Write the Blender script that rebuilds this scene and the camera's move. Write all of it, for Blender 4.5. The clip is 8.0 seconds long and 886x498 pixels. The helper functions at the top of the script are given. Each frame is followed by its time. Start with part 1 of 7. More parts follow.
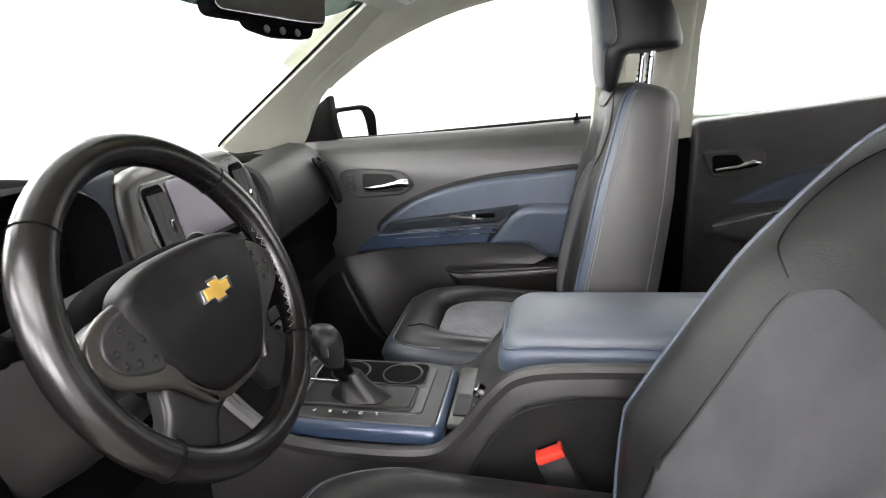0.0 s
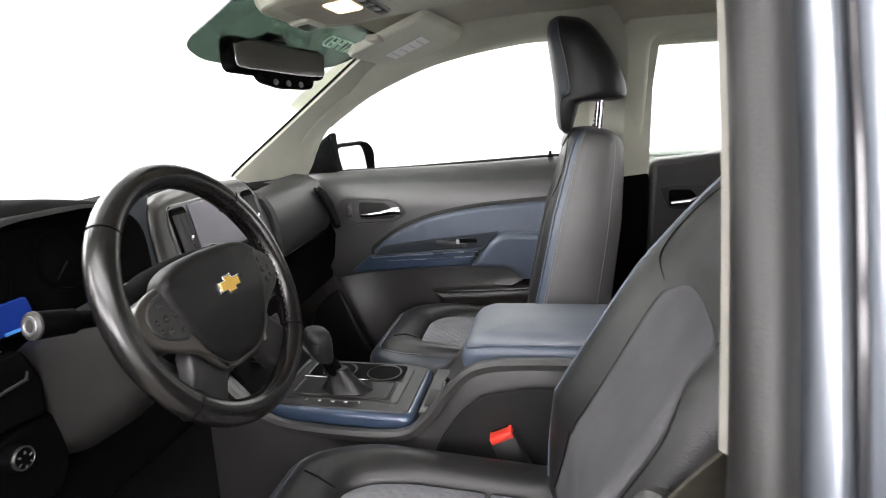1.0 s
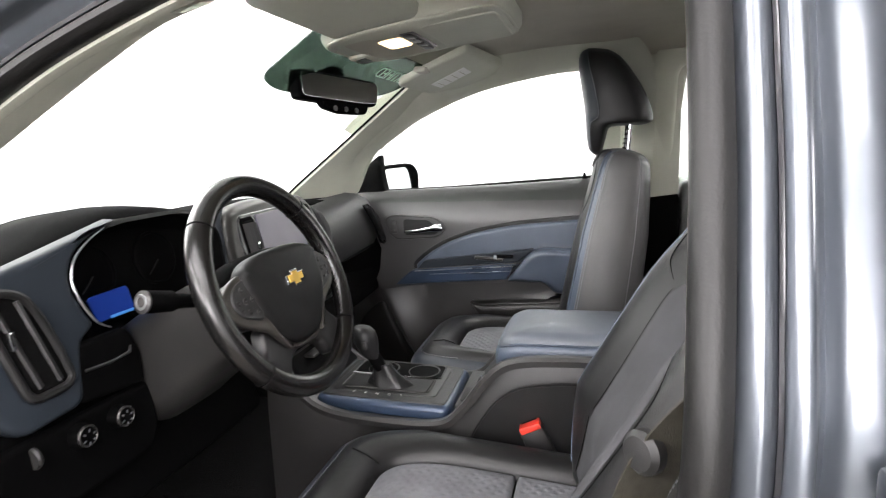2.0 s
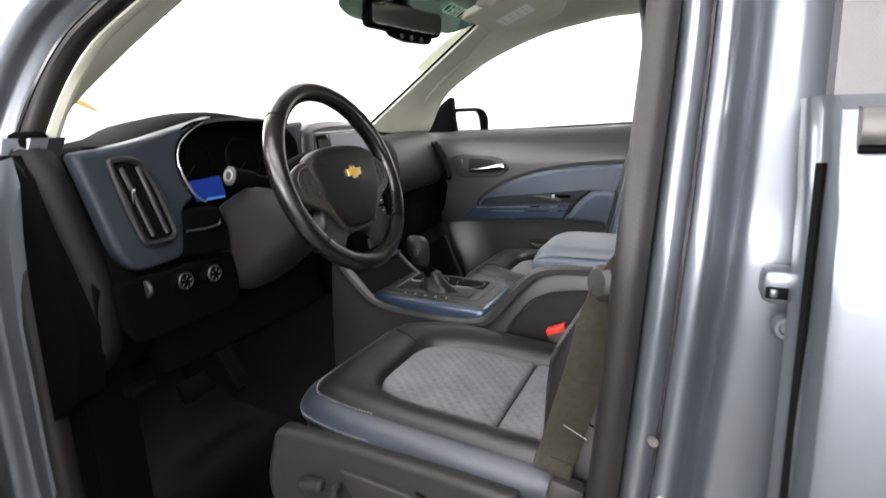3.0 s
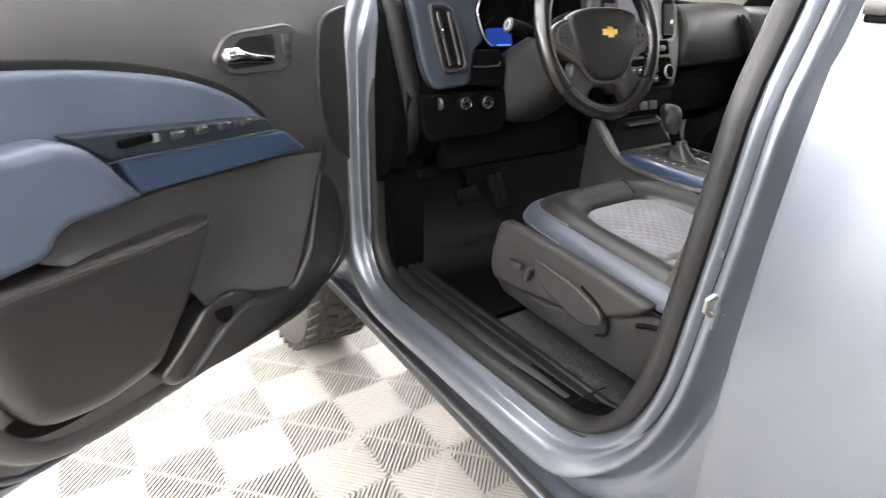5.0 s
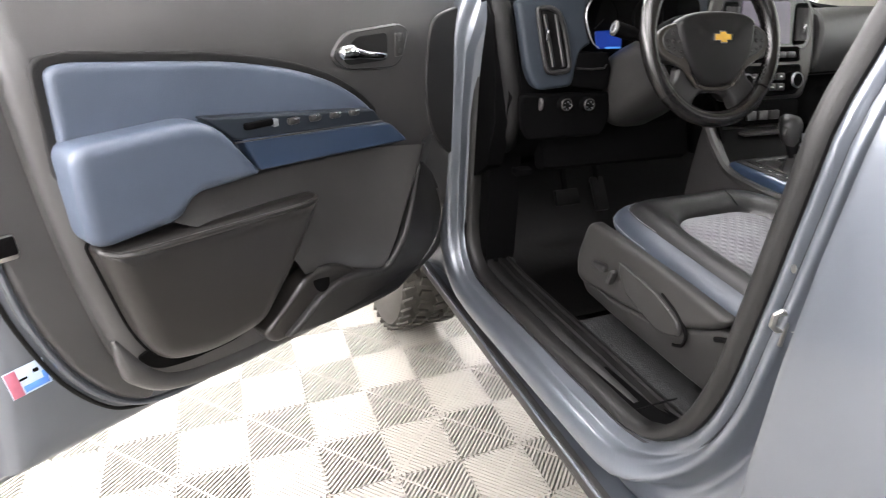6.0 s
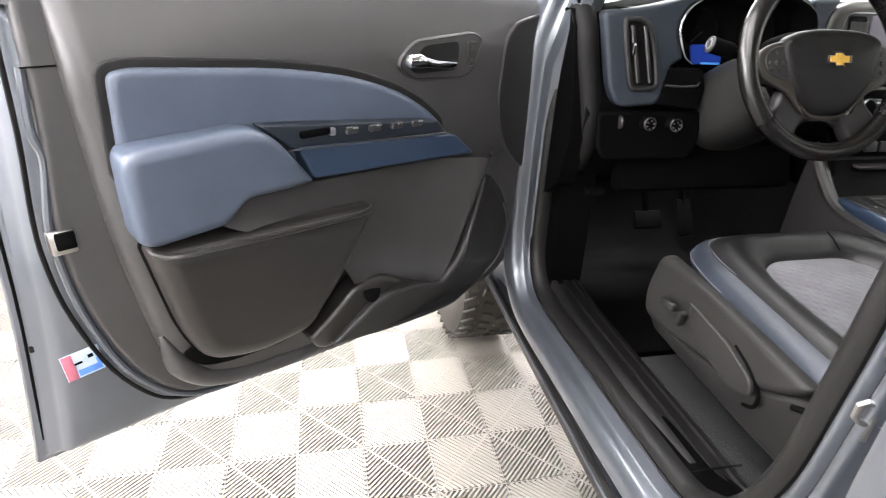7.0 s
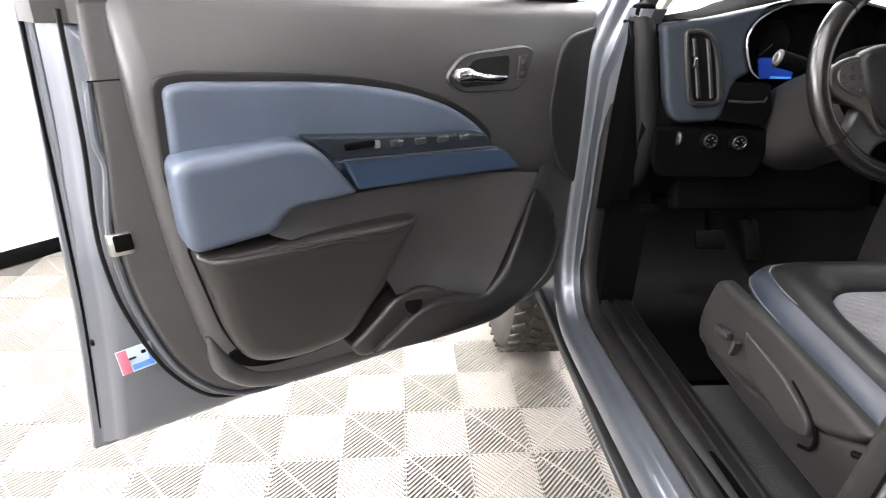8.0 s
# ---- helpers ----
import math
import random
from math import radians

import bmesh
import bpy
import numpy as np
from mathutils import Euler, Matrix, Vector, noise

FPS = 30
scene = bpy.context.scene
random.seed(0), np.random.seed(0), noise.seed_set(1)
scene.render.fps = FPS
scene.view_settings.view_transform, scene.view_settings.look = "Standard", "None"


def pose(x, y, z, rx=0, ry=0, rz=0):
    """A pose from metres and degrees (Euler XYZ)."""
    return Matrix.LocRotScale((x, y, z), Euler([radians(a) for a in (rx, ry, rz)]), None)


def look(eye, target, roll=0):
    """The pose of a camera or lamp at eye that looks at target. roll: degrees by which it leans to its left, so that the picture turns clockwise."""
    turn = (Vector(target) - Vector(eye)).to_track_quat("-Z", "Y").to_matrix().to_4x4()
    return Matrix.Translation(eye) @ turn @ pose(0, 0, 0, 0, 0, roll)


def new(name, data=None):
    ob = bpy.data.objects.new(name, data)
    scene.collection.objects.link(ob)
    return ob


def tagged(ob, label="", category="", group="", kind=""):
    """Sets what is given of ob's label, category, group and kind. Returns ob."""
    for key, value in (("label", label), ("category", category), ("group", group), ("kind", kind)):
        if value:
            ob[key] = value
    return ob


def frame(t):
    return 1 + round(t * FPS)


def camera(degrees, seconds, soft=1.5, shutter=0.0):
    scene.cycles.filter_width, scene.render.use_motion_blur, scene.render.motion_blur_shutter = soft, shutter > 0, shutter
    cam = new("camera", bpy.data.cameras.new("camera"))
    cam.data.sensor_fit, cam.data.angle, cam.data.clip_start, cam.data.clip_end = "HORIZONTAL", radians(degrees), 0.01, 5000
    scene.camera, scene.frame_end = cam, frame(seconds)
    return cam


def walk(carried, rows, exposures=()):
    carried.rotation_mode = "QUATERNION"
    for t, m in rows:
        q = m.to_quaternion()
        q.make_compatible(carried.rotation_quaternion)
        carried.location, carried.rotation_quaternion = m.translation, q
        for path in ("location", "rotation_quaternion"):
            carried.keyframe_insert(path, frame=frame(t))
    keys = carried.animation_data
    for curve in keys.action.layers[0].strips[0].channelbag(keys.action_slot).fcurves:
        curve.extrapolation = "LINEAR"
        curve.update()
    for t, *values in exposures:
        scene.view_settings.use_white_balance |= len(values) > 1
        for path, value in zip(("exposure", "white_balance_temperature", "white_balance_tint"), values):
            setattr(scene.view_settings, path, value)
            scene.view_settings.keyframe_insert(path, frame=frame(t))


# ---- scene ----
cam = camera(76.1, 8.0, 1.05, 0.5)
PATH = [
    (0, (-0.91, 0.256, 1.424), (0.975, 0.612, 0.858), -3.3),
    (0.5, (-0.981, 0.208, 1.439), (0.912, 0.572, 0.906), -3.2),
    (1, (-1.083, 0.16, 1.437), (0.827, 0.538, 0.985), -2.6),
    (1.2, (-1.117, 0.149, 1.447), (0.797, 0.542, 1.017), -2.4),
    (2.3, (-1.24, 0.103, 1.394), (0.639, 0.697, 1.049), -2.3),
    (2.5, (-1.269, 0.077, 1.366), (0.59, 0.725, 1.014), -2.0),
    (3, (-1.328, -0.002, 1.323), (0.452, 0.792, 0.871), -0.7),
    (3.5, (-1.324, -0.077, 1.314), (0.334, 0.855, 0.696), 0.6),
    (4, (-1.347, -0.165, 1.294), (0.141, 0.958, 0.571), 1.6),
    (4.5, (-1.409, -0.22, 1.302), (-0.153, 1.106, 0.487), 2.7),
    (5, (-1.455, -0.318, 1.318), (-0.434, 1.171, 0.456), 2.2),
    (6.3, (-1.415, -0.396, 1.337), (-0.826, 1.297, 0.451), 2.6),
    (6.5, (-1.399, -0.378, 1.343), (-0.867, 1.33, 0.448), 3.0),
    (7, (-1.355, -0.349, 1.354), (-0.967, 1.392, 0.45), 2.9),
    (7.5, (-1.323, -0.342, 1.361), (-1.058, 1.426, 0.464), 2.4),
    (8, (-1.31, -0.345, 1.362), (-1.145, 1.441, 0.477), 1.9),
]
walk(cam, [(t, look(eye, target, roll)) for t, eye, target, roll in PATH], [(0.0, 0.45), (1.0, 0.26), (2.5, 0.2), (3.5, 0.12), (4.5, 0.76), (5.1, 0.88), (6.5, 0.54), (8.0, 0.55)])

# ---- world, lights, exposure ----
world = bpy.data.worlds.new("booth_world")
scene.world = world
world.use_nodes = True
world.node_tree.nodes["Background"].inputs[0].default_value = (0.9, 0.95, 1.0, 1)
world.node_tree.nodes["Background"].inputs[1].default_value = 0.03
LIGHT = 12.0          # radiance of the booth's ceiling diffusers

# ---- materials ----


def material(name, color, rough=0.5, metal=0.0, grain=0.0, grain_size=0.002, vary=0.12, vary_size=0.12,
             coat=0.0, kind="noise", emit=None, power=0.0, spec=0.5):
    m = bpy.data.materials.new(name)
    m.use_nodes = True
    nt = m.node_tree
    b = nt.nodes["Principled BSDF"]
    b.inputs["Roughness"].default_value = rough
    b.inputs["Metallic"].default_value = metal
    b.inputs["Coat Weight"].default_value = coat
    b.inputs["Coat Roughness"].default_value = 0.08
    b.inputs["Specular IOR Level"].default_value = spec
    tc = nt.nodes.new("ShaderNodeTexCoord")
    big = nt.nodes.new("ShaderNodeTexNoise")
    big.inputs["Scale"].default_value = 1.0 / vary_size
    big.inputs["Detail"].default_value = 4
    nt.links.new(tc.outputs["Object"], big.inputs["Vector"])
    ramp = nt.nodes.new("ShaderNodeMapRange")
    ramp.inputs["From Min"].default_value, ramp.inputs["From Max"].default_value = 0.3, 0.7
    ramp.inputs["To Min"].default_value, ramp.inputs["To Max"].default_value = 1 - vary, 1 + vary
    nt.links.new(big.outputs["Fac"], ramp.inputs["Value"])
    mul = nt.nodes.new("ShaderNodeMix")
    mul.data_type, mul.blend_type = "RGBA", "MULTIPLY"
    mul.inputs["Factor"].default_value = 1.0
    mul.inputs["A"].default_value = (*color, 1)
    nt.links.new(ramp.outputs["Result"], mul.inputs["B"])
    nt.links.new(mul.outputs["Result"], b.inputs["Base Color"])
    rr = nt.nodes.new("ShaderNodeMapRange")
    rr.inputs["From Min"].default_value, rr.inputs["From Max"].default_value = 0.1, 0.9
    rr.inputs["To Min"].default_value, rr.inputs["To Max"].default_value = max(0.02, rough - 0.03), min(1, rough + 0.03)
    nt.links.new(big.outputs["Fac"], rr.inputs["Value"])
    nt.links.new(rr.outputs["Result"], b.inputs["Roughness"])
    if grain > 0:
        bump = nt.nodes.new("ShaderNodeBump")
        bump.inputs["Strength"].default_value = grain
        bump.inputs["Distance"].default_value = grain_size * 0.5
        if kind == "leather":
            tex = nt.nodes.new("ShaderNodeTexVoronoi")
            tex.feature = "DISTANCE_TO_EDGE"
            out = tex.outputs["Distance"]
        else:
            tex = nt.nodes.new("ShaderNodeTexNoise")
            tex.inputs["Detail"].default_value = 3
            out = tex.outputs["Fac"]
        tex.inputs["Scale"].default_value = 1.0 / grain_size
        nt.links.new(tc.outputs["Object"], tex.inputs["Vector"])
        nt.links.new(out, bump.inputs["Height"])
        nt.links.new(bump.outputs["Normal"], b.inputs["Normal"])
    if emit:
        b.inputs["Emission Color"].default_value = (*emit, 1)
        b.inputs["Emission Strength"].default_value = power
    return m


def quilted(name, color, pitch):
    """Woven cloth with an embossed diamond quilt."""
    m = material(name, color, 0.9, grain=0.5, grain_size=0.0012, vary=0.15, vary_size=0.06, spec=0.2)
    nt = m.node_tree
    tc = next(n for n in nt.nodes if n.bl_idname == "ShaderNodeTexCoord")
    b = nt.nodes["Principled BSDF"]
    first = b.inputs["Normal"].links[0].from_node
    rot = nt.nodes.new("ShaderNodeMapping")
    rot.inputs["Rotation"].default_value = (0, 0, radians(45))
    nt.links.new(tc.outputs["Object"], rot.inputs["Vector"])
    heights = []
    for axis in ("X", "Y"):
        w = nt.nodes.new("ShaderNodeTexWave")
        w.bands_direction, w.wave_profile = axis, "SIN"
        w.inputs["Scale"].default_value = 0.314 / pitch
        w.inputs["Distortion"].default_value = 0.6
        w.inputs["Detail Scale"].default_value = 20
        nt.links.new(rot.outputs["Vector"], w.inputs["Vector"])
        heights.append(w)
    mx = nt.nodes.new("ShaderNodeMath")
    mx.operation = "MULTIPLY"
    nt.links.new(heights[0].outputs["Fac"], mx.inputs[0])
    nt.links.new(heights[1].outputs["Fac"], mx.inputs[1])
    bump = nt.nodes.new("ShaderNodeBump")
    bump.inputs["Strength"].default_value, bump.inputs["Distance"].default_value = 0.38, 0.003
    nt.links.new(mx.outputs["Value"], bump.inputs["Height"])
    nt.links.new(first.outputs["Normal"], bump.inputs["Normal"])
    nt.links.new(bump.outputs["Normal"], b.inputs["Normal"])
    return m


def glassy(name, tint, gloss):
    """A thin pane: clear, with the gloss of its face."""
    m = bpy.data.materials.new(name)
    m.use_nodes = True
    nt = m.node_tree
    nt.nodes.remove(nt.nodes["Principled BSDF"])
    clear = nt.nodes.new("ShaderNodeBsdfTransparent")
    clear.inputs[0].default_value = (*tint, 1)
    shine = nt.nodes.new("ShaderNodeBsdfGlossy")
    shine.inputs["Roughness"].default_value = 0.02
    mix = nt.nodes.new("ShaderNodeMixShader")
    mix.inputs[0].default_value = gloss
    nt.links.new(clear.outputs[0], mix.inputs[1])
    nt.links.new(shine.outputs[0], mix.inputs[2])
    nt.links.new(mix.outputs[0], nt.nodes["Material Output"].inputs[0])
    return m


LEATHER = material("black_leather", (0.0092, 0.009, 0.0092), 0.37, grain=0.35, grain_size=0.0022, kind="leather", spec=0.32)
LEATHER_GREY = material("charcoal_leather", (0.064, 0.0625, 0.061), 0.4, grain=0.35, grain_size=0.0022, kind="leather", spec=0.5)
LEATHER_BLUE = material("slate_blue_leather", (0.052, 0.066, 0.092), 0.4, grain=0.3, grain_size=0.0022, kind="leather", spec=0.5)
RIM_LEATHER = material("worn_rim_leather", (0.0055, 0.005, 0.0048), 0.25, grain=0.0, grain_size=0.0016, kind="leather", vary=0.05, vary_size=0.3, spec=0.55)
LEATHER_BORDER = material("deep_blue_leather", (0.0195, 0.0245, 0.033), 0.40, grain=0.3, grain_size=0.0022, kind="leather")
LEATHER_SLATE = material("slate_charcoal_leather", (0.078, 0.088, 0.105), 0.44, grain=0.3, grain_size=0.0022, kind="leather")
CLOTH = material("grey_cloth", (0.054, 0.054, 0.057), 0.92, grain=0.6, grain_size=0.0014, vary=0.15, vary_size=0.07, spec=0.2)
QUILT = quilted("grey_quilted_cloth", (0.1303, 0.1303, 0.1386), 0.016)
# Colour and sheen cut near zero to hold the shade of dash and footwell.
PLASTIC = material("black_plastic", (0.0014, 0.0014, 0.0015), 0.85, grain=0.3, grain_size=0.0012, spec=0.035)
PLASTIC_SILL = material("scuffed_black_plastic", (0.005, 0.0048, 0.0046), 0.38, grain=0.4, grain_size=0.002, spec=0.35)
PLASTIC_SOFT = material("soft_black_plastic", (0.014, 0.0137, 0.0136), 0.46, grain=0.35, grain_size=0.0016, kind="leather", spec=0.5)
PLASTIC_GREY = material("dark_grey_plastic", (0.0225, 0.0215, 0.0208), 0.4, grain=0.3, grain_size=0.0014, spec=0.55)
PANEL = material("door_panel_plastic", (0.034, 0.033, 0.0325), 0.38, grain=0.35, grain_size=0.0016, kind="leather", spec=0.7)
PANEL_MID = material("column_shroud_plastic", (0.018, 0.0174, 0.0168), 0.42, grain=0.3, grain_size=0.0014, spec=0.2)
PANEL_DARK = material("dark_panel_plastic", (0.0085, 0.0083, 0.0082), 0.44, grain=0.4, grain_size=0.0022, spec=0.3)
# Brown-black plastic, darkened further for the shade low on the door.
POCKET = material("shaded_brown_black_plastic", (0.0135, 0.0122, 0.0112), 0.34, grain=0.3, grain_size=0.0016, kind="leather", spec=0.55)
# Grille tone lowered too, for shading on the door's foot and front wedge.
GRILLE = material("fine_grille_plastic", (0.0135, 0.0131, 0.013), 0.45, grain=0.5, grain_size=0.0022, spec=0.35)
SCOOP = material("smooth_panel_plastic", (0.034, 0.033, 0.032), 0.3, grain=0.08, grain_size=0.003, spec=0.55)
BLUE_PLASTIC = material("slate_blue_plastic", (0.0145, 0.0185, 0.0242), 0.46, grain=0.2, grain_size=0.0014, spec=0.18)
BLUE_GLOSS = material("gloss_blue_trim", (0.026, 0.043, 0.078), 0.345, metal=0.3, coat=0.5, vary=0.05)
TAUPE = material("satin_taupe_trim", (0.05, 0.0485, 0.046), 0.32, metal=0.7, vary=0.06)
WHEEL_TRIM = material("dark_taupe_wheel_trim", (0.056, 0.0515, 0.0455), 0.36, metal=0.6, vary=0.06)
SATIN = material("satin_silver_trim", (0.34, 0.35, 0.36), 0.28, metal=0.9, vary=0.04)
CHROME = material("chrome", (0.70, 0.70, 0.71), 0.08, metal=1.0, vary=0.03)
STEEL = material("zinc_steel", (0.42, 0.41, 0.39), 0.3, metal=1.0, vary=0.1, vary_size=0.02)
GOLD = material("gold_emblem_fill", (0.60, 0.38, 0.07), 0.35, metal=0.5, vary=0.08, vary_size=0.02)
AIRBAG = material("fine_grained_airbag_vinyl", (0.0062, 0.006, 0.006), 0.48, grain=0.3, grain_size=0.0012, spec=0.2)
GLOSS_SOFT = material("satin_black_spoke", (0.011, 0.0107, 0.0106), 0.36, vary=0.08, vary_size=0.03)
GLOSS_BLACK = material("gloss_black", (0.02, 0.02, 0.0217), 0.12, vary=0.05)
# Near black, for seams, and for hollows and gaps that would lie in shade.
VOID = material("near_black", (0.0012, 0.0012, 0.0012), 0.8, grain=0.3, grain_size=0.003, spec=0.08)
CARPET = material("black_carpet", (0.0015, 0.0014, 0.0013), 0.95, grain=0.8, grain_size=0.004, spec=0.1)
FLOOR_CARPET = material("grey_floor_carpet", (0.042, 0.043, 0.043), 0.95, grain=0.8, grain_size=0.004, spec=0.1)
# Footwell carpet and mat: colours near zero carry the shade below the dash.
CARPET_SHADE = material("footwell_shade_carpet", (0.0014, 0.0014, 0.0014), 0.95, grain=0.8, grain_size=0.004, spec=0.1)
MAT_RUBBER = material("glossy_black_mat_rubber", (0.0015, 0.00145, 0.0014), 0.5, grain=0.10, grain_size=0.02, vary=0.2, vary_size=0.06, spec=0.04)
SEAL = material("dark_grey_seal_rubber", (0.0085, 0.0082, 0.0079), 0.45, grain=0.2, grain_size=0.003, spec=0.3)
RUBBER = material("black_rubber", (0.0045, 0.0044, 0.0043), 0.55, grain=0.2, grain_size=0.003, spec=0.15)
TYRE = material("tyre_rubber", (0.026, 0.023, 0.018), 0.8, grain=0.4, grain_size=0.004)
CREAM = material("cream_trim", (0.53, 0.535, 0.45), 0.65, grain=0.25, grain_size=0.0015, vary=0.05)
# Darker copy of CREAM: the shadow on the rear pillar put into colour.
CREAM_SHADED = material("shaded_cream_trim", (0.17, 0.165, 0.145), 0.9, grain=0.4, grain_size=0.002, vary=0.06, spec=0.1)
LINER = material("headliner_cloth", (0.5, 0.475, 0.41), 0.95, grain=0.4, grain_size=0.002, vary=0.06, spec=0.1)
PAINT = material("grey_metallic_paint", (0.118, 0.13, 0.148), 0.36, metal=0.7, coat=0.7, vary=0.04, grain=0.03, grain_size=0.0006)
WHITE = material("white_plastic", (0.75, 0.74, 0.72), 0.5, vary=0.03)
RED = material("red_plastic", (0.62, 0.035, 0.02), 0.4, vary=0.06)
YELLOW = material("yellow_card", (0.34, 0.25, 0.012), 0.6, vary=0.05)
SAGE = material("sage_cabinet_paint", (0.34, 0.38, 0.34), 0.5, vary=0.04)
STITCH = material("pale_thread", (0.2505, 0.2505, 0.2672), 0.8, vary=0.1, vary_size=0.01)
WEBBING = material("belt_webbing", (0.03, 0.0275, 0.0215), 0.7, grain=0.5, grain_size=0.002, vary=0.2, vary_size=0.01, spec=0.15)
SCREEN = material("dark_touch_screen", (0.070, 0.060, 0.085), 0.16, vary=0.05)
DISPLAY = material("lit_blue_display", (0.01, 0.03, 0.2), 0.2, emit=(0.02, 0.085, 0.62), power=0.085)
DISPLAY_PALE = material("lit_pale_blue_bar", (0.05, 0.2, 0.5), 0.2, emit=(0.10, 0.35, 0.95), power=0.25)
LAMP_GLOW = material("warm_lamp_lens", (0.9, 0.8, 0.6), 0.4, emit=(1.0, 0.72, 0.42), power=2.6)
MIRROR = material("mirror_glass", (0.85, 0.87, 0.88), 0.02, metal=1.0, vary=0.01)
MIRROR_DIM = material("dimming_mirror_glass", (0.42, 0.43, 0.43), 0.03, metal=1.0, vary=0.02)
GLASS = glassy("window_glass", (0.88, 0.92, 0.89), 0.05)
GREEN_BAND = glassy("green_shade_band", (0.165, 0.205, 0.18), 0.05)
BAND_TEXT = material("pale_green_vinyl", (0.501, 0.7348, 0.5511), 0.6, vary=0.03)
WALL = material("white_booth_wall", (0.78, 0.78, 0.78), 0.7, vary=0.02, vary_size=0.8)
TILE_WHITE = material("pale_tile_plastic", (0.222, 0.209, 0.184), 0.5, vary=0.06, vary_size=0.3, grain=0.1, grain_size=0.002)
CONCRETE = material("dark_sub_floor", (0.085, 0.08, 0.071), 0.9, vary=0.2, vary_size=0.2)
# Emitters of the added fill panels, tuned to brighten doors, pillars and seats.
FILL_SIDE = material("fill_light_lens", (0.9, 0.9, 0.9), 0.5, emit=(1.0, 0.962, 0.980), power=LIGHT * 0.75)
FILL_WIDE = material("wide_fill_light_lens", (0.9, 0.9, 0.9), 0.5, emit=(1.0, 0.962, 0.980), power=LIGHT * 1.3)
DIFFUSER = material("lit_ceiling_diffuser", (0.9, 0.9, 0.9), 0.5, emit=(1.0, 0.962, 0.980), power=LIGHT)
STICKER_WHITE = material("sticker_white", (0.42, 0.50, 0.60), 0.4, vary=0.03)
STICKER_RED = material("sticker_pink_red", (0.42, 0.12, 0.17), 0.4, vary=0.1, vary_size=0.02)
STICKER_BLUE = material("sticker_blue", (0.08, 0.22, 0.60), 0.4, vary=0.1, vary_size=0.02)

# ---- mesh tools ----


def wm(ob):
    return (wm(ob.parent) @ ob.matrix_parent_inverse if ob.parent else Matrix()) @ ob.matrix_basis


def thing(name, m, label, category, group="", kind=""):
    ob = new(name)
    ob.empty_display_size = 0.05
    ob.matrix_basis = m
    return tagged(ob, label, category, group, kind)


def to_mesh(name, bm, mat, angle=38):
    bmesh.ops.recalc_face_normals(bm, faces=bm.faces[:])
    me = bpy.data.meshes.new(name)
    bm.to_mesh(me)
    bm.free()
    me.materials.append(mat)
    me.shade_smooth()
    me.set_sharp_from_angle(angle=radians(angle))
    return me


def part(name, bm, mat, parent, label="", local=False, angle=38, kind=""):
    """Links bm as one mesh under parent. bm is in world metres, or in the parent's own frame where local is set."""
    ob = new(name, to_mesh(name, bm, mat, angle))
    ob.parent = parent
    if not local:
        ob.matrix_parent_inverse = wm(parent).inverted()
    return tagged(ob, label, kind=kind)


def single(name, bm, mat, label, category, group="", kind="", angle=38):
    return tagged(new(name, to_mesh(name, bm, mat, angle)), label, category, group, kind)


def crv(pts, n=6, closed=False):
    """A smooth curve through pts."""
    v = [Vector(p) for p in pts]
    k, out = len(v), []
    for i in range(k if closed else k - 1):
        a, b, c, d = ((v[(i - 1) % k], v[i], v[(i + 1) % k], v[(i + 2) % k]) if closed else
                      (v[max(i - 1, 0)], v[i], v[i + 1], v[min(i + 2, k - 1)]))
        for s in range(n):
            t = s / n
            out.append(0.5 * (2 * b + (c - a) * t + (2 * a - 5 * b + 4 * c - d) * t * t + (3 * b - a - 3 * c + d) * t ** 3))
    if not closed:
        out.append(v[-1].copy())
    return out


class Outline(list):
    """A closed 2D outline that remembers its corners."""
    poly, radii, steps = (), (), 4


def rounded(pts, r, n=4):
    """A closed 2D outline with its corners rounded by r (one value, or one a corner)."""
    out, k = Outline(), len(pts)
    out.poly, out.steps = [Vector(p) for p in pts], n
    out.radii = list(r) if isinstance(r, (list, tuple)) else [r] * k
    for i in range(k):
        p, a, b = Vector(pts[i]), Vector(pts[i - 1]), Vector(pts[(i + 1) % k])
        d = min(r[i] if isinstance(r, (list, tuple)) else r, 0.48 * (a - p).length, 0.48 * (b - p).length)
        s, e = p + (a - p).normalized() * d, p + (b - p).normalized() * d
        for j in range(n + 1):
            t = j / n
            out.append(s * (1 - t) ** 2 + p * 2 * t * (1 - t) + e * t * t)
    return out


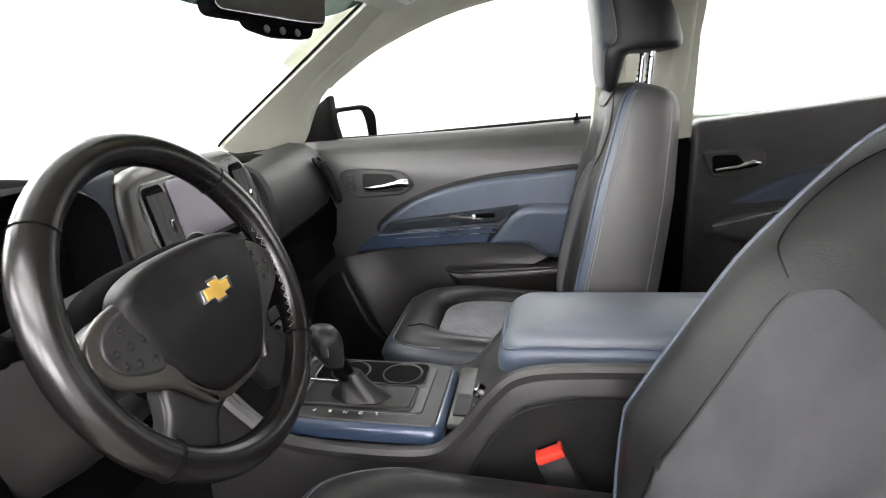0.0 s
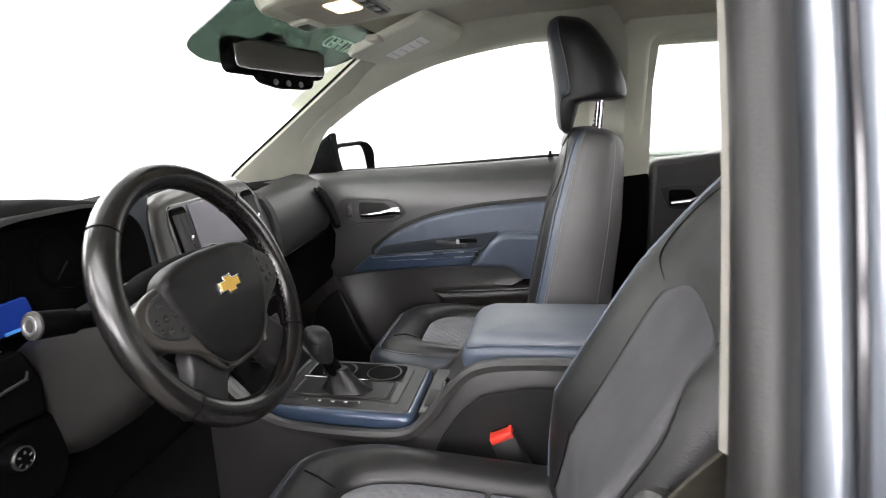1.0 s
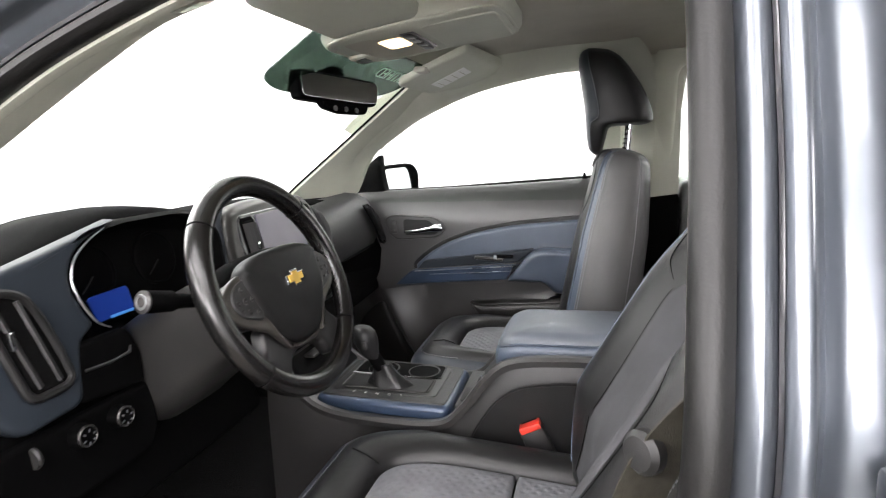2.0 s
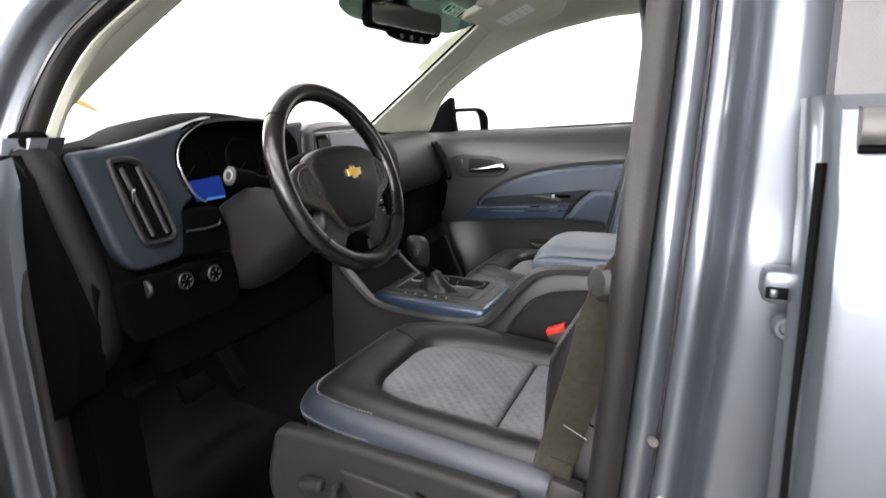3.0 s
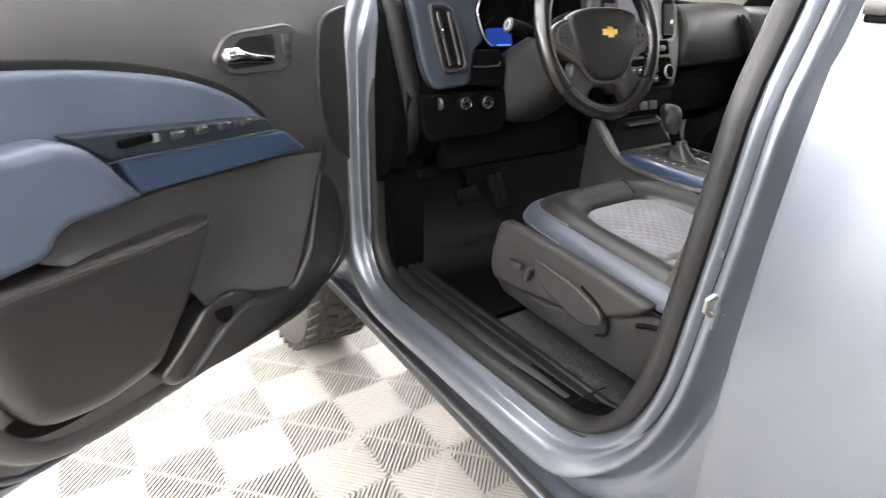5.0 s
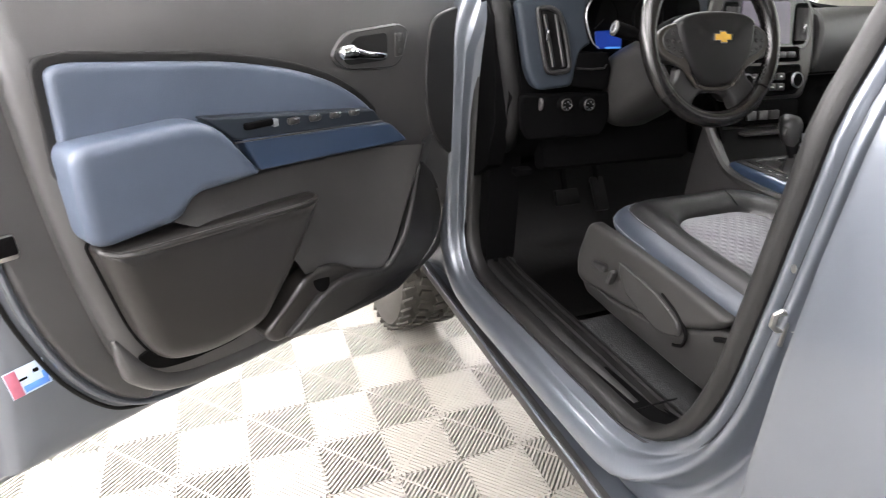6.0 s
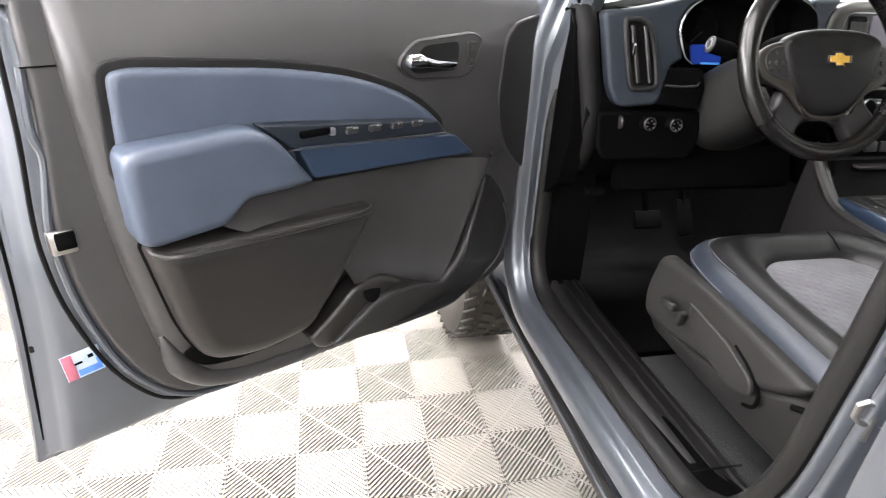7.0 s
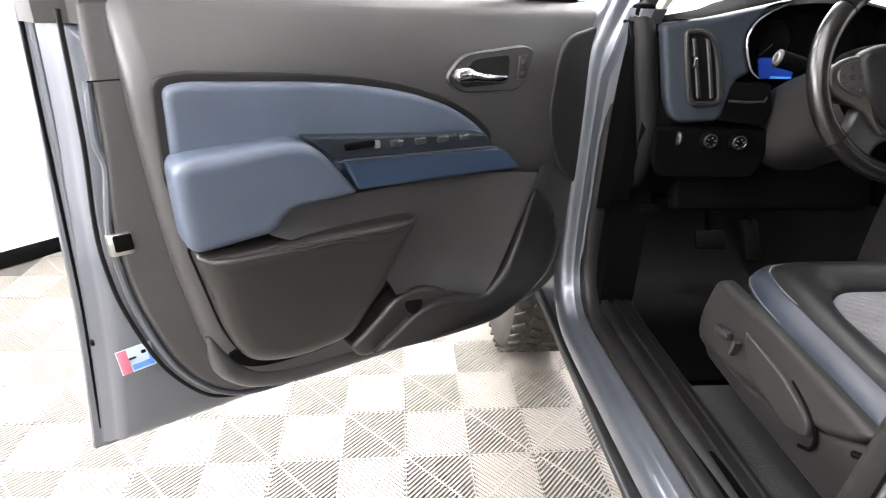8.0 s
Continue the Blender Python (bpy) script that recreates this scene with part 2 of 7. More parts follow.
def inset(pts, d):
    """A closed 2D outline moved inwards by d."""
    if isinstance(pts, Outline):
        pl, k = pts.poly, len(pts.poly)
        s = 1 if sum(pl[i].x * pl[(i + 1) % k].y - pl[(i + 1) % k].x * pl[i].y for i in range(k)) > 0 else -1
        moved, radii = [], []
        for i in range(k):
            a, b = (pl[i] - pl[i - 1]).normalized(), (pl[(i + 1) % k] - pl[i]).normalized()
            na, nb = Vector((-a.y, a.x)) * s, Vector((-b.y, b.x)) * s
            m = (na + nb) / max(0.25, 1 + na.dot(nb))
            moved.append(pl[i] + m * d)
            bend = (a.x * b.y - a.y * b.x) * s
            radii.append(max(0.003, pts.radii[i] - d * 0.8 if bend > 0 else pts.radii[i] + d * 0.8))
        return rounded(moved, radii, pts.steps)
    k = len(pts)
    area = sum(pts[i].x * pts[(i + 1) % k].y - pts[(i + 1) % k].x * pts[i].y for i in range(k))
    s = 1 if area > 0 else -1
    out = []
    for i in range(k):
        a, b = pts[i] - pts[i - 1], pts[(i + 1) % k] - pts[i]
        t = (a.normalized() if a.length > 1e-7 else Vector((0, 0))) + (b.normalized() if b.length > 1e-7 else Vector((0, 0)))
        if t.length < 1e-6:
            t = b
        t.normalize()
        out.append(pts[i] + Vector((-t.y, t.x)) * s * d)
    return out


def loft(rings, ring_closed=True, cap0=True, cap1=True, bm=None, loop=False):
    bm = bm or bmesh.new()
    vs = [[bm.verts.new(p) for p in r] for r in rings]
    n = len(rings[0])
    for i in range(len(vs) if loop else len(vs) - 1):
        a, b = vs[i], vs[(i + 1) % len(vs)]
        for j in range(n if ring_closed else n - 1):
            q = (a[j], a[(j + 1) % n], b[(j + 1) % n], b[j])
            if len({tuple(x.co) for x in q}) > 2:
                try:
                    bm.faces.new(q)
                except ValueError:
                    pass
    if ring_closed and not loop:
        for cap, r in ((cap0, vs[0]), (cap1, vs[-1])):
            if cap:
                try:
                    bm.faces.new(r)
                except ValueError:
                    pass
    return bm


def pillow(outline, at, h, edge, base=0.0, crown=0.0, n=4, bm=None, back=True):
    """A raised pad: a 2D outline, its place by at(u, v, w), of height h over base, with an edge rounded by edge."""
    rings = [[at(p.x, p.y, base) for p in outline]]
    for k in range(n + 1):
        a = 0.5 * math.pi * k / n
        rings.append([at(p.x, p.y, base + h - edge * 0.999 * (1 - math.sin(a)) if edge < h else base + h * math.sin(a))
                      for p in inset(outline, edge * (1 - math.cos(a)))])
    if not crown:
        rings.append([at(p.x, p.y, base + h) for p in inset(outline, edge + 0.35 * min(edge, 0.01))])
    if crown:
        core = inset(outline, edge)
        c = sum(core, Vector((0, 0))) / len(core)
        for s in (0.8, 0.6, 0.4, 0.2, 0.05):
            rings.append([at(*(c + (p - c) * s), base + h + crown * (1 - s * s)) for p in core])
    return loft(rings, cap0=back, bm=bm)


def tube(path, r, seg=8, closed=False, bm=None, squash=1.0, up=(0, 0, 1)):
    """A round (or squashed) bar along path; r is one radius or one a point."""
    p = [Vector(q) for q in path]
    k, rings = len(p), []
    side = None
    for i in range(k):
        t = (p[(i + 1) % k] - p[i - 1]) if closed else (p[min(i + 1, k - 1)] - p[max(i - 1, 0)])
        t.normalize()
        u = Vector(up) if side is None else side
        u = u - t * u.dot(t)
        if u.length < 1e-4:
            u = t.orthogonal()
        u.normalize()
        side = u
        v = t.cross(u)
        rr = r[i] if isinstance(r, (list, tuple)) else r
        rings.append([p[i] + rr * (math.cos(a) * u + squash * math.sin(a) * v) for a in (2 * math.pi * j / seg for j in range(seg))])
    return loft(rings, bm=bm, loop=closed)


def strip(path, prof, up, closed=False, bm=None, caps=True):
    """Sweeps a closed profile of (side, up) along path."""
    p = [Vector(q) for q in path]
    k, rings = len(p), []
    for i in range(k):
        t = (p[(i + 1) % k] - p[i - 1]) if closed else (p[min(i + 1, k - 1)] - p[max(i - 1, 0)])
        t.normalize()
        s = t.cross(Vector(up)).normalized()
        b = s.cross(t)
        rings.append([p[i] + a * s + c * b for a, c in prof])
    return loft(rings, bm=bm, loop=closed, cap0=caps, cap1=caps)


def rbox(c, size, r=0.008, m=None, seg=2, bm=None):
    """A box with rounded edges about c, turned by m."""
    t = bmesh.new()
    bmesh.ops.create_cube(t, size=1)
    bmesh.ops.scale(t, vec=size, verts=t.verts[:])
    r = min(r, 0.49 * min(size))
    bmesh.ops.bevel(t, geom=t.edges[:], offset=r, segments=seg, profile=0.5, affect="EDGES")
    bmesh.ops.transform(t, matrix=Matrix.Translation(c) @ (m or Matrix()), verts=t.verts[:])
    return merge(bm, t)


def merge(bm, t):
    if bm is None:
        return t
    me = bpy.data.meshes.new("scratch")
    t.to_mesh(me)
    t.free()
    bm.from_mesh(me)
    bpy.data.meshes.remove(me)
    return bm


def turned(profile, origin, axis, seg=24, bm=None):
    """A turned body: profile of (radius, height) about axis through origin."""
    z = Vector(axis).normalized()
    x = z.orthogonal().normalized()
    y = z.cross(x)
    o = Vector(origin)
    rings = [[o + z * h + (x * math.cos(a) + y * math.sin(a)) * max(r, 1e-5) for a in (2 * math.pi * j / seg for j in range(seg))]
             for r, h in profile]
    return loft(rings, bm=bm)


def stitches(path, out, step=0.006, length=0.0042, r=0.0009, bm=None):
    """A row of thread stitches along path, lifted by out."""
    p = [Vector(q) for q in path]
    seg = [0.0]
    for a, b in zip(p, p[1:]):
        seg.append(seg[-1] + (b - a).length)
    bm = bm or bmesh.new()
    d, i = step, 0
    o = Vector(out)
    while d < seg[-1]:
        while seg[i + 1] < d:
            i += 1
        t = (p[i + 1] - p[i]).normalized()
        c = p[i] + t * (d - seg[i]) + o
        side = t.cross(o).normalized() * r
        n = o.normalized() * r
        a, b = c - t * length / 2, c + t * length / 2
        vs = [bm.verts.new(q) for q in (a + side, a - side, b - side, b + side, a + (b - a) * 0.2 + n, a + (b - a) * 0.8 + n)]
        for f in ((0, 4, 5, 3), (1, 2, 5, 4), (0, 1, 4), (2, 3, 5)):
            bm.faces.new([vs[q] for q in f])
        d += step
    return bm


def words(name, text, size, m, mat, parent, label, flip=False):
    """Writing as thin letters; m places them."""
    cu = bpy.data.curves.new(name, "FONT")
    cu.body, cu.size, cu.align_x, cu.align_y = text, size, "CENTER", "CENTER"
    cu.extrude = 0.0004
    tmp = bpy.data.objects.new(name, cu)
    scene.collection.objects.link(tmp)
    dg = bpy.context.evaluated_depsgraph_get()
    me = bpy.data.meshes.new_from_object(tmp.evaluated_get(dg))
    bpy.data.objects.remove(tmp)
    me.transform(m @ (Matrix.Diagonal((-1, 1, 1, 1)) if flip else Matrix()))
    me.materials.clear()
    me.materials.append(mat)
    ob = new(name, me)
    ob.parent = parent
    ob.matrix_parent_inverse = wm(parent).inverted()
    return tagged(ob, label)

# ---- the booth ----
APOTHEM, WALL_H = 4.0, 3.3


def booth():
    half = APOTHEM * math.tan(math.pi / 8)
    for k in range(8):
        m = pose(0, -0.2, 0, 0, 0, 45 * k)
        bm = bmesh.new()
        bmesh.ops.create_cube(bm, size=1)
        bmesh.ops.transform(bm, matrix=m @ Matrix.Translation((0, APOTHEM + 0.06, WALL_H / 2)) @ Matrix.Diagonal((2 * half + 0.05, 0.12, WALL_H, 1)), verts=bm.verts[:])
        single("wall_%d" % (k + 1), bm, WALL, "smooth white photo booth wall", "wall", kind="structure")
        bm = rbox((0, APOTHEM - 0.008, 0.04), (2 * half, 0.012, 0.08), 0.003)
        bm.transform(m)
        single("baseboard_%d" % (k + 1), bm, VOID, "black rubber baseboard along the white booth wall", "baseboard", kind="structure")
    ring = [Vector((APOTHEM / math.cos(math.pi / 8) * math.cos(a), -0.2 + APOTHEM / math.cos(math.pi / 8) * math.sin(a))) * 1.03
            for a in (math.pi / 8 + math.pi / 4 * k for k in range(8))]
    bm = loft([[Vector((p.x, p.y, WALL_H + z)) for p in ring] for z in (0, 0.1)])
    single("ceiling", bm, WALL, "white booth ceiling", "ceiling", kind="structure", angle=20)
    bm = loft([[Vector((p.x, p.y, z)) for p in ring] for z in (-0.10, -0.0075)])
    return single("floor", bm, CONCRETE, "garage floor of pale interlocking ribbed plastic tiles", "floor", kind="structure", angle=20)


floor = booth()


def ceiling_light(x, y, sx, sy, turn=0):
    lamp = thing("ceiling_light", pose(x, y, WALL_H, 0, 0, turn), "long white lit ceiling light panel", "light", "booth lights")
    part("diffuser", rbox((0, 0, -0.03), (sx, sy, 0.03), 0.005), DIFFUSER, lamp, local=True)
    bm = bmesh.new()
    for ax, ay, bx_, by_ in ((0, sy / 2 + 0.02, sx + 0.08, 0.035), (0, -sy / 2 - 0.02, sx + 0.08, 0.035), (sx / 2 + 0.02, 0, 0.035, sy), (-sx / 2 - 0.02, 0, 0.035, sy)):
        rbox((ax, ay, -0.03), (bx_, by_, 0.05), 0.004, bm=bm)
    part("frame", bm, WHITE, lamp, local=True)
    return lamp


# The last, square panel is an unseen extra that lifts the open door.
for lx, ly, lsx, lsy in ((-2.9, -0.2, 0.8, 3.0), (2.9, -0.2, 0.8, 3.0), (0.0, 2.7, 3.0, 1.2), (-1.9, 0.0, 0.3, 2.4), (1.9, 0.0, 0.3, 2.4), (-1.3, -1.9, 1.0, 1.0)):
    ceiling_light(lx, ly, lsx, lsy)



# Invented light panel with no known source; brightens the cab from the booth wall.
def wall_light(m, lens):
    lamp = thing("wall_light", m, "wide white added fill light panel on the booth wall", "light", "booth lights")
    part("diffuser", rbox((0, 0.02, 0), (3.0, 0.03, 1.1), 0.005), lens, lamp, local=True)
    for fx, fz, sx, sz in ((1.52, 0, 0.04, 1.18), (-1.52, 0, 0.04, 1.18), (0, 0.57, 3.0, 0.04), (0, -0.57, 3.0, 0.04)):
        part("frame_bar", rbox((fx, 0.03, fz), (sx, 0.06, sz), 0.006), WHITE, lamp, local=True)
    return lamp


for turn, wz in ((90, 1.95), (45, 2.3), (0, 2.3), (180, 2.3)):
    wall_light(pose(0, -0.2, 0, 0, 0, turn) @ Matrix.Translation((0, APOTHEM - 0.06, wz)), FILL_WIDE if turn in (45, 90) else FILL_SIDE)

# ---- the cab: its side frame, sill, roof, floor ----
body = thing("pickup_cab", pose(0, 0, 0.4), "grey metallic crew cab pickup body with its front door open", "pickup truck")


def tumble(z):
    return 0.33 * max(0.0, z - 1.2)


APERTURE = crv([(0.030, 1.30), (0.039, 1.10), (0.050, 0.92), (0.064, 0.78), (0.105, 0.67), (0.19, 0.605), (0.35, 0.588), (0.60, 0.575),
                (0.80, 0.565), (0.90, 0.58), (0.955, 0.65), (0.968, 0.80), (0.970, 1.0), (0.965, 1.15), (0.950, 1.31), (0.893, 1.43),
                (0.795, 1.50), (0.685, 1.557), (0.515, 1.617), (0.34, 1.65), (0.18, 1.665), (0.08, 1.655), (0.034, 1.60), (0.027, 1.45)], 5, True)


def outward(k):
    n = len(APERTURE)
    t = APERTURE[(k + 1) % n] - APERTURE[k - 1]
    t.normalize()
    return Vector((-t.y, t.x))


def frame_sweep(prof, ks, closed=False, ring_closed=False, side=-1, rear=None):
    """Sweeps a profile of (outwards, across) round the door opening; rear: the profile along the rear pillar."""
    rings = []
    for k in ks:
        p, o = APERTURE[k], outward(k)
        f = max(0.0, min(1.0, (0.20 - p.x) / 0.14)) if rear else 0.0
        f = f * f * (3 - 2 * f)
        ring = []
        for i, (a, x) in enumerate(prof):
            if f:
                a, x = a + (rear[i][0] - a) * f, x + (rear[i][1] - x) * f
            q = p - o * a
            ring.append(Vector((side * (x - tumble(q.y)), q.x, q.y)))
        rings.append(ring)
    return loft(rings, ring_closed=ring_closed, loop=closed)


ALL = range(len(APERTURE))
SIDE = [tuple(p) for p in crv([(0.004, 0.76), (0.006, 0.785), (0.009, 0.802), (0.016, 0.816), (0.026, 0.826), (0.030, 0.832), (0.033, 0.852), (0.040, 0.862), (0.052, 0.869),
                               (0.066, 0.872), (0.074, 0.866), (0.084, 0.838), (0.094, 0.812), (0.108, 0.800), (0.150, 0.797), (0.155, 0.76)], 3)]
PILLAR = [tuple(p) for p in crv([(0.000, 0.755), (0.002, 0.775), (0.006, 0.791), (0.012, 0.802), (0.019, 0.807), (0.025, 0.803), (0.030, 0.797), (0.0335, 0.795), (0.0350, 0.803),
                                 (0.040, 0.812), (0.048, 0.813), (0.054, 0.805), (0.060, 0.782), (0.072, 0.764), (0.086, 0.779), (0.155, 0.778)], 3)]
part("side_frame", frame_sweep(SIDE, ALL, True, rear=PILLAR), PAINT, body, "grey metallic door opening frame", angle=75)
part("weatherstrip", frame_sweep([(0.012, 0.798), (0.012, 0.808), (0.007, 0.813), (0.0, 0.811), (-0.005, 0.805), (-0.008, 0.796), (-0.007, 0.780), (-0.004, 0.768), (0.004, 0.766), (0.010, 0.784)], ALL, True, True, rear=[(0.005, 0.786), (0.004, 0.797), (-0.004, 0.805), (-0.013, 0.807), (-0.021, 0.804), (-0.027, 0.795), (-0.028, 0.780), (-0.024, 0.766), (-0.010, 0.762), (0.002, 0.770)]), SEAL, body, "soft black rubber door seal")
part("seal_lip", frame_sweep([(0.012, 0.809), (0.015, 0.812), (0.013, 0.816), (0.009, 0.814)], ALL, True, True, rear=[(0.031, 0.797), (0.0345, 0.799), (0.034, 0.803), (0.031, 0.800)]), GLOSS_BLACK, body)

# inner trims round the opening: cream above, black below
N5 = len(APERTURE)
UPPER = [k for k in range(0, N5) if APERTURE[k].y > 1.22]
start = next(i for i in range(len(UPPER)) if i and UPPER[i] != UPPER[i - 1] + 1) if any(UPPER[i] != UPPER[i - 1] + 1 for i in range(1, len(UPPER))) else 0
UPPER = UPPER[start:] + UPPER[:start]
LOWER = [k for k in range(N5) if k not in set(UPPER)]
LOWER = [LOWER[0] - 1] + LOWER + [LOWER[-1] + 1]
POST = [k for k in UPPER if APERTURE[k].x < 0.06 and APERTURE[k].y < 1.58]
RAIL = [k for k in UPPER if k not in set(POST[1:])]
FRONT = [k for k in UPPER if APERTURE[k].x > 0.55]
part("front_trim", frame_sweep([(0.004, 0.786), (-0.011, 0.781), (-0.013, 0.768), (-0.006, 0.756), (0.014, 0.744)], FRONT), CREAM, body, "cream edge of the front pillar trim")
part("upper_trim", frame_sweep([(0.004, 0.786), (-0.013, 0.782), (-0.016, 0.765), (-0.008, 0.74), (0.02, 0.70), (0.05, 0.66)], FRONT[-1:] + [k for k in UPPER if k not in set(POST) and k not in set(FRONT)]), CREAM, body, "cream roof rail trim")
part("pillar_trim", frame_sweep([(-0.012, 0.752), (-0.019, 0.750), (-0.023, 0.744), (-0.020, 0.735), (0.015, 0.70), (0.06, 0.66)], POST), CREAM_SHADED, body, "cream pillar trim with shade in its colour")
part("lower_trim", frame_sweep([(0.004, 0.786), (-0.006, 0.78), (-0.006, 0.74), (0.004, 0.71), (0.03, 0.69)], LOWER), PLASTIC, body, "black plastic lower trim")


def sill():
    bm = bmesh.new()
    prof = [(-0.775, 0.590), (-0.765, 0.597), (-0.752, 0.597), (-0.749, 0.592), (-0.735, 0.592), (-0.732, 0.597), (-0.722, 0.597), (-0.719, 0.592),
            (-0.708, 0.592), (-0.705, 0.597), (-0.695, 0.596), (-0.672, 0.570), (-0.668, 0.50), (-0.70, 0.46), (-0.78, 0.50)]
    ys = [0.09, 0.14, 0.20, 0.4, 0.6, 0.8, 0.90, 0.96]
    lift = [0.06, 0.02, 0.004, 0.0, -0.006, -0.012, -0.008, 0.02]
    return loft([[Vector((x, y, z + d)) for x, z in prof] for y, d in zip(ys, lift)], bm=bm)


part("sill_plate", sill(), PLASTIC_SILL, body, "ribbed black plastic sill plate")
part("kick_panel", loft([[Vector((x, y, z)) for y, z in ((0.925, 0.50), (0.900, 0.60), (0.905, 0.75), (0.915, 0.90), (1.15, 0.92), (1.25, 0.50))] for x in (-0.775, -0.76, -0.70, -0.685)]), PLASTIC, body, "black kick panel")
part("sill_seam", rbox((-0.725, 0.235, 0.601), (0.10, 0.0025, 0.004), 0.001), VOID, body)


def rocker():
    prof = [(-0.78, 0.450), (-0.82, 0.458), (-0.842, 0.464), (-0.850, 0.464), (-0.854, 0.456), (-0.845, 0.42), (-0.82, 0.38), (-0.78, 0.36), (-0.75, 0.45)]
    return loft([[Vector((x, y, z)) for x, z in prof] for y in (-1.3, 0, 0.5, 1.0, 1.32)])


part("rocker", rocker(), PAINT, body)
part("rocker_guard", loft([[Vector((x, y, z)) for x, z in ((-0.850, 0.466), (-0.862, 0.464), (-0.869, 0.456), (-0.866, 0.435), (-0.848, 0.40), (-0.815, 0.35), (-0.80, 0.36), (-0.835, 0.42))]
                           for y in (-1.3, 0.0, 0.6, 1.30)]), GRILLE, body, "black plastic rocker guard")
part("rocker_edge", tube([(-0.8665, -1.3, 0.459), (-0.8665, 0.0, 0.459), (-0.8665, 1.30, 0.459)], 0.0035, 8), PAINT, body)


def hinge_post():
    prof = [(0.965, -0.795), (0.972, -0.818), (0.990, -0.828), (1.03, -0.826), (1.08, -0.822), (1.13, -0.83), (1.20, -0.86), (1.30, -0.88), (1.30, -0.78), (0.98, -0.76)]
    rings = []
    for z, dy, dx in ((0.44, 0.0, 0.0), (0.60, 0.0, 0.0), (0.8, 0.004, 0.0), (1.0, 0.006, 0.0), (1.15, -0.012, 0.0), (1.24, -0.035, 0.02), (1.30, -0.05, 0.035)):
        rings.append([Vector((x + dx, y + dy, z)) for y, x in prof])
    return loft(rings)


part("hinge_post", hinge_post(), PAINT, body)
for z in (0.74, 1.135):
    hinge = part("door_hinge", rbox((-0.838, 1.075, z), (0.03, 0.075, 0.055), 0.006), PAINT, body)
    part("hinge_bolt", turned([(0.011, 0), (0.011, 0.006), (0.008, 0.009), (0, 0.009)], (-0.852, 1.062, z), (-1, -0.3, 0), 12), STEEL, hinge)
part("fender", loft([[Vector((x, y, z)) for y, z in ((1.22, 0.5), (1.20, 0.9), (1.17, 1.16), (1.14, 1.235), (1.6, 1.235), (2.1, 1.20), (2.2, 1.0), (2.10, 0.80), (1.98, 0.90), (1.70, 0.97), (1.44, 0.88), (1.32, 0.70), (1.30, 0.5))]
                     for x in (-0.925, -0.92, -0.86, -0.70)]), PAINT, body, angle=30)
part("door_striker", tube([(-0.797, -0.004, 0.966), (-0.816, 0.004, 0.966), (-0.821, 0.007, 0.961), (-0.821, 0.007, 0.945), (-0.816, 0.004, 0.940), (-0.797, -0.004, 0.940)], 0.0042, 8, up=(0, 1, 0)), STEEL, body, "bright steel door striker loop")
part("striker_plate", rbox((-0.804, 0.004, 0.948), (0.006, 0.020, 0.062), 0.002, pose(0, 0, 0, 0, 0, -35)), STEEL, body)
part("pillar_plug", turned([(0.0055, 0), (0.0055, 0.001), (0.003, 0.0016), (0, 0.0016)], (-0.8055, 0.014, 1.02), (-0.9, 0.4, 0), 14), STEEL, body)
for z in (1.185, 0.80):
    hinge = part("rear_door_hinge", rbox((-0.802, -0.084, z), (0.030, 0.050, 0.030), 0.008), PAINT, body)
    part("hinge_slot", rbox((-0.8175, -0.082, z - 0.004), (0.003, 0.040, 0.010), 0.002), VOID, hinge)
    for k in range(3):
        part("slot_pin", rbox((-0.819, -0.068 - 0.014 * k, z - 0.004), (0.003, 0.006, 0.007), 0.002), PAINT, hinge)
    part("hinge_bolt", turned([(0.013, 0), (0.013, 0.003), (0.009, 0.008), (0.006, 0.008), (0.005, 0.005), (0, 0.005)], (-0.798, -0.084, z - 0.038), (-1, 0.2, 0), 14), PAINT, hinge)

# driver's door check strap bracket
part("check_bracket", rbox((-0.812, 1.012, 0.952), (0.022, 0.028, 0.022), 0.004), PLASTIC, body, "black door check link")
part("check_link", tube([(-0.815, 1.012, 0.952), (-0.85, 1.03, 0.950), (-0.90, 1.05, 0.948)], 0.006, 6), PLASTIC, body)

# rear door of the driver's side, closed
rear_door = thing("rear_door", pose(-0.9, -0.5, 0.45), "closed grey metallic rear door beside the open front door", "car door")


def skin(y):
    return [(-0.868, 1.335), (-0.884, 1.325), (-0.892, 1.300), (-0.900, 1.280), (-0.912, 1.262), (-0.924, 1.20), (-0.934, 1.10), (-0.938, 0.98), (-0.934, 0.85), (-0.922, 0.72), (-0.910, 0.6), (-0.902, 0.5), (-0.88, 0.47)]


def rear_skin():
    rings = []
    for y, din in ((-0.086, 0.13), (-0.080, 0.100), (-0.080, 0.060), (-0.0815, 0.052), (-0.0865, 0.046), (-0.087, 0.014), (-0.090, 0.004), (-0.098, 0.0), (-0.25, -0.004), (-0.5, -0.006), (-0.8, -0.002), (-1.05, 0.0)):
        rings.append([Vector((x + din, y + 0.012 * (z - 0.95), z)) for x, z in skin(y)])
    return loft(rings, ring_closed=False)


part("door_skin", rear_skin(), PAINT, rear_door)
part("door_gap", tube([(-0.868 - 0.02 * math.sin(math.pi * (z - 0.5) / 0.8), -0.0845 + 0.012 * (z - 0.95), z) for z in (0.48, 0.6, 0.75, 0.9, 1.05, 1.2, 1.29)], 0.0045, 6), VOID, rear_door)
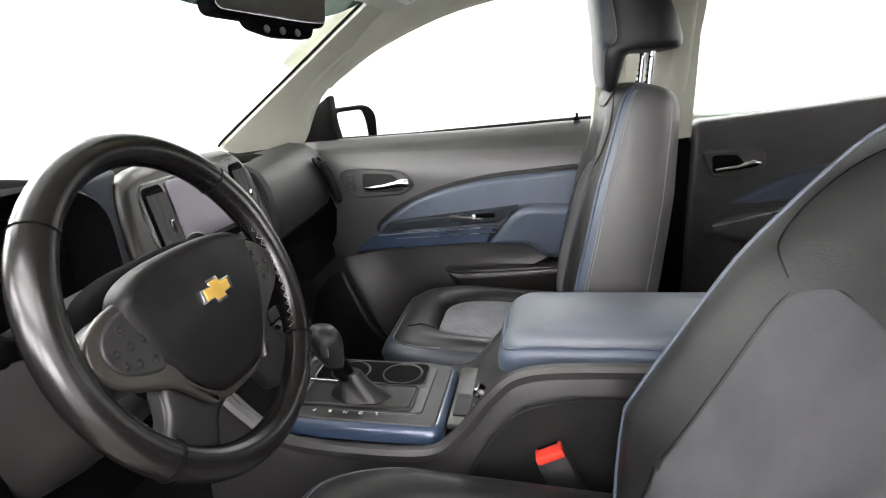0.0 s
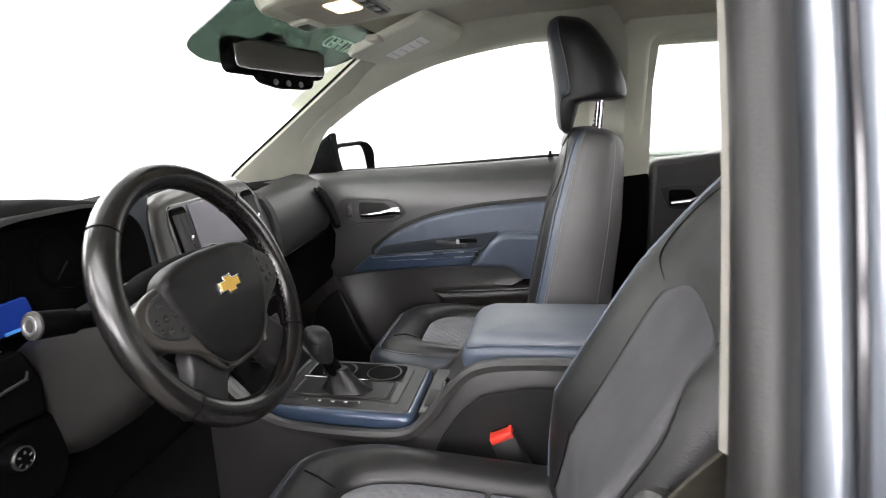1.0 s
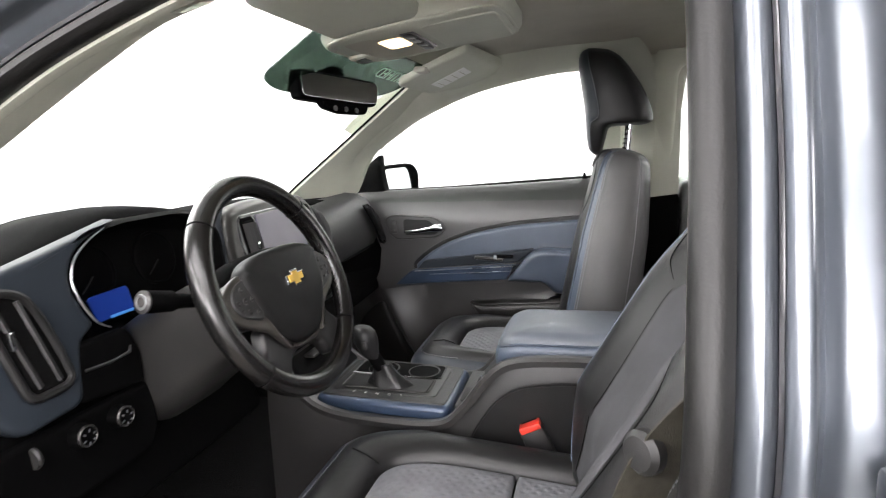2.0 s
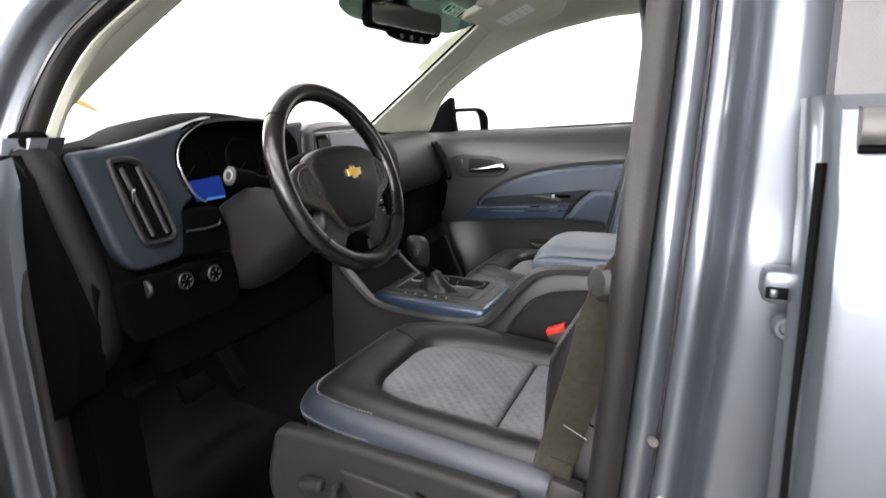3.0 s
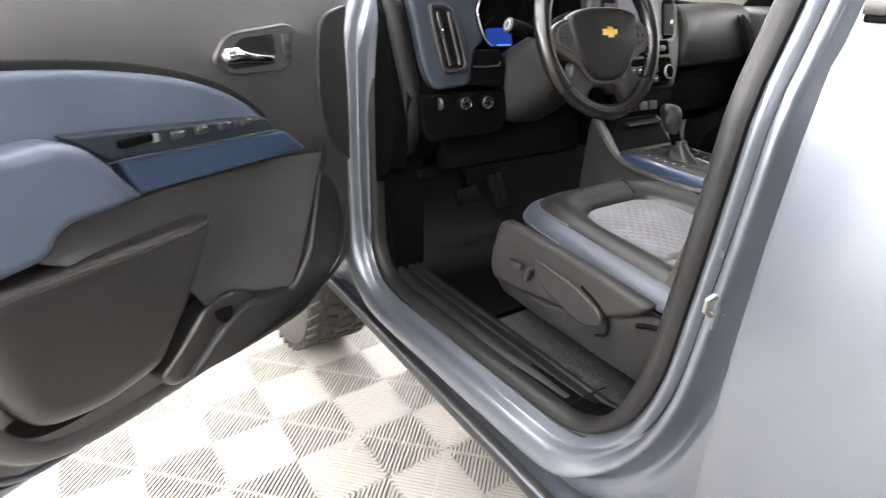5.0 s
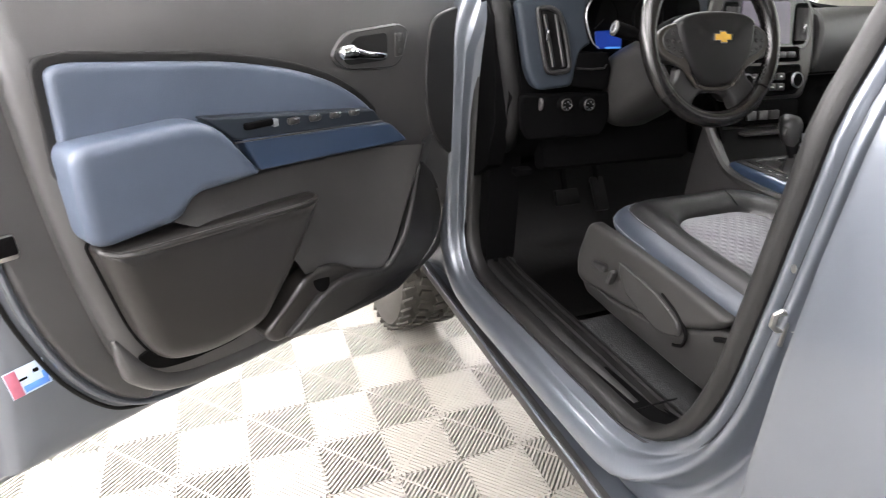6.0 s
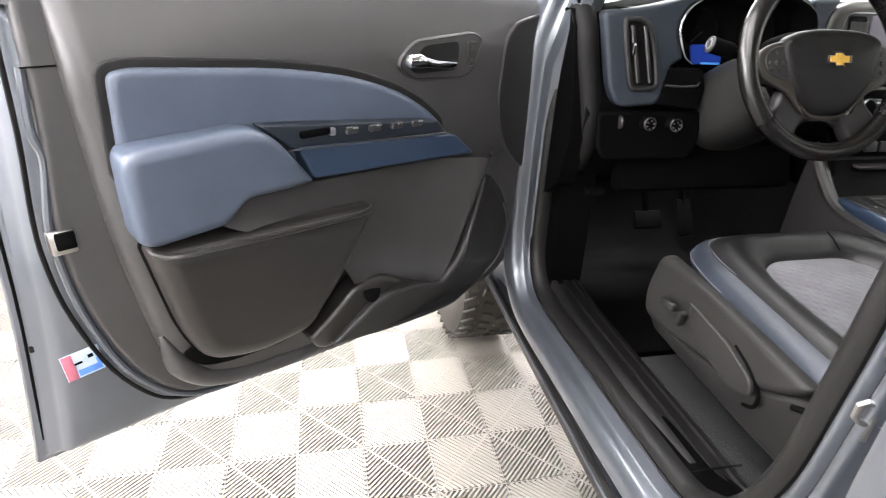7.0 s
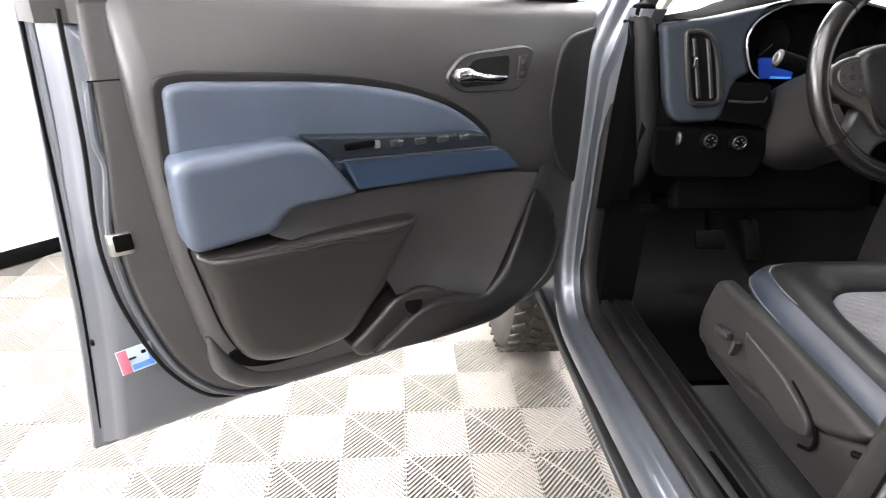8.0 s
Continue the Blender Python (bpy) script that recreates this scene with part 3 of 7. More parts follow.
part("belt_molding", loft([[Vector((x, y, z)) for x, z in ((-0.893, 1.303), (-0.900, 1.304), (-0.902, 1.312), (-0.897, 1.326), (-0.885, 1.327))] for y in (-0.093, -0.4, -1.0)]), TAUPE, rear_door, "satin grey window molding")
part("molding_gap", tube([(-0.894, -0.094, 1.301), (-0.8945, -0.4, 1.301), (-0.8945, -1.0, 1.301)], 0.003, 6), VOID, rear_door)
part("window_frame", loft([[Vector((-0.885 + tumble(z) * 0.9 + d, y - 0.02 * (z - 1.3), z)) for z in (1.32, 1.45, 1.6, 1.70)] for y, d in ((-0.085, 0.03), (-0.085, 0.0), (-0.12, 0.0), (-0.12, 0.03))], ring_closed=False), PANEL, rear_door, "satin black window frame")
pane = part("window_pane", loft([[Vector((-0.872 + tumble(z) * 0.9, y, z)) for z in (1.30, 1.45, 1.6, 1.70)] for y in (-0.12, -1.0)], ring_closed=False), GLOSS_BLACK, rear_door, "dark tinted glass")

# roof skin and headliner
part("roof", loft([[Vector((x * 0.70, y, 1.725 + 0.03 * (1 - x * x) - 0.10 * max(0, y - 0.45) ** 1.2 / 0.3)) for x in (-1, -0.8, -0.4, 0, 0.4, 0.8, 1)] for y in (0.64, 0.55, 0.3, 0.0, -0.5, -1.1)], ring_closed=False), PAINT, body)


def liner_z(x, y):
    edge = max(0.0, abs(x) - 0.42) / 0.26
    return 1.692 - 0.055 * edge ** 2 - 0.05 * max(0.0, y - 0.20) ** 1.6 / 0.30


def headliner():
    xs = [-0.68 + 1.36 * i / 16 for i in range(17)]
    ys = [0.615 - 1.80 * j / 22 for j in range(23)]
    return loft([[Vector((x, y, liner_z(x, y))) for x in xs] for y in ys], ring_closed=False)


single("headliner", headliner(), LINER, "pale grey-beige cloth headliner under the cab roof", "headliner", kind="structure")

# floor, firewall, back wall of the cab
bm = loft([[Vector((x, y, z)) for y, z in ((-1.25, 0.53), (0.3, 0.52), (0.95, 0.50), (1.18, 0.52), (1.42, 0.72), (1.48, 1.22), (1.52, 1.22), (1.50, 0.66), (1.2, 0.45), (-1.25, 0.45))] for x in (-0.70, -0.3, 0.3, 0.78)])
single("cab_floor", bm, CARPET_SHADE, "carpeted cab floor and firewall, footwell shade in the colour", "floor", kind="structure")
bm = loft([[Vector((x, y, z)) for y, z in ((0.05, 0.530), (0.63, 0.522), (0.64, 0.515), (0.05, 0.515))] for x in (-0.675, -0.66, -0.50, -0.30)])
single("floor_carpet", bm, FLOOR_CARPET, "grey floor carpet between the seat and the sill", "carpet", kind="structure")
bm = rbox((0, -1.22, 0.95), (1.5, 0.05, 0.95), 0.02)
single("cab_back_wall", bm, CARPET, "dark lining at the rear of the cab", "wall", kind="structure")
bm = rbox((0.865, -0.1, 0.75), (0.04, 2.9, 0.9), 0.01)
single("cab_side_wall", bm, PAINT, "grey metallic outer wall of the cab", "wall", kind="structure")
bm = loft([[Vector((-0.70, y, z)) for y, z in ((0.0, 0.5), (0.0, 1.22), (-1.2, 1.26), (-1.2, 0.5))], [Vector((-0.74, y, z)) for y, z in ((0.0, 0.5), (0.0, 1.22), (-1.2, 1.26), (-1.2, 0.5))]])
single("rear_side_lining", bm, PLASTIC, "black inner lining of the rear door", "lining", kind="structure")

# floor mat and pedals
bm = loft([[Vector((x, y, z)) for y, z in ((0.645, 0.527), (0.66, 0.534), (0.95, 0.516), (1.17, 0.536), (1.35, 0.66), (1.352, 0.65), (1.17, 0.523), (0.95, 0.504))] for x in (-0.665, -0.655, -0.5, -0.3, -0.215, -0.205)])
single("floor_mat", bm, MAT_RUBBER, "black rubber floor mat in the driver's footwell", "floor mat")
for px, pw, ph, nm, lab in ((-0.375, 0.09, 0.055, "brake_pedal", "black rubber-faced brake pedal"), (-0.245, 0.05, 0.12, "accelerator_pedal", "narrow black accelerator pedal")):
    ped = thing(nm, pose(px, 1.13, 0.66), lab, "pedal")
    part("pad", rbox((px, 1.12, 0.66), (pw, 0.018, ph), 0.005, pose(0, 0, 0, -35)), RUBBER, ped)
    part("arm", tube([(px, 1.13, 0.67), (px, 1.19, 0.78), (px + 0.01, 1.24, 0.95)], 0.009, 6), PLASTIC, ped)
# ---- seats ----


def seat(cx, s, lean, name, label, powered, dy=0.0, fat=0.0, thin=0.0, wide=0.0, tall=0.0):
    """A bucket seat; s = 1: its outer side points to -x."""
    st = thing(name, pose(cx, 0.3, 0.52), label, "car seat", "front seats")

    def at(a, y, z):
        return Vector((cx - s * a * 0.93, y + dy, z))

    base = rounded([(-0.225 - wide, 0.02), (0.232, 0.02), (0.232, 0.50), (0.19, 0.625), (-0.185 - wide * 0.6, 0.625), (-0.225 - wide, 0.52)], [0.02, 0.02, 0.10, 0.09, 0.09, 0.10], 6)

    def sag(y, k):
        return 0.0 if y > 0.45 else -0.030 * ((0.45 - y) / 0.40) * k

    def ring(d, z):
        return [at(p.x, p.y, z + sag(p.y, 1)) for p in inset(base, d)]

    part("cushion_base", loft([ring(0.03, 0.66), ring(0.012, 0.70), ring(0.006, 0.76), ring(0.008, 0.80)]), LEATHER, st)
    border = part("border", loft([ring(0.010, 0.806), ring(0.000, 0.811), ring(-0.003, 0.821), ring(0.003, 0.835), ring(0.011, 0.846), ring(0.025, 0.853), ring(0.028, 0.850)], cap0=False, cap1=False), LEATHER_BORDER, st, "slate blue leather seat border")
    for d, z, o in ((0.0262, 0.8550, (0, 0, 0.0005)), (-0.0015, 0.822, None)):
        path = ring(d, z)
        bm = stitches([p for p in path if p.y > 0.10], o or Vector((-0.0006 * s, 0.0004, 0.0006)))
        part("stitching", bm, STITCH, border, "pale contrast stitching", kind="stuff")
    # insert outline and the black bolster between
    ins = rounded([(-0.135 - wide * 0.5, 0.03), (0.145, 0.03), (0.145, 0.41), (0.095, 0.505), (-0.095 - wide * 0.5, 0.505), (-0.135 - wide * 0.5, 0.41)], [0.02, 0.02, 0.12, 0.08, 0.08, 0.12], 6)
    rings = []
    k = len(base)
    outer = inset(base, 0.027)
    for f, z in ((0.0, 0.851), (0.06, 0.860), (0.2, 0.870), (0.45, 0.874), (0.7, 0.870), (0.88, 0.860), (0.97, 0.848), (1.0, 0.836)):
        rings.append([at(*(outer[i] * (1 - f) + ins[i] * f), z + sag((outer[i] * (1 - f) + ins[i] * f).y, 1)) for i in range(k)])
    bol = part("bolster", loft(rings, cap0=False, cap1=False), LEATHER, st, "black leather cushion bolster")
    part("bolster_seam", tube([at(-0.12, 0.565, 0.8745), at(-0.105, 0.535, 0.8745), at(-0.098, 0.505, 0.862)], 0.0016, 5), VOID, bol)
    split = 0.262

    def deep(u, v, w):
        return at(u, v, 0.838 + w + sag(v, 1))

    fr = rounded([(-0.136 - wide * 0.5, split + 0.002), (0.144, split + 0.002), (0.143, 0.41), (0.095, 0.503), (-0.095 - wide * 0.5, 0.503), (-0.133 - wide * 0.5, 0.41)], [0.006, 0.006, 0.12, 0.08, 0.08, 0.12], 5)
    part("insert_front", pillow(fr, deep, 0.012, 0.010, crown=0.008), QUILT, st, "grey diamond quilted cloth insert")
    rr = rounded([(-0.136 - wide * 0.5, 0.03), (0.144, 0.03), (0.144, split - 0.002), (-0.136 - wide * 0.5, split - 0.002)], 0.006, 5)
    part("insert_rear", pillow(rr, deep, 0.012, 0.010, crown=0.006), QUILT, st, "grey cloth insert")

    # backrest, built along its own lean
    lx, cz, yb = radians(lean), 0.83, 0.125 + (0.0 if powered else fat * 0.6)
    bx_, bs_ = (cx - 0.025 * s, 1.0) if powered else (cx, 0.93)

    def bk(a, q, h):
        a *= 0.87 if powered and a > 0 else 1.0
        return Vector((bx_ - s * a * bs_, yb - h * math.sin(lx) + q * math.cos(lx), cz + h * math.cos(lx) + q * math.sin(lx)))

    hs = [(0.0, 0.205, 0.15), (0.05, 0.22, 0.17), (0.14, 0.235, 0.18), (0.25, 0.238, 0.17), (0.34, 0.232, 0.160), (0.43, 0.214, 0.150), (0.50, 0.192, 0.138), (0.545, 0.170, 0.118), (0.567, 0.150, 0.085), (0.575, 0.12, 0.04)]
    if powered:
        hs[:] = [(0.0, 0.205, 0.15), (0.05, 0.225, 0.17), (0.14, 0.240, 0.18), (0.25, 0.242, 0.172), (0.34, 0.240, 0.164), (0.43, 0.236, 0.150), (0.50, 0.228, 0.136), (0.545, 0.216, 0.118), (0.567, 0.196, 0.085), (0.575, 0.14, 0.04)]
    else:
        hs[5:] = [(0.43, 0.220, 0.150), (0.51, 0.206, 0.142), (0.548, 0.196, 0.128), (0.566, 0.180, 0.095), (0.574, 0.145, 0.04)]
    hs = [(h + tall * max(0.0, min(1.0, (h - 0.30) / 0.22)), w, t) for h, w, t in hs]
    hs = [(h, w, (t + fat * min(1, (0.57 + tall - h) / 0.2)) * (min(1.0, 0.54 + h / 0.30) if powered else 1.0)) for h, w, t in (tuple(v) for v in crv(hs, 3))]

    def dims(h):
        for a, b in zip(hs, hs[1:]):
            if h <= b[0]:
                f = (h - a[0]) / max(b[0] - a[0], 1e-6)
                return a[1] + (b[1] - a[1]) * f, a[2] + (b[2] - a[2]) * f
        return hs[-1][1:]

    def front_q(a, h):
        hw, th = dims(h)
        r = min(1.0, abs(a) / hw)
        e = 5.5 if powered else 3.2
        edge = (1 - r ** e) ** (1 / e)
        dip = (0.050 if powered else 0.032) * math.exp(-(a / (0.150 if powered else 0.115)) ** 4) * min(1, max(0, (0.54 - h) / 0.14))
        return th * 0.5 * edge - dip

    def back_q(a, h):
        hw, th = dims(h)
        return -th * 0.5 * (1 - min(1.0, abs(a) / hw) ** 3) ** (1 / 3)

    def ang(phi, h):
        """A point of the section: 0 outer side, 90 front, 180 inner side, 270 back."""
        hw, th = dims(h)
        c = math.cos(radians(phi))
        a = hw * math.copysign(abs(c) ** 0.75, c)
        return bk(a, front_q(a, h) if phi % 360 <= 180 else back_q(a, h), h)

    def zone(lo, hi, n, grow=0.0):
        out = []
        for h, *_ in hs:
            out.append([ang(lo + (hi - lo) * i / n, h) for i in range(n + 1)])
        return loft(out, ring_closed=False)

    part("backrest", zone(12, 148, 32), LEATHER, st, "black leather backrest with side bolsters")
    part("top_cap", loft([[ang(360 * i / 40, hs[-1][0]) for i in range(40)], [bk(0, -0.004, 0.577 + tall)] * 40], cap1=False), LEATHER, st)
    for lo, hi in ((148, 159), (12, 7)):
        part("blue_stripe", zone(lo, hi, 4), LEATHER_BLUE, st, "slate blue leather stripe")
    for lo, hi in ((159, 232), (7, -52)):
        sp = part("side_panel", zone(lo, hi, 14), LEATHER_GREY, st, "charcoal leather side panel")
        e = 1 if lo > 90 else -1
        bm = bmesh.new()
        for off in (0.0, 3.0, 44.0):
            path = [ang(lo + e * off, h) for h, *_ in hs[2:-4]]
            stitches(path, bk(-e * 0.0009, 0.0004, 0) - bk(0, 0, 0), bm=bm)
        part("stitching", bm, STITCH, sp, "pale contrast stitching", kind="stuff")
        part("panel_seam", tube([ang(lo + e * f, 0.10 + 0.0011 * f) for f in range(0, 50, 5)], 0.0016, 5), VOID, sp)
    part("back_cover", zone(232, 308, 14), PLASTIC_SOFT, st)

    def on_front(u, v, w):
        return bk(u, front_q(u, v) + w, v)

    def along(table, h):
        for (h0, a0), (h1, a1) in zip(table, table[1:]):
            if h <= h1:
                return a0 + (a1 - a0) * (h - h0) / (h1 - h0)
        return table[-1][1]

    if powered:
        inner = [(0.02, -0.150), (0.07, -0.130), (0.15, -0.112), (0.24, -0.113), (0.33, -0.118), (0.375, -0.118), (0.398, -0.106), (0.409, -0.072)]
        outer_side = [(0.02, 0.185), (0.15, 0.200), (0.28, 0.208), (0.33, 0.203), (0.358, 0.180), (0.38, 0.130), (0.396, 0.075), (0.409, -0.062)]
    else:
        inner = [(0.02, -0.105), (0.16, -0.106), (0.30, -0.090), (0.37, -0.072), (0.398, -0.054), (0.409, -0.020)]
        outer_side = [(0.02, 0.125), (0.20, 0.128), (0.31, 0.120), (0.362, 0.104), (0.394, 0.070), (0.409, -0.016)]
    inner, outer_side = [tuple(p) for p in crv(inner, 4)], [tuple(p) for p in crv(outer_side, 4)]
    rings = []
    for k in range(31):
        h = 0.02 + 0.389 * (1 - (1 - k / 30) ** 1.6)
        a0, a1 = along(inner, h), along(outer_side, h)
        rings.append([on_front(a0 + (a1 - a0) * j / 24, h, 0.005 * min(1.0, 14 * (j / 24) * (1 - j / 24), 10 * (1 - k / 30)) - 0.001) for j in range(25)])
    part("back_insert", loft(rings, ring_closed=False), CLOTH, st, "grey cloth backrest insert")
    part("insert_seam", tube([r[0] for r in rings] + [r[-1] for r in reversed(rings)], 0.0016, 5), VOID, st)
    seam = [(-0.128, 0.392), (-0.160, 0.412), (-0.172, 0.44), (-0.172, 0.48), (-0.155, 0.52), (-0.12, 0.548), (-0.08, 0.56)]
    for e in (1, -1):
        part("shoulder_seam", tube(crv([on_front(e * a, h, 0.0003) for a, h in seam], 4), 0.0010, 5), VOID, st)
    oval = [Vector((0.112 * math.copysign(abs(math.cos(f)) ** 0.6, math.cos(f)), 0.545 + tall + 0.026 * math.sin(f))) for f in (2 * math.pi * i / 32 for i in range(32))]
    part("guide_recess", pillow(oval, on_front, 0.004, 0.003, base=0.0), PLASTIC_SOFT, st, "black recessed headrest guide plate")
    part("piping", tube([ang(148, h) for h, *_ in hs[1:-3]], 0.0036, 6), LEATHER_BLUE, st)
    # headrest on two posts
    for a in (-0.062, 0.062):
        post = part("headrest_post", tube([bk(a, -0.012 - thin, 0.53 + tall), bk(a, -0.006 - thin, 0.60 + tall), bk(a, -thin, 0.66 + tall)], 0.0065, 12), CHROME, st, "chrome headrest post")
        bm = bmesh.new()
        for j in range(5):
            rbox(bk(a - 0.0055, -thin, 0.578 + tall + 0.012 * j), (0.004, 0.006, 0.004), 0.001, bm=bm)
        part("notch", bm, VOID, post)
        part("post_guide", turned([(0.017, 0), (0.017, 0.006), (0.012, 0.010), (0.008, 0.010)], bk(a, -0.012 - thin, 0.552 + tall), bk(0, 0, 1) - bk(0, 0, 0), 16), PLASTIC, st)
    # height, half width, rear and front depth
    hr = [(0.553, 0.085, 0.060, 0.074), (0.565, 0.110, 0.054, 0.088), (0.600, 0.126, 0.050, 0.100), (0.630, 0.132, 0.040, 0.106), (0.643, 0.135, -0.036, 0.110), (0.662, 0.137, -0.056, 0.114),
          (0.72, 0.134, -0.027, 0.132), (0.765, 0.128, 0.010, 0.146), (0.798, 0.112, 0.044, 0.148), (0.812, 0.085, 0.070, 0.136)]
    rings = []
    for h, hw, q0, q1 in (tuple(v) for v in crv(hr, 3)):
        q0, q1, h = q0 - thin, q1 - thin, h + tall
        rings.append([bk(hw * math.copysign(abs(math.cos(f)) ** 0.5, math.cos(f)), (q0 + q1) / 2 + (q1 - q0) / 2 * math.copysign(abs(math.sin(f)) ** 0.6, math.sin(f)), h)
                      for f in (2 * math.pi * i / 36 for i in range(36))])
    head = part("headrest", loft(rings), LEATHER, st, "black leather headrest")
    front = []
    for h, hw, q0, q1 in (tuple(v) for v in crv(hr, 3)):
        front.append([bk((hw + 0.001) * math.copysign(abs(math.cos(f)) ** 0.5, math.cos(f)), (q0 + q1) / 2 - thin + (q1 - q0 + 0.002) / 2 * abs(math.sin(f)) ** 0.6, h + tall) for f in (math.pi * (0.13 + 0.74 * i / 20) for i in range(21))])
    part("headrest_face", loft(front[2:-2], ring_closed=False), LEATHER_BORDER, head, "dark slate leather headrest face")
    bm = bmesh.new()
    for edge_at in (0, -1):
        stitches([r[edge_at] for r in front[3:-3]], bk(0, 0.0012, 0) - bk(0, 0, 0), bm=bm)
    part("headrest_stitching", bm, STITCH, head, "pale contrast stitching", kind="stuff")

    # plastic valance on the outer side
    def out(u, v, w):
        return at(0.232 + w, u, v)

    val = rounded([(0.612, 0.822), (0.640, 0.72), (0.628, 0.658), (0.49, 0.674), (0.36, 0.700), (0.255, 0.742), (0.205, 0.775), (0.185, 0.804), (0.33, 0.815)], [0.03, 0.03, 0.03, 0.1, 0.1, 0.05, 0.03, 0.012, 0.08], 5)
    v = part("valance", pillow(val, out, 0.028, 0.014, base=0.0), PANEL_MID, st, "dark grey plastic seat valance")
    skirt = rounded([(0.622, 0.668), (0.612, 0.622), (0.50, 0.614), (0.37, 0.616), (0.29, 0.614), (0.17, 0.622), (0.08, 0.625), (0.08, 0.775), (0.150, 0.790), (0.21, 0.772), (0.26, 0.740), (0.36, 0.698), (0.49, 0.672)], [0.01, 0.012, 0.1, 0.1, 0.1, 0.1, 0.02, 0.02, 0.03, 0.03, 0.03, 0.1, 0.1], 4)
    part("skirt", pillow(skirt, lambda u, v, w: out(u, v, w - 0.45 * max(0, 0.665 - v)), 0.022, 0.010, base=-0.004), PANEL_MID, st, "dark plastic seat skirt")
    part("under_sleeve", tube([at(0.13, 0.58, 0.585), at(0.14, 0.45, 0.582), at(0.14, 0.30, 0.58)], 0.010, 8), PLASTIC, st)
    if powered:
        part("lever_slot", tube(crv([out(0.208, 0.752, 0.019), out(0.185, 0.764, 0.020), out(0.150, 0.772, 0.019)], 4), 0.0055, 8), VOID, v, "dark slot for the recline lever")
        part("control_panel", pillow(rounded([(0.475, 0.778), (0.478, 0.762), (0.45, 0.720), (0.33, 0.690), (0.275, 0.712), (0.285, 0.742), (0.36, 0.768)], 0.02, 4), out, 0.008, 0.006, base=0.026), PANEL_MID, v, "raised switch surround")
        part("recline_switch", rbox(out(0.483, 0.738, 0.042), (0.018, 0.012, 0.036), 0.005, pose(0, 0, 0, 12)), PLASTIC_SOFT, v, "power recline switch")
        part("seat_switch", rbox(out(0.530, 0.742, 0.040), (0.018, 0.045, 0.018), 0.006, pose(0, 0, 0, -8)), PLASTIC_SOFT, v, "power seat slide switch")
        part("panel_recess", tube(crv([out(0.345, 0.772, 0.027), out(0.300, 0.755, 0.027), out(0.268, 0.728, 0.027), out(0.268, 0.700, 0.027), out(0.290, 0.686, 0.027)], 4), 0.0035, 8), PLASTIC, v)
        part("panel_edge", tube([out(0.478, 0.776, 0.032), out(0.42, 0.772, 0.034), out(0.36, 0.766, 0.034), out(0.315, 0.752, 0.034)], 0.0018, 6), PLASTIC_GREY, v)
        part("seat_rail", rbox(at(0.08, 0.36, 0.545), (0.03, 0.46, 0.035), 0.004), PLASTIC, st)
        part("front_riser", rbox(at(0.02, 0.53, 0.58), (0.20, 0.05, 0.10), 0.008), PLASTIC, st)
    # Coloured near black so the space below the cushion looks unlit.
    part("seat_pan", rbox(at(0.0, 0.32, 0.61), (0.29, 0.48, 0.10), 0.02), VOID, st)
    return st


seat(-0.42, 1, 27.5, "car_seat", "black leather and grey cloth driver seat with slate blue borders, reclined", True, fat=0.06, thin=-0.015, wide=0.045, tall=0.018)
seat(0.40, -1, 9, "car_seat", "black leather and grey cloth passenger seat with slate blue borders, upright", False, dy=0.012, fat=0.035)


# ---- belts ----
def belt_tongue(c, name, label, tilt):
    b = thing(name, pose(*c), label, "seat belt buckle")
    m = pose(0, 0, 0, tilt, 0, 4)
    part("casing", rbox(Vector(c) + m.to_3x3() @ Vector((0, 0, -0.055)), (0.028, 0.048, 0.104), 0.005, m), PLASTIC_SOFT, b, "black buckle casing")
    part("release_button", rbox(Vector(c) + m.to_3x3() @ Vector((-0.001, 0, -0.003)), (0.0275, 0.044, 0.014), 0.003, m), RED, b, "red release button")
    part("button_slot", rbox(Vector(c) + m.to_3x3() @ Vector((0.008, 0, 0.0035)), (0.004, 0.034, 0.003), 0.001, m), VOID, b)
    part("stalk", tube([Vector(c) - Vector((0, -0.02, 0.08)), Vector(c) - Vector((-0.01, -0.02, 0.20))], 0.012, 8, squash=0.5), PLASTIC, b)
    return b


belt_tongue((-0.148, 0.252, 0.868), "seat_belt_buckle", "black seat belt buckle with red button by the console", -24)
belt = thing("seat_belt", pose(-0.66, 0.13, 0.8), "olive-black woven seat belt hanging by the driver seat", "seat belt")
path = crv([(-0.690, -0.16, 1.42), (-0.700, -0.05, 1.27), (-0.702, 0.035, 1.185), (-0.692, 0.076, 1.115), (-0.676, 0.100, 1.02), (-0.662, 0.124, 0.93), (-0.660, 0.136, 0.880), (-0.662, 0.140, 0.862)], 5)
part("webbing", strip(path, [(-0.0012, -0.026), (0.0012, -0.026), (0.0012, 0.026), (-0.0012, 0.026)], (0.30, -1, 0)), WEBBING, belt)
part("stitched_patch", stitches([(-0.657, 0.142, 0.940), (-0.672, 0.096, 0.928)], (-0.003, 0, 0), 0.006, 0.005, 0.0010), STITCH, belt)
part("folded_end", rbox((-0.660, 0.139, 0.872), (0.012, 0.052, 0.026), 0.005, pose(0, 0, 0, 14)), WEBBING, belt)
part("anchor_cover", rbox((-0.664, 0.124, 0.815), (0.026, 0.048, 0.085), 0.008, pose(0, 0, 0, 10)), PLASTIC_SOFT, belt, "black plastic anchor cover")
part("belt_stop", turned([(0.0, -0.004), (0.016, -0.004), (0.021, 0.0), (0.021, 0.010), (0.016, 0.016), (0.0, 0.018)], (-0.694, 0.078, 1.140), (-0.7, 0.7, 0.1), 20), PLASTIC_SOFT, belt, "black belt stop button")

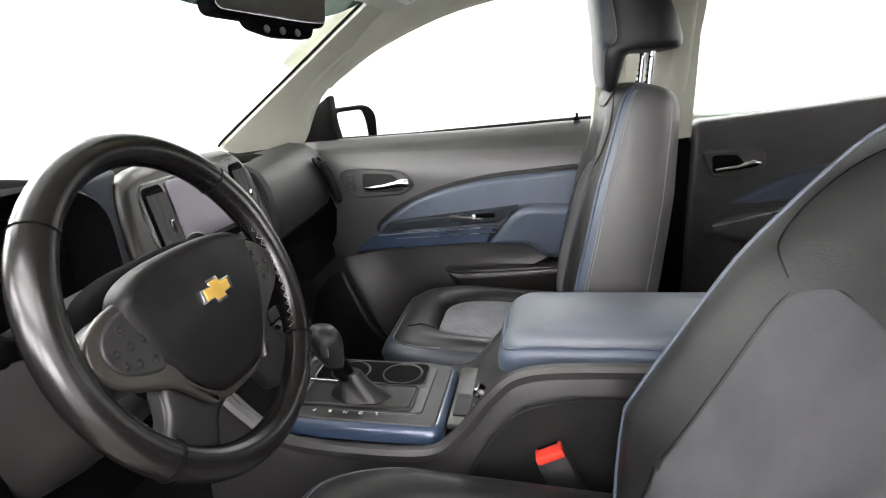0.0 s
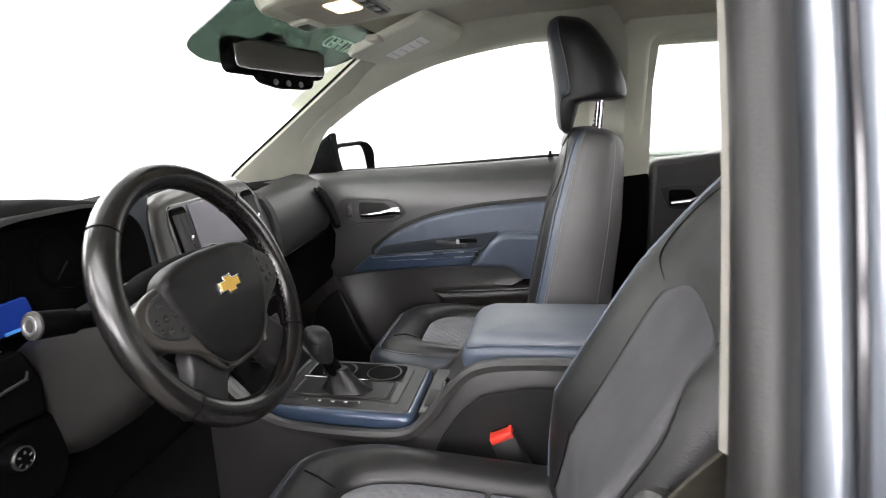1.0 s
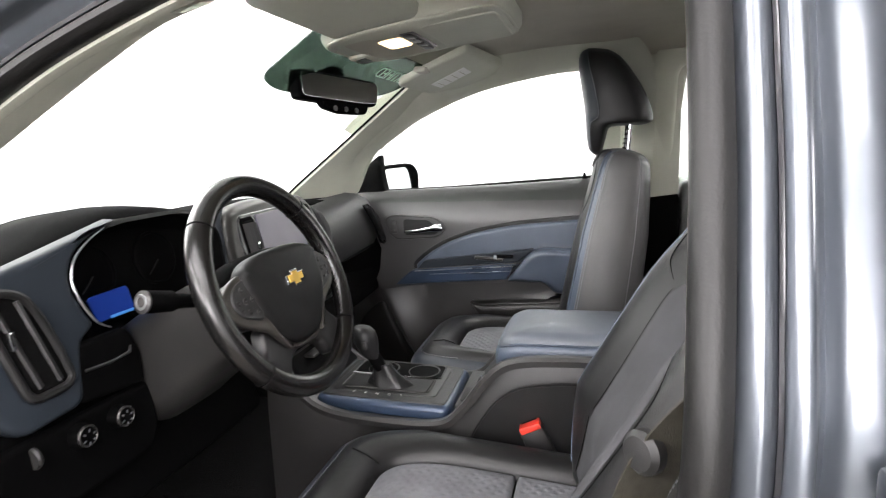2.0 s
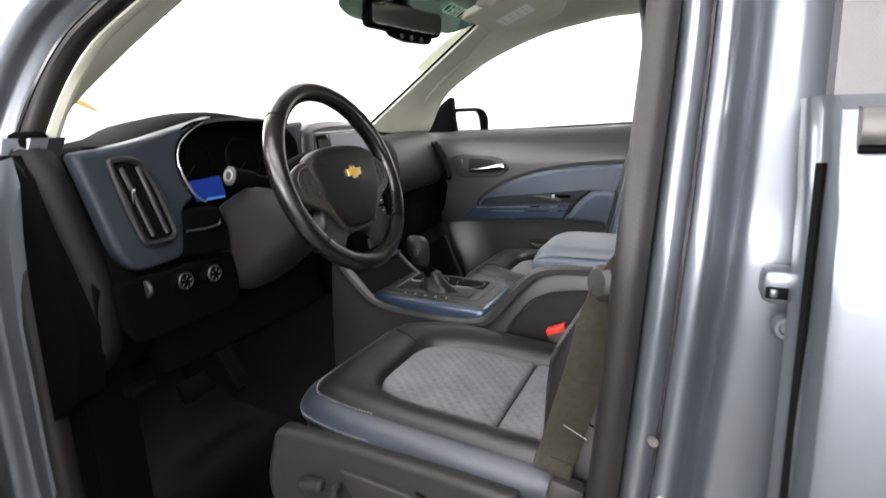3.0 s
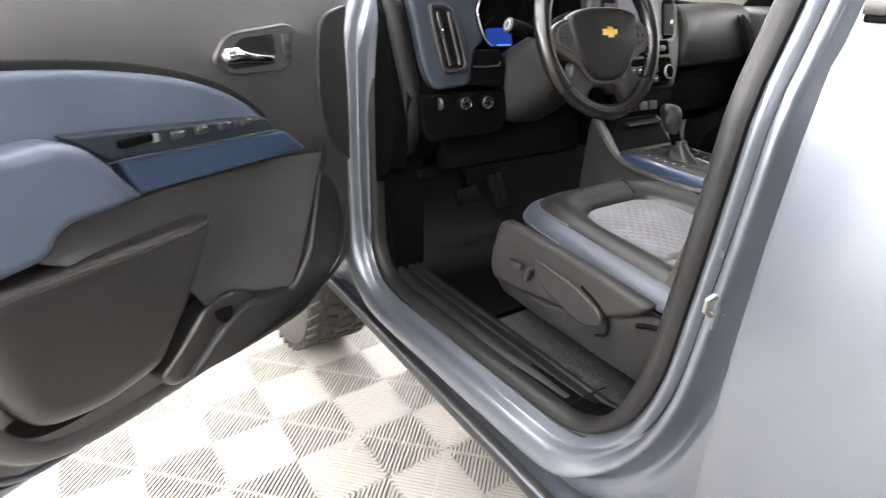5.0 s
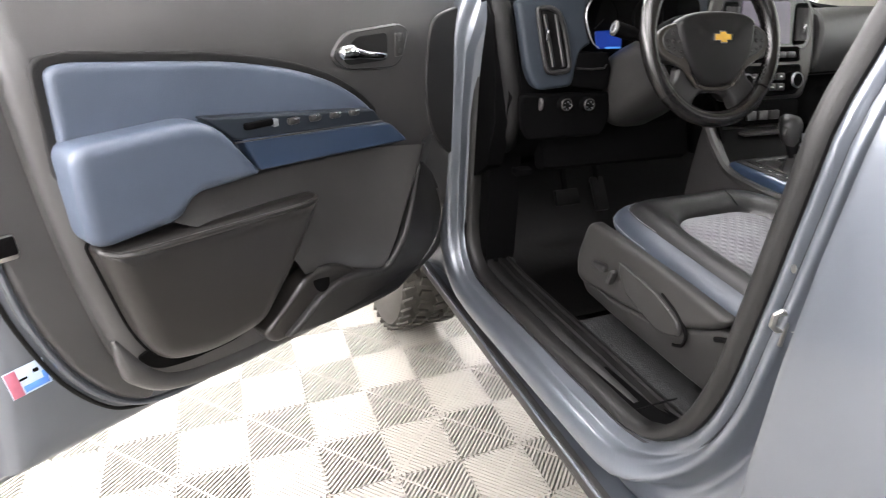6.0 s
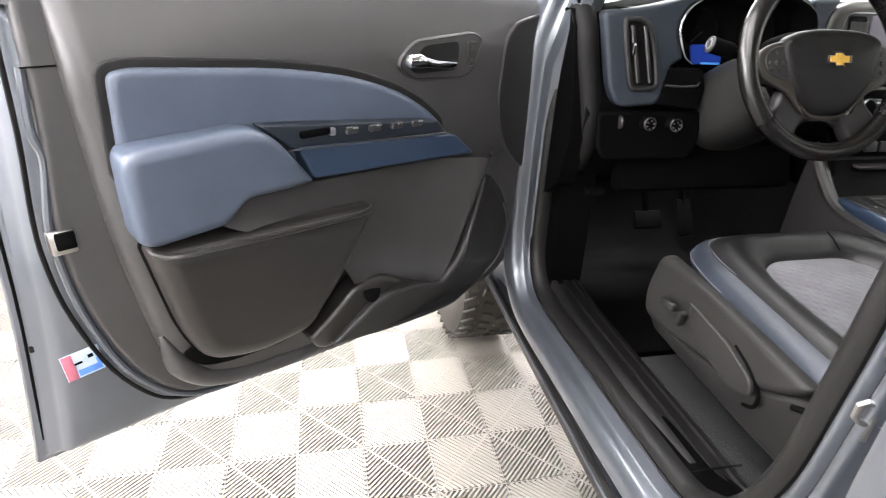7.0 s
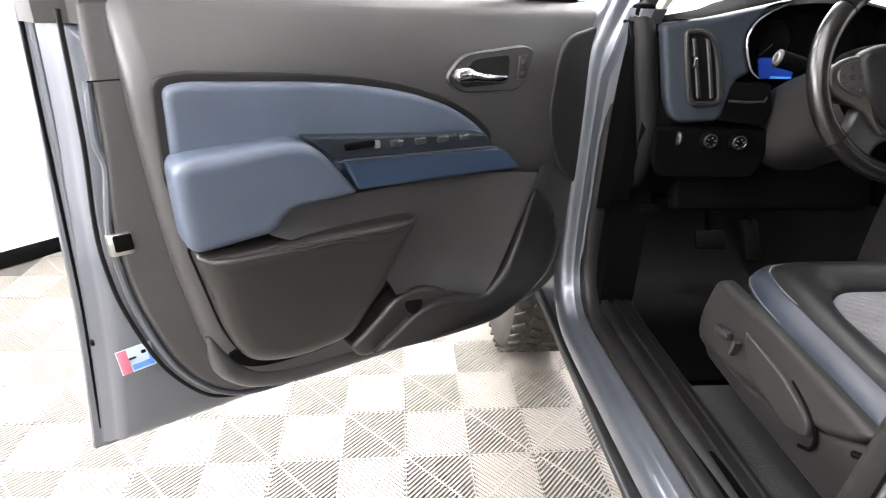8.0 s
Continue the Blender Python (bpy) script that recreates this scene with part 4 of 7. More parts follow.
# ---- centre console ----
console = thing("center_console", pose(0.01, 0.3, 0.5), "dark grey plastic center console with gear selector and armrest", "console")


def console_body():
    # (y, rim height, half width)
    secs = [(0.86, 0.985, 0.125), (0.80, 0.930, 0.135), (0.74, 0.875, 0.14), (0.68, 0.848, 0.145), (0.55, 0.842, 0.145), (0.43, 0.850, 0.145), (0.385, 0.885, 0.14), (0.34, 0.945, 0.135), (0.29, 0.982, 0.13), (0.20, 0.995, 0.128), (0.0, 1.0, 0.128), (-0.12, 1.0, 0.128)]
    rings = []
    for y, z, w in (tuple(v) for v in crv(secs, 3)):
        c = 0.012
        rings.append([Vector((c + a * w, y, q)) for a, q in ((-1.18, 0.50), (-1.12, z - 0.15), (-1.06, z - 0.05), (-1.02, z - 0.028), (-1.0, z - 0.010), (-0.97, z), (-0.90, z + 0.001), (-0.86, z - 0.010), (0.86, z - 0.010), (0.90, z + 0.001), (0.97, z), (1.0, z - 0.01), (1.06, z - 0.05), (1.12, z - 0.15), (1.18, 0.50))])
    return loft(rings)


def slope_height(y):
    table = [(0.68, 0.848), (0.74, 0.875), (0.80, 0.930), (0.86, 0.985)]
    for (y0, z0), (y1, z1) in zip(table, table[1:]):
        if y <= y1:
            return z0 + (z1 - z0) * (y - y0) / (y1 - y0)
    return table[-1][1]


# Thin sheet laid on the solid slope; its black paints the gap's shade.
part("slope_gap_dark", loft([[Vector((0.012 + a * 0.122, y, slope_height(y) - 0.0045)) for a in (-1, -0.5, 0, 0.5, 1)] for y in (0.745, 0.765, 0.785, 0.805, 0.822)], ring_closed=False), VOID, console, "black sheet over the front console slope, for its dark gap")
part("body", console_body(), PLASTIC_GREY, console, "dark grey grained console body")
rim = crv([(-0.134, 0.83, 0.960), (-0.138, 0.775, 0.905), (-0.142, 0.71, 0.862), (-0.146, 0.60, 0.849), (-0.147, 0.45, 0.851), (-0.143, 0.395, 0.884), (-0.138, 0.345, 0.948), (-0.132, 0.295, 0.988), (-0.130, 0.20, 1.0), (-0.130, 0.0, 1.004)], 5)
part("side_rim", strip(rim, [(-0.012, -0.010), (0.010, -0.010), (0.012, 0.002), (0.006, 0.009), (-0.006, 0.009), (-0.012, 0.003)], (0, 0.1, 1)), PLASTIC_GREY, console, "satin dark grey console rim")
rings = []
for y, top, w in ((0.400, 0.74, 0.1425), (0.385, 0.80, 0.140), (0.345, 0.88, 0.136), (0.29, 0.933, 0.130), (0.20, 0.953, 0.128), (0.05, 0.958, 0.128), (-0.10, 0.958, 0.128)):
    ring = []
    for k in range(8):
        z = top - (top - 0.56) * k / 7
        f = 1.18 - 0.12 * max(0.0, min(1.0, (z - 0.56) / 0.38))
        ring.append(Vector((0.012 - w * f - 0.004, y, z)))
    rings.append(ring)
part("side_inset", loft(rings, ring_closed=False), PANEL_DARK, console, "grained dark console side panel")
part("side_recess", tube(crv([(-0.158, 0.41, 0.70), (-0.156, 0.385, 0.80), (-0.153, 0.345, 0.88), (-0.148, 0.29, 0.935), (-0.146, 0.2, 0.955), (-0.146, 0.05, 0.96)], 4), 0.0022, 6), PANEL_DARK, console)
# gear plate
pl = rounded([(-0.128, 0.425), (0.10, 0.425), (0.115, 0.50), (0.105, 0.74), (-0.125, 0.74)], [0.025, 0.03, 0.03, 0.02, 0.02], 5)
part("trim_frame", pillow(pl, lambda u, v, w: Vector((u, v, 0.850 + w + 0.04 * max(0, v - 0.6))), 0.028, 0.014), BLUE_GLOSS, console, "gloss blue gear trim frame")
pl2 = rounded([(-0.088, 0.465), (0.075, 0.465), (0.088, 0.52), (0.082, 0.715), (-0.09, 0.715)], 0.015, 5)
part("frame_top", pillow(inset(pl, 0.012), lambda u, v, w: Vector((u, v, 0.8765 + w + 0.04 * max(0, v - 0.6))), 0.004, 0.003), PLASTIC_SOFT, console, "glossy dark gear surround")
part("gear_plate", pillow(pl2, lambda u, v, w: Vector((u, v, 0.8792 + w + 0.04 * max(0, v - 0.6))), 0.004, 0.003), GLOSS_SOFT, console)
part("gate_surround", pillow(rounded([(-0.075, 0.49), (-0.005, 0.49), (-0.005, 0.69), (-0.075, 0.69)], 0.008, 4), lambda u, v, w: Vector((u, v, 0.8825 + w + 0.04 * max(0, v - 0.6))), 0.004, 0.003), PANEL_DARK, console)
gate_o = rounded([(-0.078, 0.486), (-0.002, 0.486), (-0.002, 0.694), (-0.078, 0.694)], 0.010, 4)
part("gate_edge", tube([Vector((p.x, p.y, 0.8862 + 0.04 * max(0, p.y - 0.6))) for p in gate_o], 0.0016, 6, True), TAUPE, console)
part("chrome_edge", tube([(0.002, 0.475, 0.886), (0.002, 0.60, 0.887), (0.002, 0.70, 0.890)], 0.0016, 6), CHROME, console)
tray_o = rounded([(0.006, 0.478), (0.088, 0.482), (0.090, 0.70), (0.006, 0.70)], 0.02, 5)
# The console top is solid; black fills stand in for the shaded wells.
part("cup_tray", pillow(tray_o, lambda u, v, w: Vector((u, v, 0.8815 + w + 0.04 * max(0, v - 0.6))), 0.0022, 0.001), VOID, console, "cup holder tray, its depth painted black")
part("cup_edge", tube([Vector((p.x, p.y, 0.8832 + 0.04 * max(0, p.y - 0.6))) for p in tray_o], 0.0022, 6, True), PLASTIC_GREY, console)
for cy in (0.53, 0.635):
    cup = part("cup_holder", turned([(0.040, 0.0), (0.0395, 0.0018), (0.037, 0.0022), (0.036, 0.0012), (0.0, 0.0012)], (0.046, cy, 0.8835 + 0.04 * max(0, cy - 0.6)), (0, 0, 1), 28), PLASTIC_SOFT, console, "round cup holder")
    part("cup_well", turned([(0.034, 0), (0.0, 0.0003)], (0.044, cy - 0.002, 0.8852 + 0.04 * max(0, cy - 0.6)), (0, 0, 1), 28), VOID, cup)
for i, ch in enumerate("PRNDL"):
    words("gear_letter", ch, 0.011, Matrix.Translation((-0.094, 0.655 - 0.028 * i, 0.8845 + 0.04 * max(0, 0.055 - 0.028 * i))) @ pose(0, 0, 0, 0, 0, 90), WHITE, console, "white gear letter " + ch)
shifter = thing("gear_selector", pose(-0.045, 0.60, 0.885), "black leather gear selector standing on the console", "gear lever")
rings = []
for h, r in ((0.0, 0.044), (0.006, 0.040), (0.014, 0.036), (0.022, 0.030), (0.030, 0.026), (0.040, 0.021), (0.052, 0.018)):
    rings.append([Vector((-0.045 + 0.75 * r * (1 + 0.12 * math.sin(5 * f + 60 * h)) * math.cos(f), 0.585 + 0.35 * h + 1.25 * r * (1 + 0.10 * math.sin(4 * f + 1 + 80 * h)) * math.sin(f), 0.884 + h)) for f in (2 * math.pi * q / 28 for q in range(28))])
part("boot", loft(rings), LEATHER, shifter, "folded black leather boot")
part("stem", tube([(-0.046, 0.605, 0.925), (-0.050, 0.620, 0.955), (-0.052, 0.628, 0.975)], 0.015, 14), PLASTIC, shifter)
part("knob", loft([[Vector((-0.055 + r * 1.0 * math.cos(f), y0 + 1.12 * r * math.sin(f), z + 0.35 * r * math.sin(f) * 0.4)) for f in (2 * math.pi * i / 20 for i in range(20))]
                   for r, y0, z in ((0.016, 0.624, 0.955), (0.021, 0.630, 0.968), (0.025, 0.634, 0.985), (0.027, 0.637, 1.002), (0.025, 0.639, 1.016), (0.018, 0.639, 1.025), (0.006, 0.639, 1.028))]), LEATHER, shifter, "worn black leather knob")
part("knob_button", rbox((-0.079, 0.630, 0.990), (0.008, 0.014, 0.02), 0.003), PLASTIC_GREY, shifter)
# storage slot behind the plate, and armrest lid
part("storage_tray", rbox((0.012, 0.398, 0.862), (0.20, 0.05, 0.012), 0.004), PANEL, console)
part("tray_pad", rbox((-0.03, 0.398, 0.869), (0.07, 0.036, 0.004), 0.002), PANEL_DARK, console)
part("charging_port", rbox((-0.075, 0.372, 0.888), (0.022, 0.008, 0.020), 0.002, pose(0, 0, 0, 35)), PANEL_DARK, console)
for k in range(2):
    part("port_pin", rbox((-0.079 + 0.009 * k, 0.3755, 0.893), (0.005, 0.005, 0.005), 0.001, pose(0, 0, 0, 35)), WHITE, console)
part("lighter_socket", turned([(0.014, 0), (0.014, 0.012), (0.011, 0.012), (0.011, 0.004), (0, 0.004)], (-0.045, 0.365, 0.905), (-0.1, 1, 0.6), 18), CHROME, console, "chrome power socket")
lid_o = rounded([(-0.095, -0.12), (0.125, -0.12), (0.125, 0.335), (-0.095, 0.335)], [0.03, 0.03, 0.05, 0.05], 7)


def lid_at(u, v, w):
    return Vector((u, v, 0.982 + w + 0.010 * math.cos(min(1.5, abs(u - 0.015) / 0.08)) - 0.035 * max(0, v - 0.25) ** 2 / 0.01))


lid = part("armrest", pillow(lid_o, lid_at, 0.034, 0.016, n=4), LEATHER_BLUE, console, "slate blue leather armrest lid")
part("armrest_top", pillow(inset(lid_o, 0.008), lid_at, 0.026, 0.022, base=0.026, crown=0.003, n=4), LEATHER_SLATE, console)
part("armrest_piping", tube([lid_at(p.x, p.y, 0.034) for p in inset(lid_o, 0.007)], 0.0018, 6, True), LEATHER_BLUE, lid)
# ---- dashboard ----
dash = thing("dashboard", pose(0, 0.95, 1.0), "black soft-touch dashboard with slate blue trim and air vents", "dashboard")


def dash_body():
    # x, hood height, lip y, face y at top, face y at foot
    secs = [(-0.77, 1.268, 0.905, 0.900, 0.850), (-0.68, 1.280, 0.900, 0.900, 0.85), (-0.58, 1.300, 0.905, 0.915, 0.86), (-0.50, 1.325, 0.925, 0.955, 0.86), (-0.37, 1.340, 0.935, 0.975, 0.87), (-0.24, 1.325, 0.935, 0.97, 0.87),
            (-0.14, 1.306, 0.935, 0.955, 0.88), (0.0, 1.305, 0.93, 0.93, 0.88), (0.12, 1.308, 0.93, 0.93, 0.88), (0.24, 1.298, 0.93, 0.925, 0.88), (0.36, 1.280, 0.945, 0.93, 0.90), (0.55, 1.268, 0.955, 0.94, 0.90), (0.76, 1.255, 0.97, 0.95, 0.90)]
    rings = []
    for x, zt, yl, yf, yb in (tuple(v) for v in crv(secs, 3)):
        rings.append([Vector((x, y, z)) for y, z in ((1.20 + 0.13 * (1 - (x / 0.62) ** 2), 1.20), (1.17 + 0.13 * (1 - (x / 0.62) ** 2), 1.262), (1.10 + 0.10 * (1 - (x / 0.62) ** 2), zt - 0.012), (1.04, zt + 0.002), (yl + 0.06, zt + 0.002), (yl + 0.015, zt - 0.003), (yl, zt - 0.014), (yl + 0.006, zt - 0.026), (yf, zt - 0.045), (yf - 0.01, 1.16), (yb, 1.06), (yb + 0.01, 0.98), (yb + 0.05, 0.90), (yb + 0.14, 0.84), (1.15, 0.83), (1.18, 0.95))])
    return loft(rings)


# Darker plastic than the passenger pad, in place of less light on it.
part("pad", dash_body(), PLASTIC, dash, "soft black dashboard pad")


def face(x, z, w):
    """The left end of the dash face: x, z, and w towards the driver."""
    return Vector((x, 0.888 - 0.22 * (1.28 - z) - w + 0.10 * max(0, -0.66 - x), z))


lt = rounded([(-0.752, 1.274), (-0.66, 1.286), (-0.458, 1.331), (-0.522, 1.307), (-0.554, 1.285), (-0.569, 1.258), (-0.570, 1.235), (-0.562, 1.207), (-0.552, 1.183), (-0.584, 1.165), (-0.597, 1.12), (-0.606, 1.084), (-0.706, 1.076), (-0.728, 1.115)],
             [0.012, 0.05, 0.002, 0.02, 0.02, 0.02, 0.02, 0.02, 0.008, 0.01, 0.03, 0.020, 0.035, 0.05], 5)
part("side_trim", pillow(lt, face, 0.026, 0.010, base=-0.010), BLUE_PLASTIC, dash, "slate blue trim panel round the side vent")
vo = rounded([(-0.704, 1.260), (-0.672, 1.264), (-0.648, 1.252), (-0.635, 1.222), (-0.624, 1.175), (-0.617, 1.130), (-0.628, 1.121), (-0.672, 1.119), (-0.682, 1.127), (-0.694, 1.19)], [0.008, 0.02, 0.02, 0.03, 0.03, 0.01, 0.01, 0.01, 0.01, 0.03], 5)


def vent(parent, outline, at, slats, flip=1, mat=PLASTIC):
    v = part("air_vent", pillow(outline, at, 0.010, 0.006, base=0.010), mat, parent, "black air vent")
    # Flat black pad paints the darkness of a deep duct.
    part("vent_mouth", pillow(inset(outline, 0.008), at, 0.0012, 0.001, base=0.0195), VOID, v)
    xs, zs = [p.x for p in outline], [p.y for p in outline]
    for i in range(slats):
        f = (i + 1) / (slats + 1)
        bm = tube([at(min(xs) + (max(xs) - min(xs)) * f + 0.10 * (z - sum(zs) / len(zs)) * flip, z, 0.022) for z in (min(zs) + 0.014, (min(zs) + max(zs)) / 2, max(zs) - 0.014)], 0.0035, 6, squash=2.2)
        part("slat", bm, PLASTIC_SOFT, v)
    return v


v1 = vent(dash, vo, face, 2, -2)
part("vent_tab", rbox(face(-0.684, 1.203, 0.028), (0.006, 0.010, 0.026), 0.002), CHROME, v1, "chrome vent tab")
part("vent_bezel", tube([face(p.x, p.y, 0.0195) for p in vo], 0.0062, 8, True), PANEL_DARK, v1)
part("defrost_slot", rbox((-0.690, 0.905, 1.2825), (0.055, 0.012, 0.004), 0.001, pose(0, 0, 0, 8, 0, 4)), VOID, dash)
# end cap between dash and door seal
part("end_cap", loft([[Vector((x, y, z)) for y, z in ((0.93, 1.275), (0.905, 1.24), (0.875, 1.12), (0.855, 1.0), (0.885, 0.88), (1.0, 0.80), (1.2, 0.80), (1.2, 1.27))] for x in (-0.80, -0.785, -0.77, -0.755)]), PLASTIC, dash)
part("end_cap_roll", tube(crv([(-0.772, 0.955, 1.275), (-0.772, 0.918, 1.24), (-0.764, 0.893, 1.15), (-0.750, 0.876, 1.06), (-0.746, 0.876, 1.00), (-0.742, 0.900, 0.94), (-0.735, 0.960, 0.90)], 4), 0.028, 16), RUBBER, dash, "rounded black dash end cap")
part("corner_cap", rbox((-0.77, 0.95, 1.292), (0.045, 0.05, 0.035), 0.012), PLASTIC, dash)
# lower panel with rotary knobs
lp = rounded([(-0.745, 1.068), (-0.48, 1.066), (-0.478, 0.99), (-0.50, 0.955), (-0.72, 0.955), (-0.74, 0.99)], 0.015, 4)


def low(x, z, w):
    return Vector((x, 0.850 - 0.10 * (1.07 - z) - w, z))


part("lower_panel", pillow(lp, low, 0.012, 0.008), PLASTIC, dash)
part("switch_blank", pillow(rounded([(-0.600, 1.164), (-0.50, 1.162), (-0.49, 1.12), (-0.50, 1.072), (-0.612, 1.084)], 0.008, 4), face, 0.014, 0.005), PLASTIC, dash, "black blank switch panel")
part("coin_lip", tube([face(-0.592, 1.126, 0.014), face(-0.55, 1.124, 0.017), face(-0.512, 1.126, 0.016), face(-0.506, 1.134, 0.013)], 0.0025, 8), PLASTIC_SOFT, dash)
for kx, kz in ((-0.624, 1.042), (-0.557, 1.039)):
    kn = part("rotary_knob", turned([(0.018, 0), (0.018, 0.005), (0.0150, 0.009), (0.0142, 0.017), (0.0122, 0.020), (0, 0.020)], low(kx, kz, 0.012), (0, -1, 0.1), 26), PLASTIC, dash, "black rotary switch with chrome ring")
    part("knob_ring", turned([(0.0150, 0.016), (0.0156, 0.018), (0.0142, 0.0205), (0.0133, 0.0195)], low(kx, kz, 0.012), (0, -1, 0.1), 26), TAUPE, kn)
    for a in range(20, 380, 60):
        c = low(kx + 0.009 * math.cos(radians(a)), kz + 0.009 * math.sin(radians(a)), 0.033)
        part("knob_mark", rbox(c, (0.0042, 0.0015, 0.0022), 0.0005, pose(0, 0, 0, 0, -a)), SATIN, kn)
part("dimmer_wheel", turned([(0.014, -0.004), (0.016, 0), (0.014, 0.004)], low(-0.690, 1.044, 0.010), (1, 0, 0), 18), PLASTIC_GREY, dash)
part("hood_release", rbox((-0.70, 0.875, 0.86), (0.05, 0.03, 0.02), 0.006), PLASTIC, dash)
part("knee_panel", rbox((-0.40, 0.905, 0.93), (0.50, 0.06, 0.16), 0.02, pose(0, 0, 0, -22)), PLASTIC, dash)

ct = rounded([(-0.186, 1.312), (-0.100, 1.318), (-0.130, 1.285), (-0.160, 1.19), (-0.14, 1.08), (-0.185, 1.08), (-0.192, 1.19)], 0.012, 5)
part("center_trim", pillow(ct, lambda x, z, w: Vector((x, 0.945 - 0.30 * (1.30 - z) - w, z)), 0.016, 0.008), BLUE_PLASTIC, dash, "slate blue trim beside the cluster")

# instrument cluster
cluster = thing("instrument_cluster", pose(-0.40, 0.95, 1.22), "black instrument cluster with a lit blue display", "instrument cluster")


def dial(x, z, w):
    return Vector((x, 0.965 - 0.25 * (1.24 - z) * 0.6 - w, z))


co = rounded([(-0.555, 1.285), (-0.46, 1.318), (-0.28, 1.318), (-0.20, 1.285), (-0.21, 1.17), (-0.27, 1.11), (-0.50, 1.11), (-0.56, 1.17)], 0.05, 6)
part("face_panel", pillow(co, dial, 0.004, 0.003), VOID, cluster)
rings = []
for d, w in ((0.0, 0.0), (-0.006, 0.04), (-0.010, 0.075), (-0.004, 0.085)):
    rings.append([dial(p.x, p.y, w) for p in inset(co, d)])
part("shroud_wall", loft(rings, cap0=False, cap1=False), VOID, cluster)
part("silver_arc", tube(crv([face(x, z, 0.017) for x, z in ((-0.485, 1.321), (-0.522, 1.305), (-0.553, 1.284), (-0.568, 1.258), (-0.569, 1.235), (-0.561, 1.208), (-0.549, 1.185), (-0.53, 1.172))], 5), [0.0008 + 0.0015 * math.sin(math.pi * q / 35) for q in range(36)], 8), SATIN, cluster, "satin silver arc")
for gx, gr in ((-0.455, 0.052), (-0.305, 0.052)):
    g = part("gauge", turned([(gr, 0), (gr, 0.006), (gr - 0.004, 0.008), (gr - 0.006, 0.003), (0, 0.003)], dial(gx, 1.235, 0.004), (0, -1, 0.15), 32), VOID, cluster)
    part("needle", rbox(dial(gx - 0.012, 1.220, 0.012), (0.035, 0.002, 0.0025), 0.0008, pose(0, 0, 0, 0, -45)), PANEL_DARK, g)
part("blue_display", pillow(rounded([(-0.496, 1.205), (-0.412, 1.208), (-0.405, 1.165), (-0.484, 1.160)], 0.008, 4), lambda u, v, w: Vector((u, 0.925 - w + 0.1 * (v - 1.18), v)), 0.003, 0.002), DISPLAY, cluster, "lit blue driver display")
part("display_bar", rbox((-0.435, 0.9200, 1.1640), (0.050, 0.003, 0.005), 0.001, pose(0, 0, 0, 0, 0)), DISPLAY_PALE, cluster)

# steering column with stalks
column = thing("steering_column", pose(-0.385, 0.80, 1.10), "dark grey steering column shroud with two stalks", "steering column")
WT = Matrix.Rotation(radians(-1.0), 3, "Z") @ Matrix.Rotation(radians(-22.0), 3, "X")
WN, WU, WX = WT @ Vector((0, -1, 0)), WT @ Vector((0, 0, 1)), WT @ Vector((1, 0, 0))
WC = Vector((-0.3923, 0.6288, 1.2136))


def wheel_at(u, v, w):
    return WC + WX * u + WU * v + WN * w


rings = []
for w, a, b, dv in ((-0.045, 0.060, 0.055, -0.005), (-0.06, 0.075, 0.068, -0.008), (-0.10, 0.085, 0.075, -0.014), (-0.16, 0.095, 0.085, -0.025), (-0.24, 0.10, 0.095, -0.04), (-0.30, 0.10, 0.095, -0.05)):
    rings.append([wheel_at(a * math.copysign(abs(math.cos(f)) ** 0.7, math.cos(f)), dv + b * math.copysign(abs(math.sin(f)) ** 0.7, math.sin(f)), w) for f in (2 * math.pi * i / 36 for i in range(36))])
part("shroud", loft(rings), PANEL_MID, column)
for sx, tip in ((-1, True), (1, False)):
    a, b = wheel_at(sx * 0.07, 0.02, -0.085), wheel_at(sx * (0.188 if tip else 0.165), 0.052, -0.088)
    stk = part("stalk", tube([a, a.lerp(b, 0.35), a.lerp(b, 0.6), a.lerp(b, 0.62), b], [0.011, 0.011, 0.012, 0.0155, 0.0165], 14), PLASTIC, column, "black control stalk")
    e = (b - a).normalized()
    part("stalk_cap", turned([(0.0165, 0), (0.0165, 0.003), (0.012, 0.005), (0, 0.005)], b, e, 20), PLASTIC_GREY, stk)
    part("stalk_ring", turned([(0.012, 0.0045), (0.011, 0.006), (0.008, 0.006), (0.007, 0.0045)], b, e, 20), SATIN, stk)

# steering wheel
wheel = thing("steering_wheel", Matrix.Translation(WC), "worn black leather steering wheel with silver spokes", "steering wheel")
RW = 0.1735
rim_path = [wheel_at(RW * math.sin(a), RW * math.cos(a), 0.0) for a in (2 * math.pi * i / 72 for i in range(72))]
rim_r = [0.0178 + 0.0015 * math.exp(-((abs(math.degrees(2 * math.pi * i / 72) - 180) - 118) / 22) ** 2) for i in range(72)]
rim = part("rim", tube(rim_path, rim_r, 18, True, up=WN), RIM_LEATHER, wheel, "worn black leather rim")
for a in (-48, 48, 130, -130):
    r1 = [wheel_at((RW + 0.0192 * math.cos(f)) * math.sin(radians(a)), (RW + 0.0192 * math.cos(f)) * math.cos(radians(a)), 0.0192 * math.sin(f)) for f in (2 * math.pi * i / 20 for i in range(20))]
    part("rim_joint", tube(r1, 0.0008, 5, True), VOID, rim)
for lo, hi in ((-128, -50), (50, 128)):
    path = []
    for i in range(40):
        a = radians(lo + (hi - lo) * i / 39)
        path.append(wheel_at((RW - 0.0160 - 0.0022 * (i % 2)) * math.sin(a), (RW - 0.0160 - 0.0022 * (i % 2)) * math.cos(a), 0.0085 - 0.0055 * (i % 2)))
    part("rim_lacing", tube(path, 0.0007, 5), PANEL, rim, "pale laced rim seam")
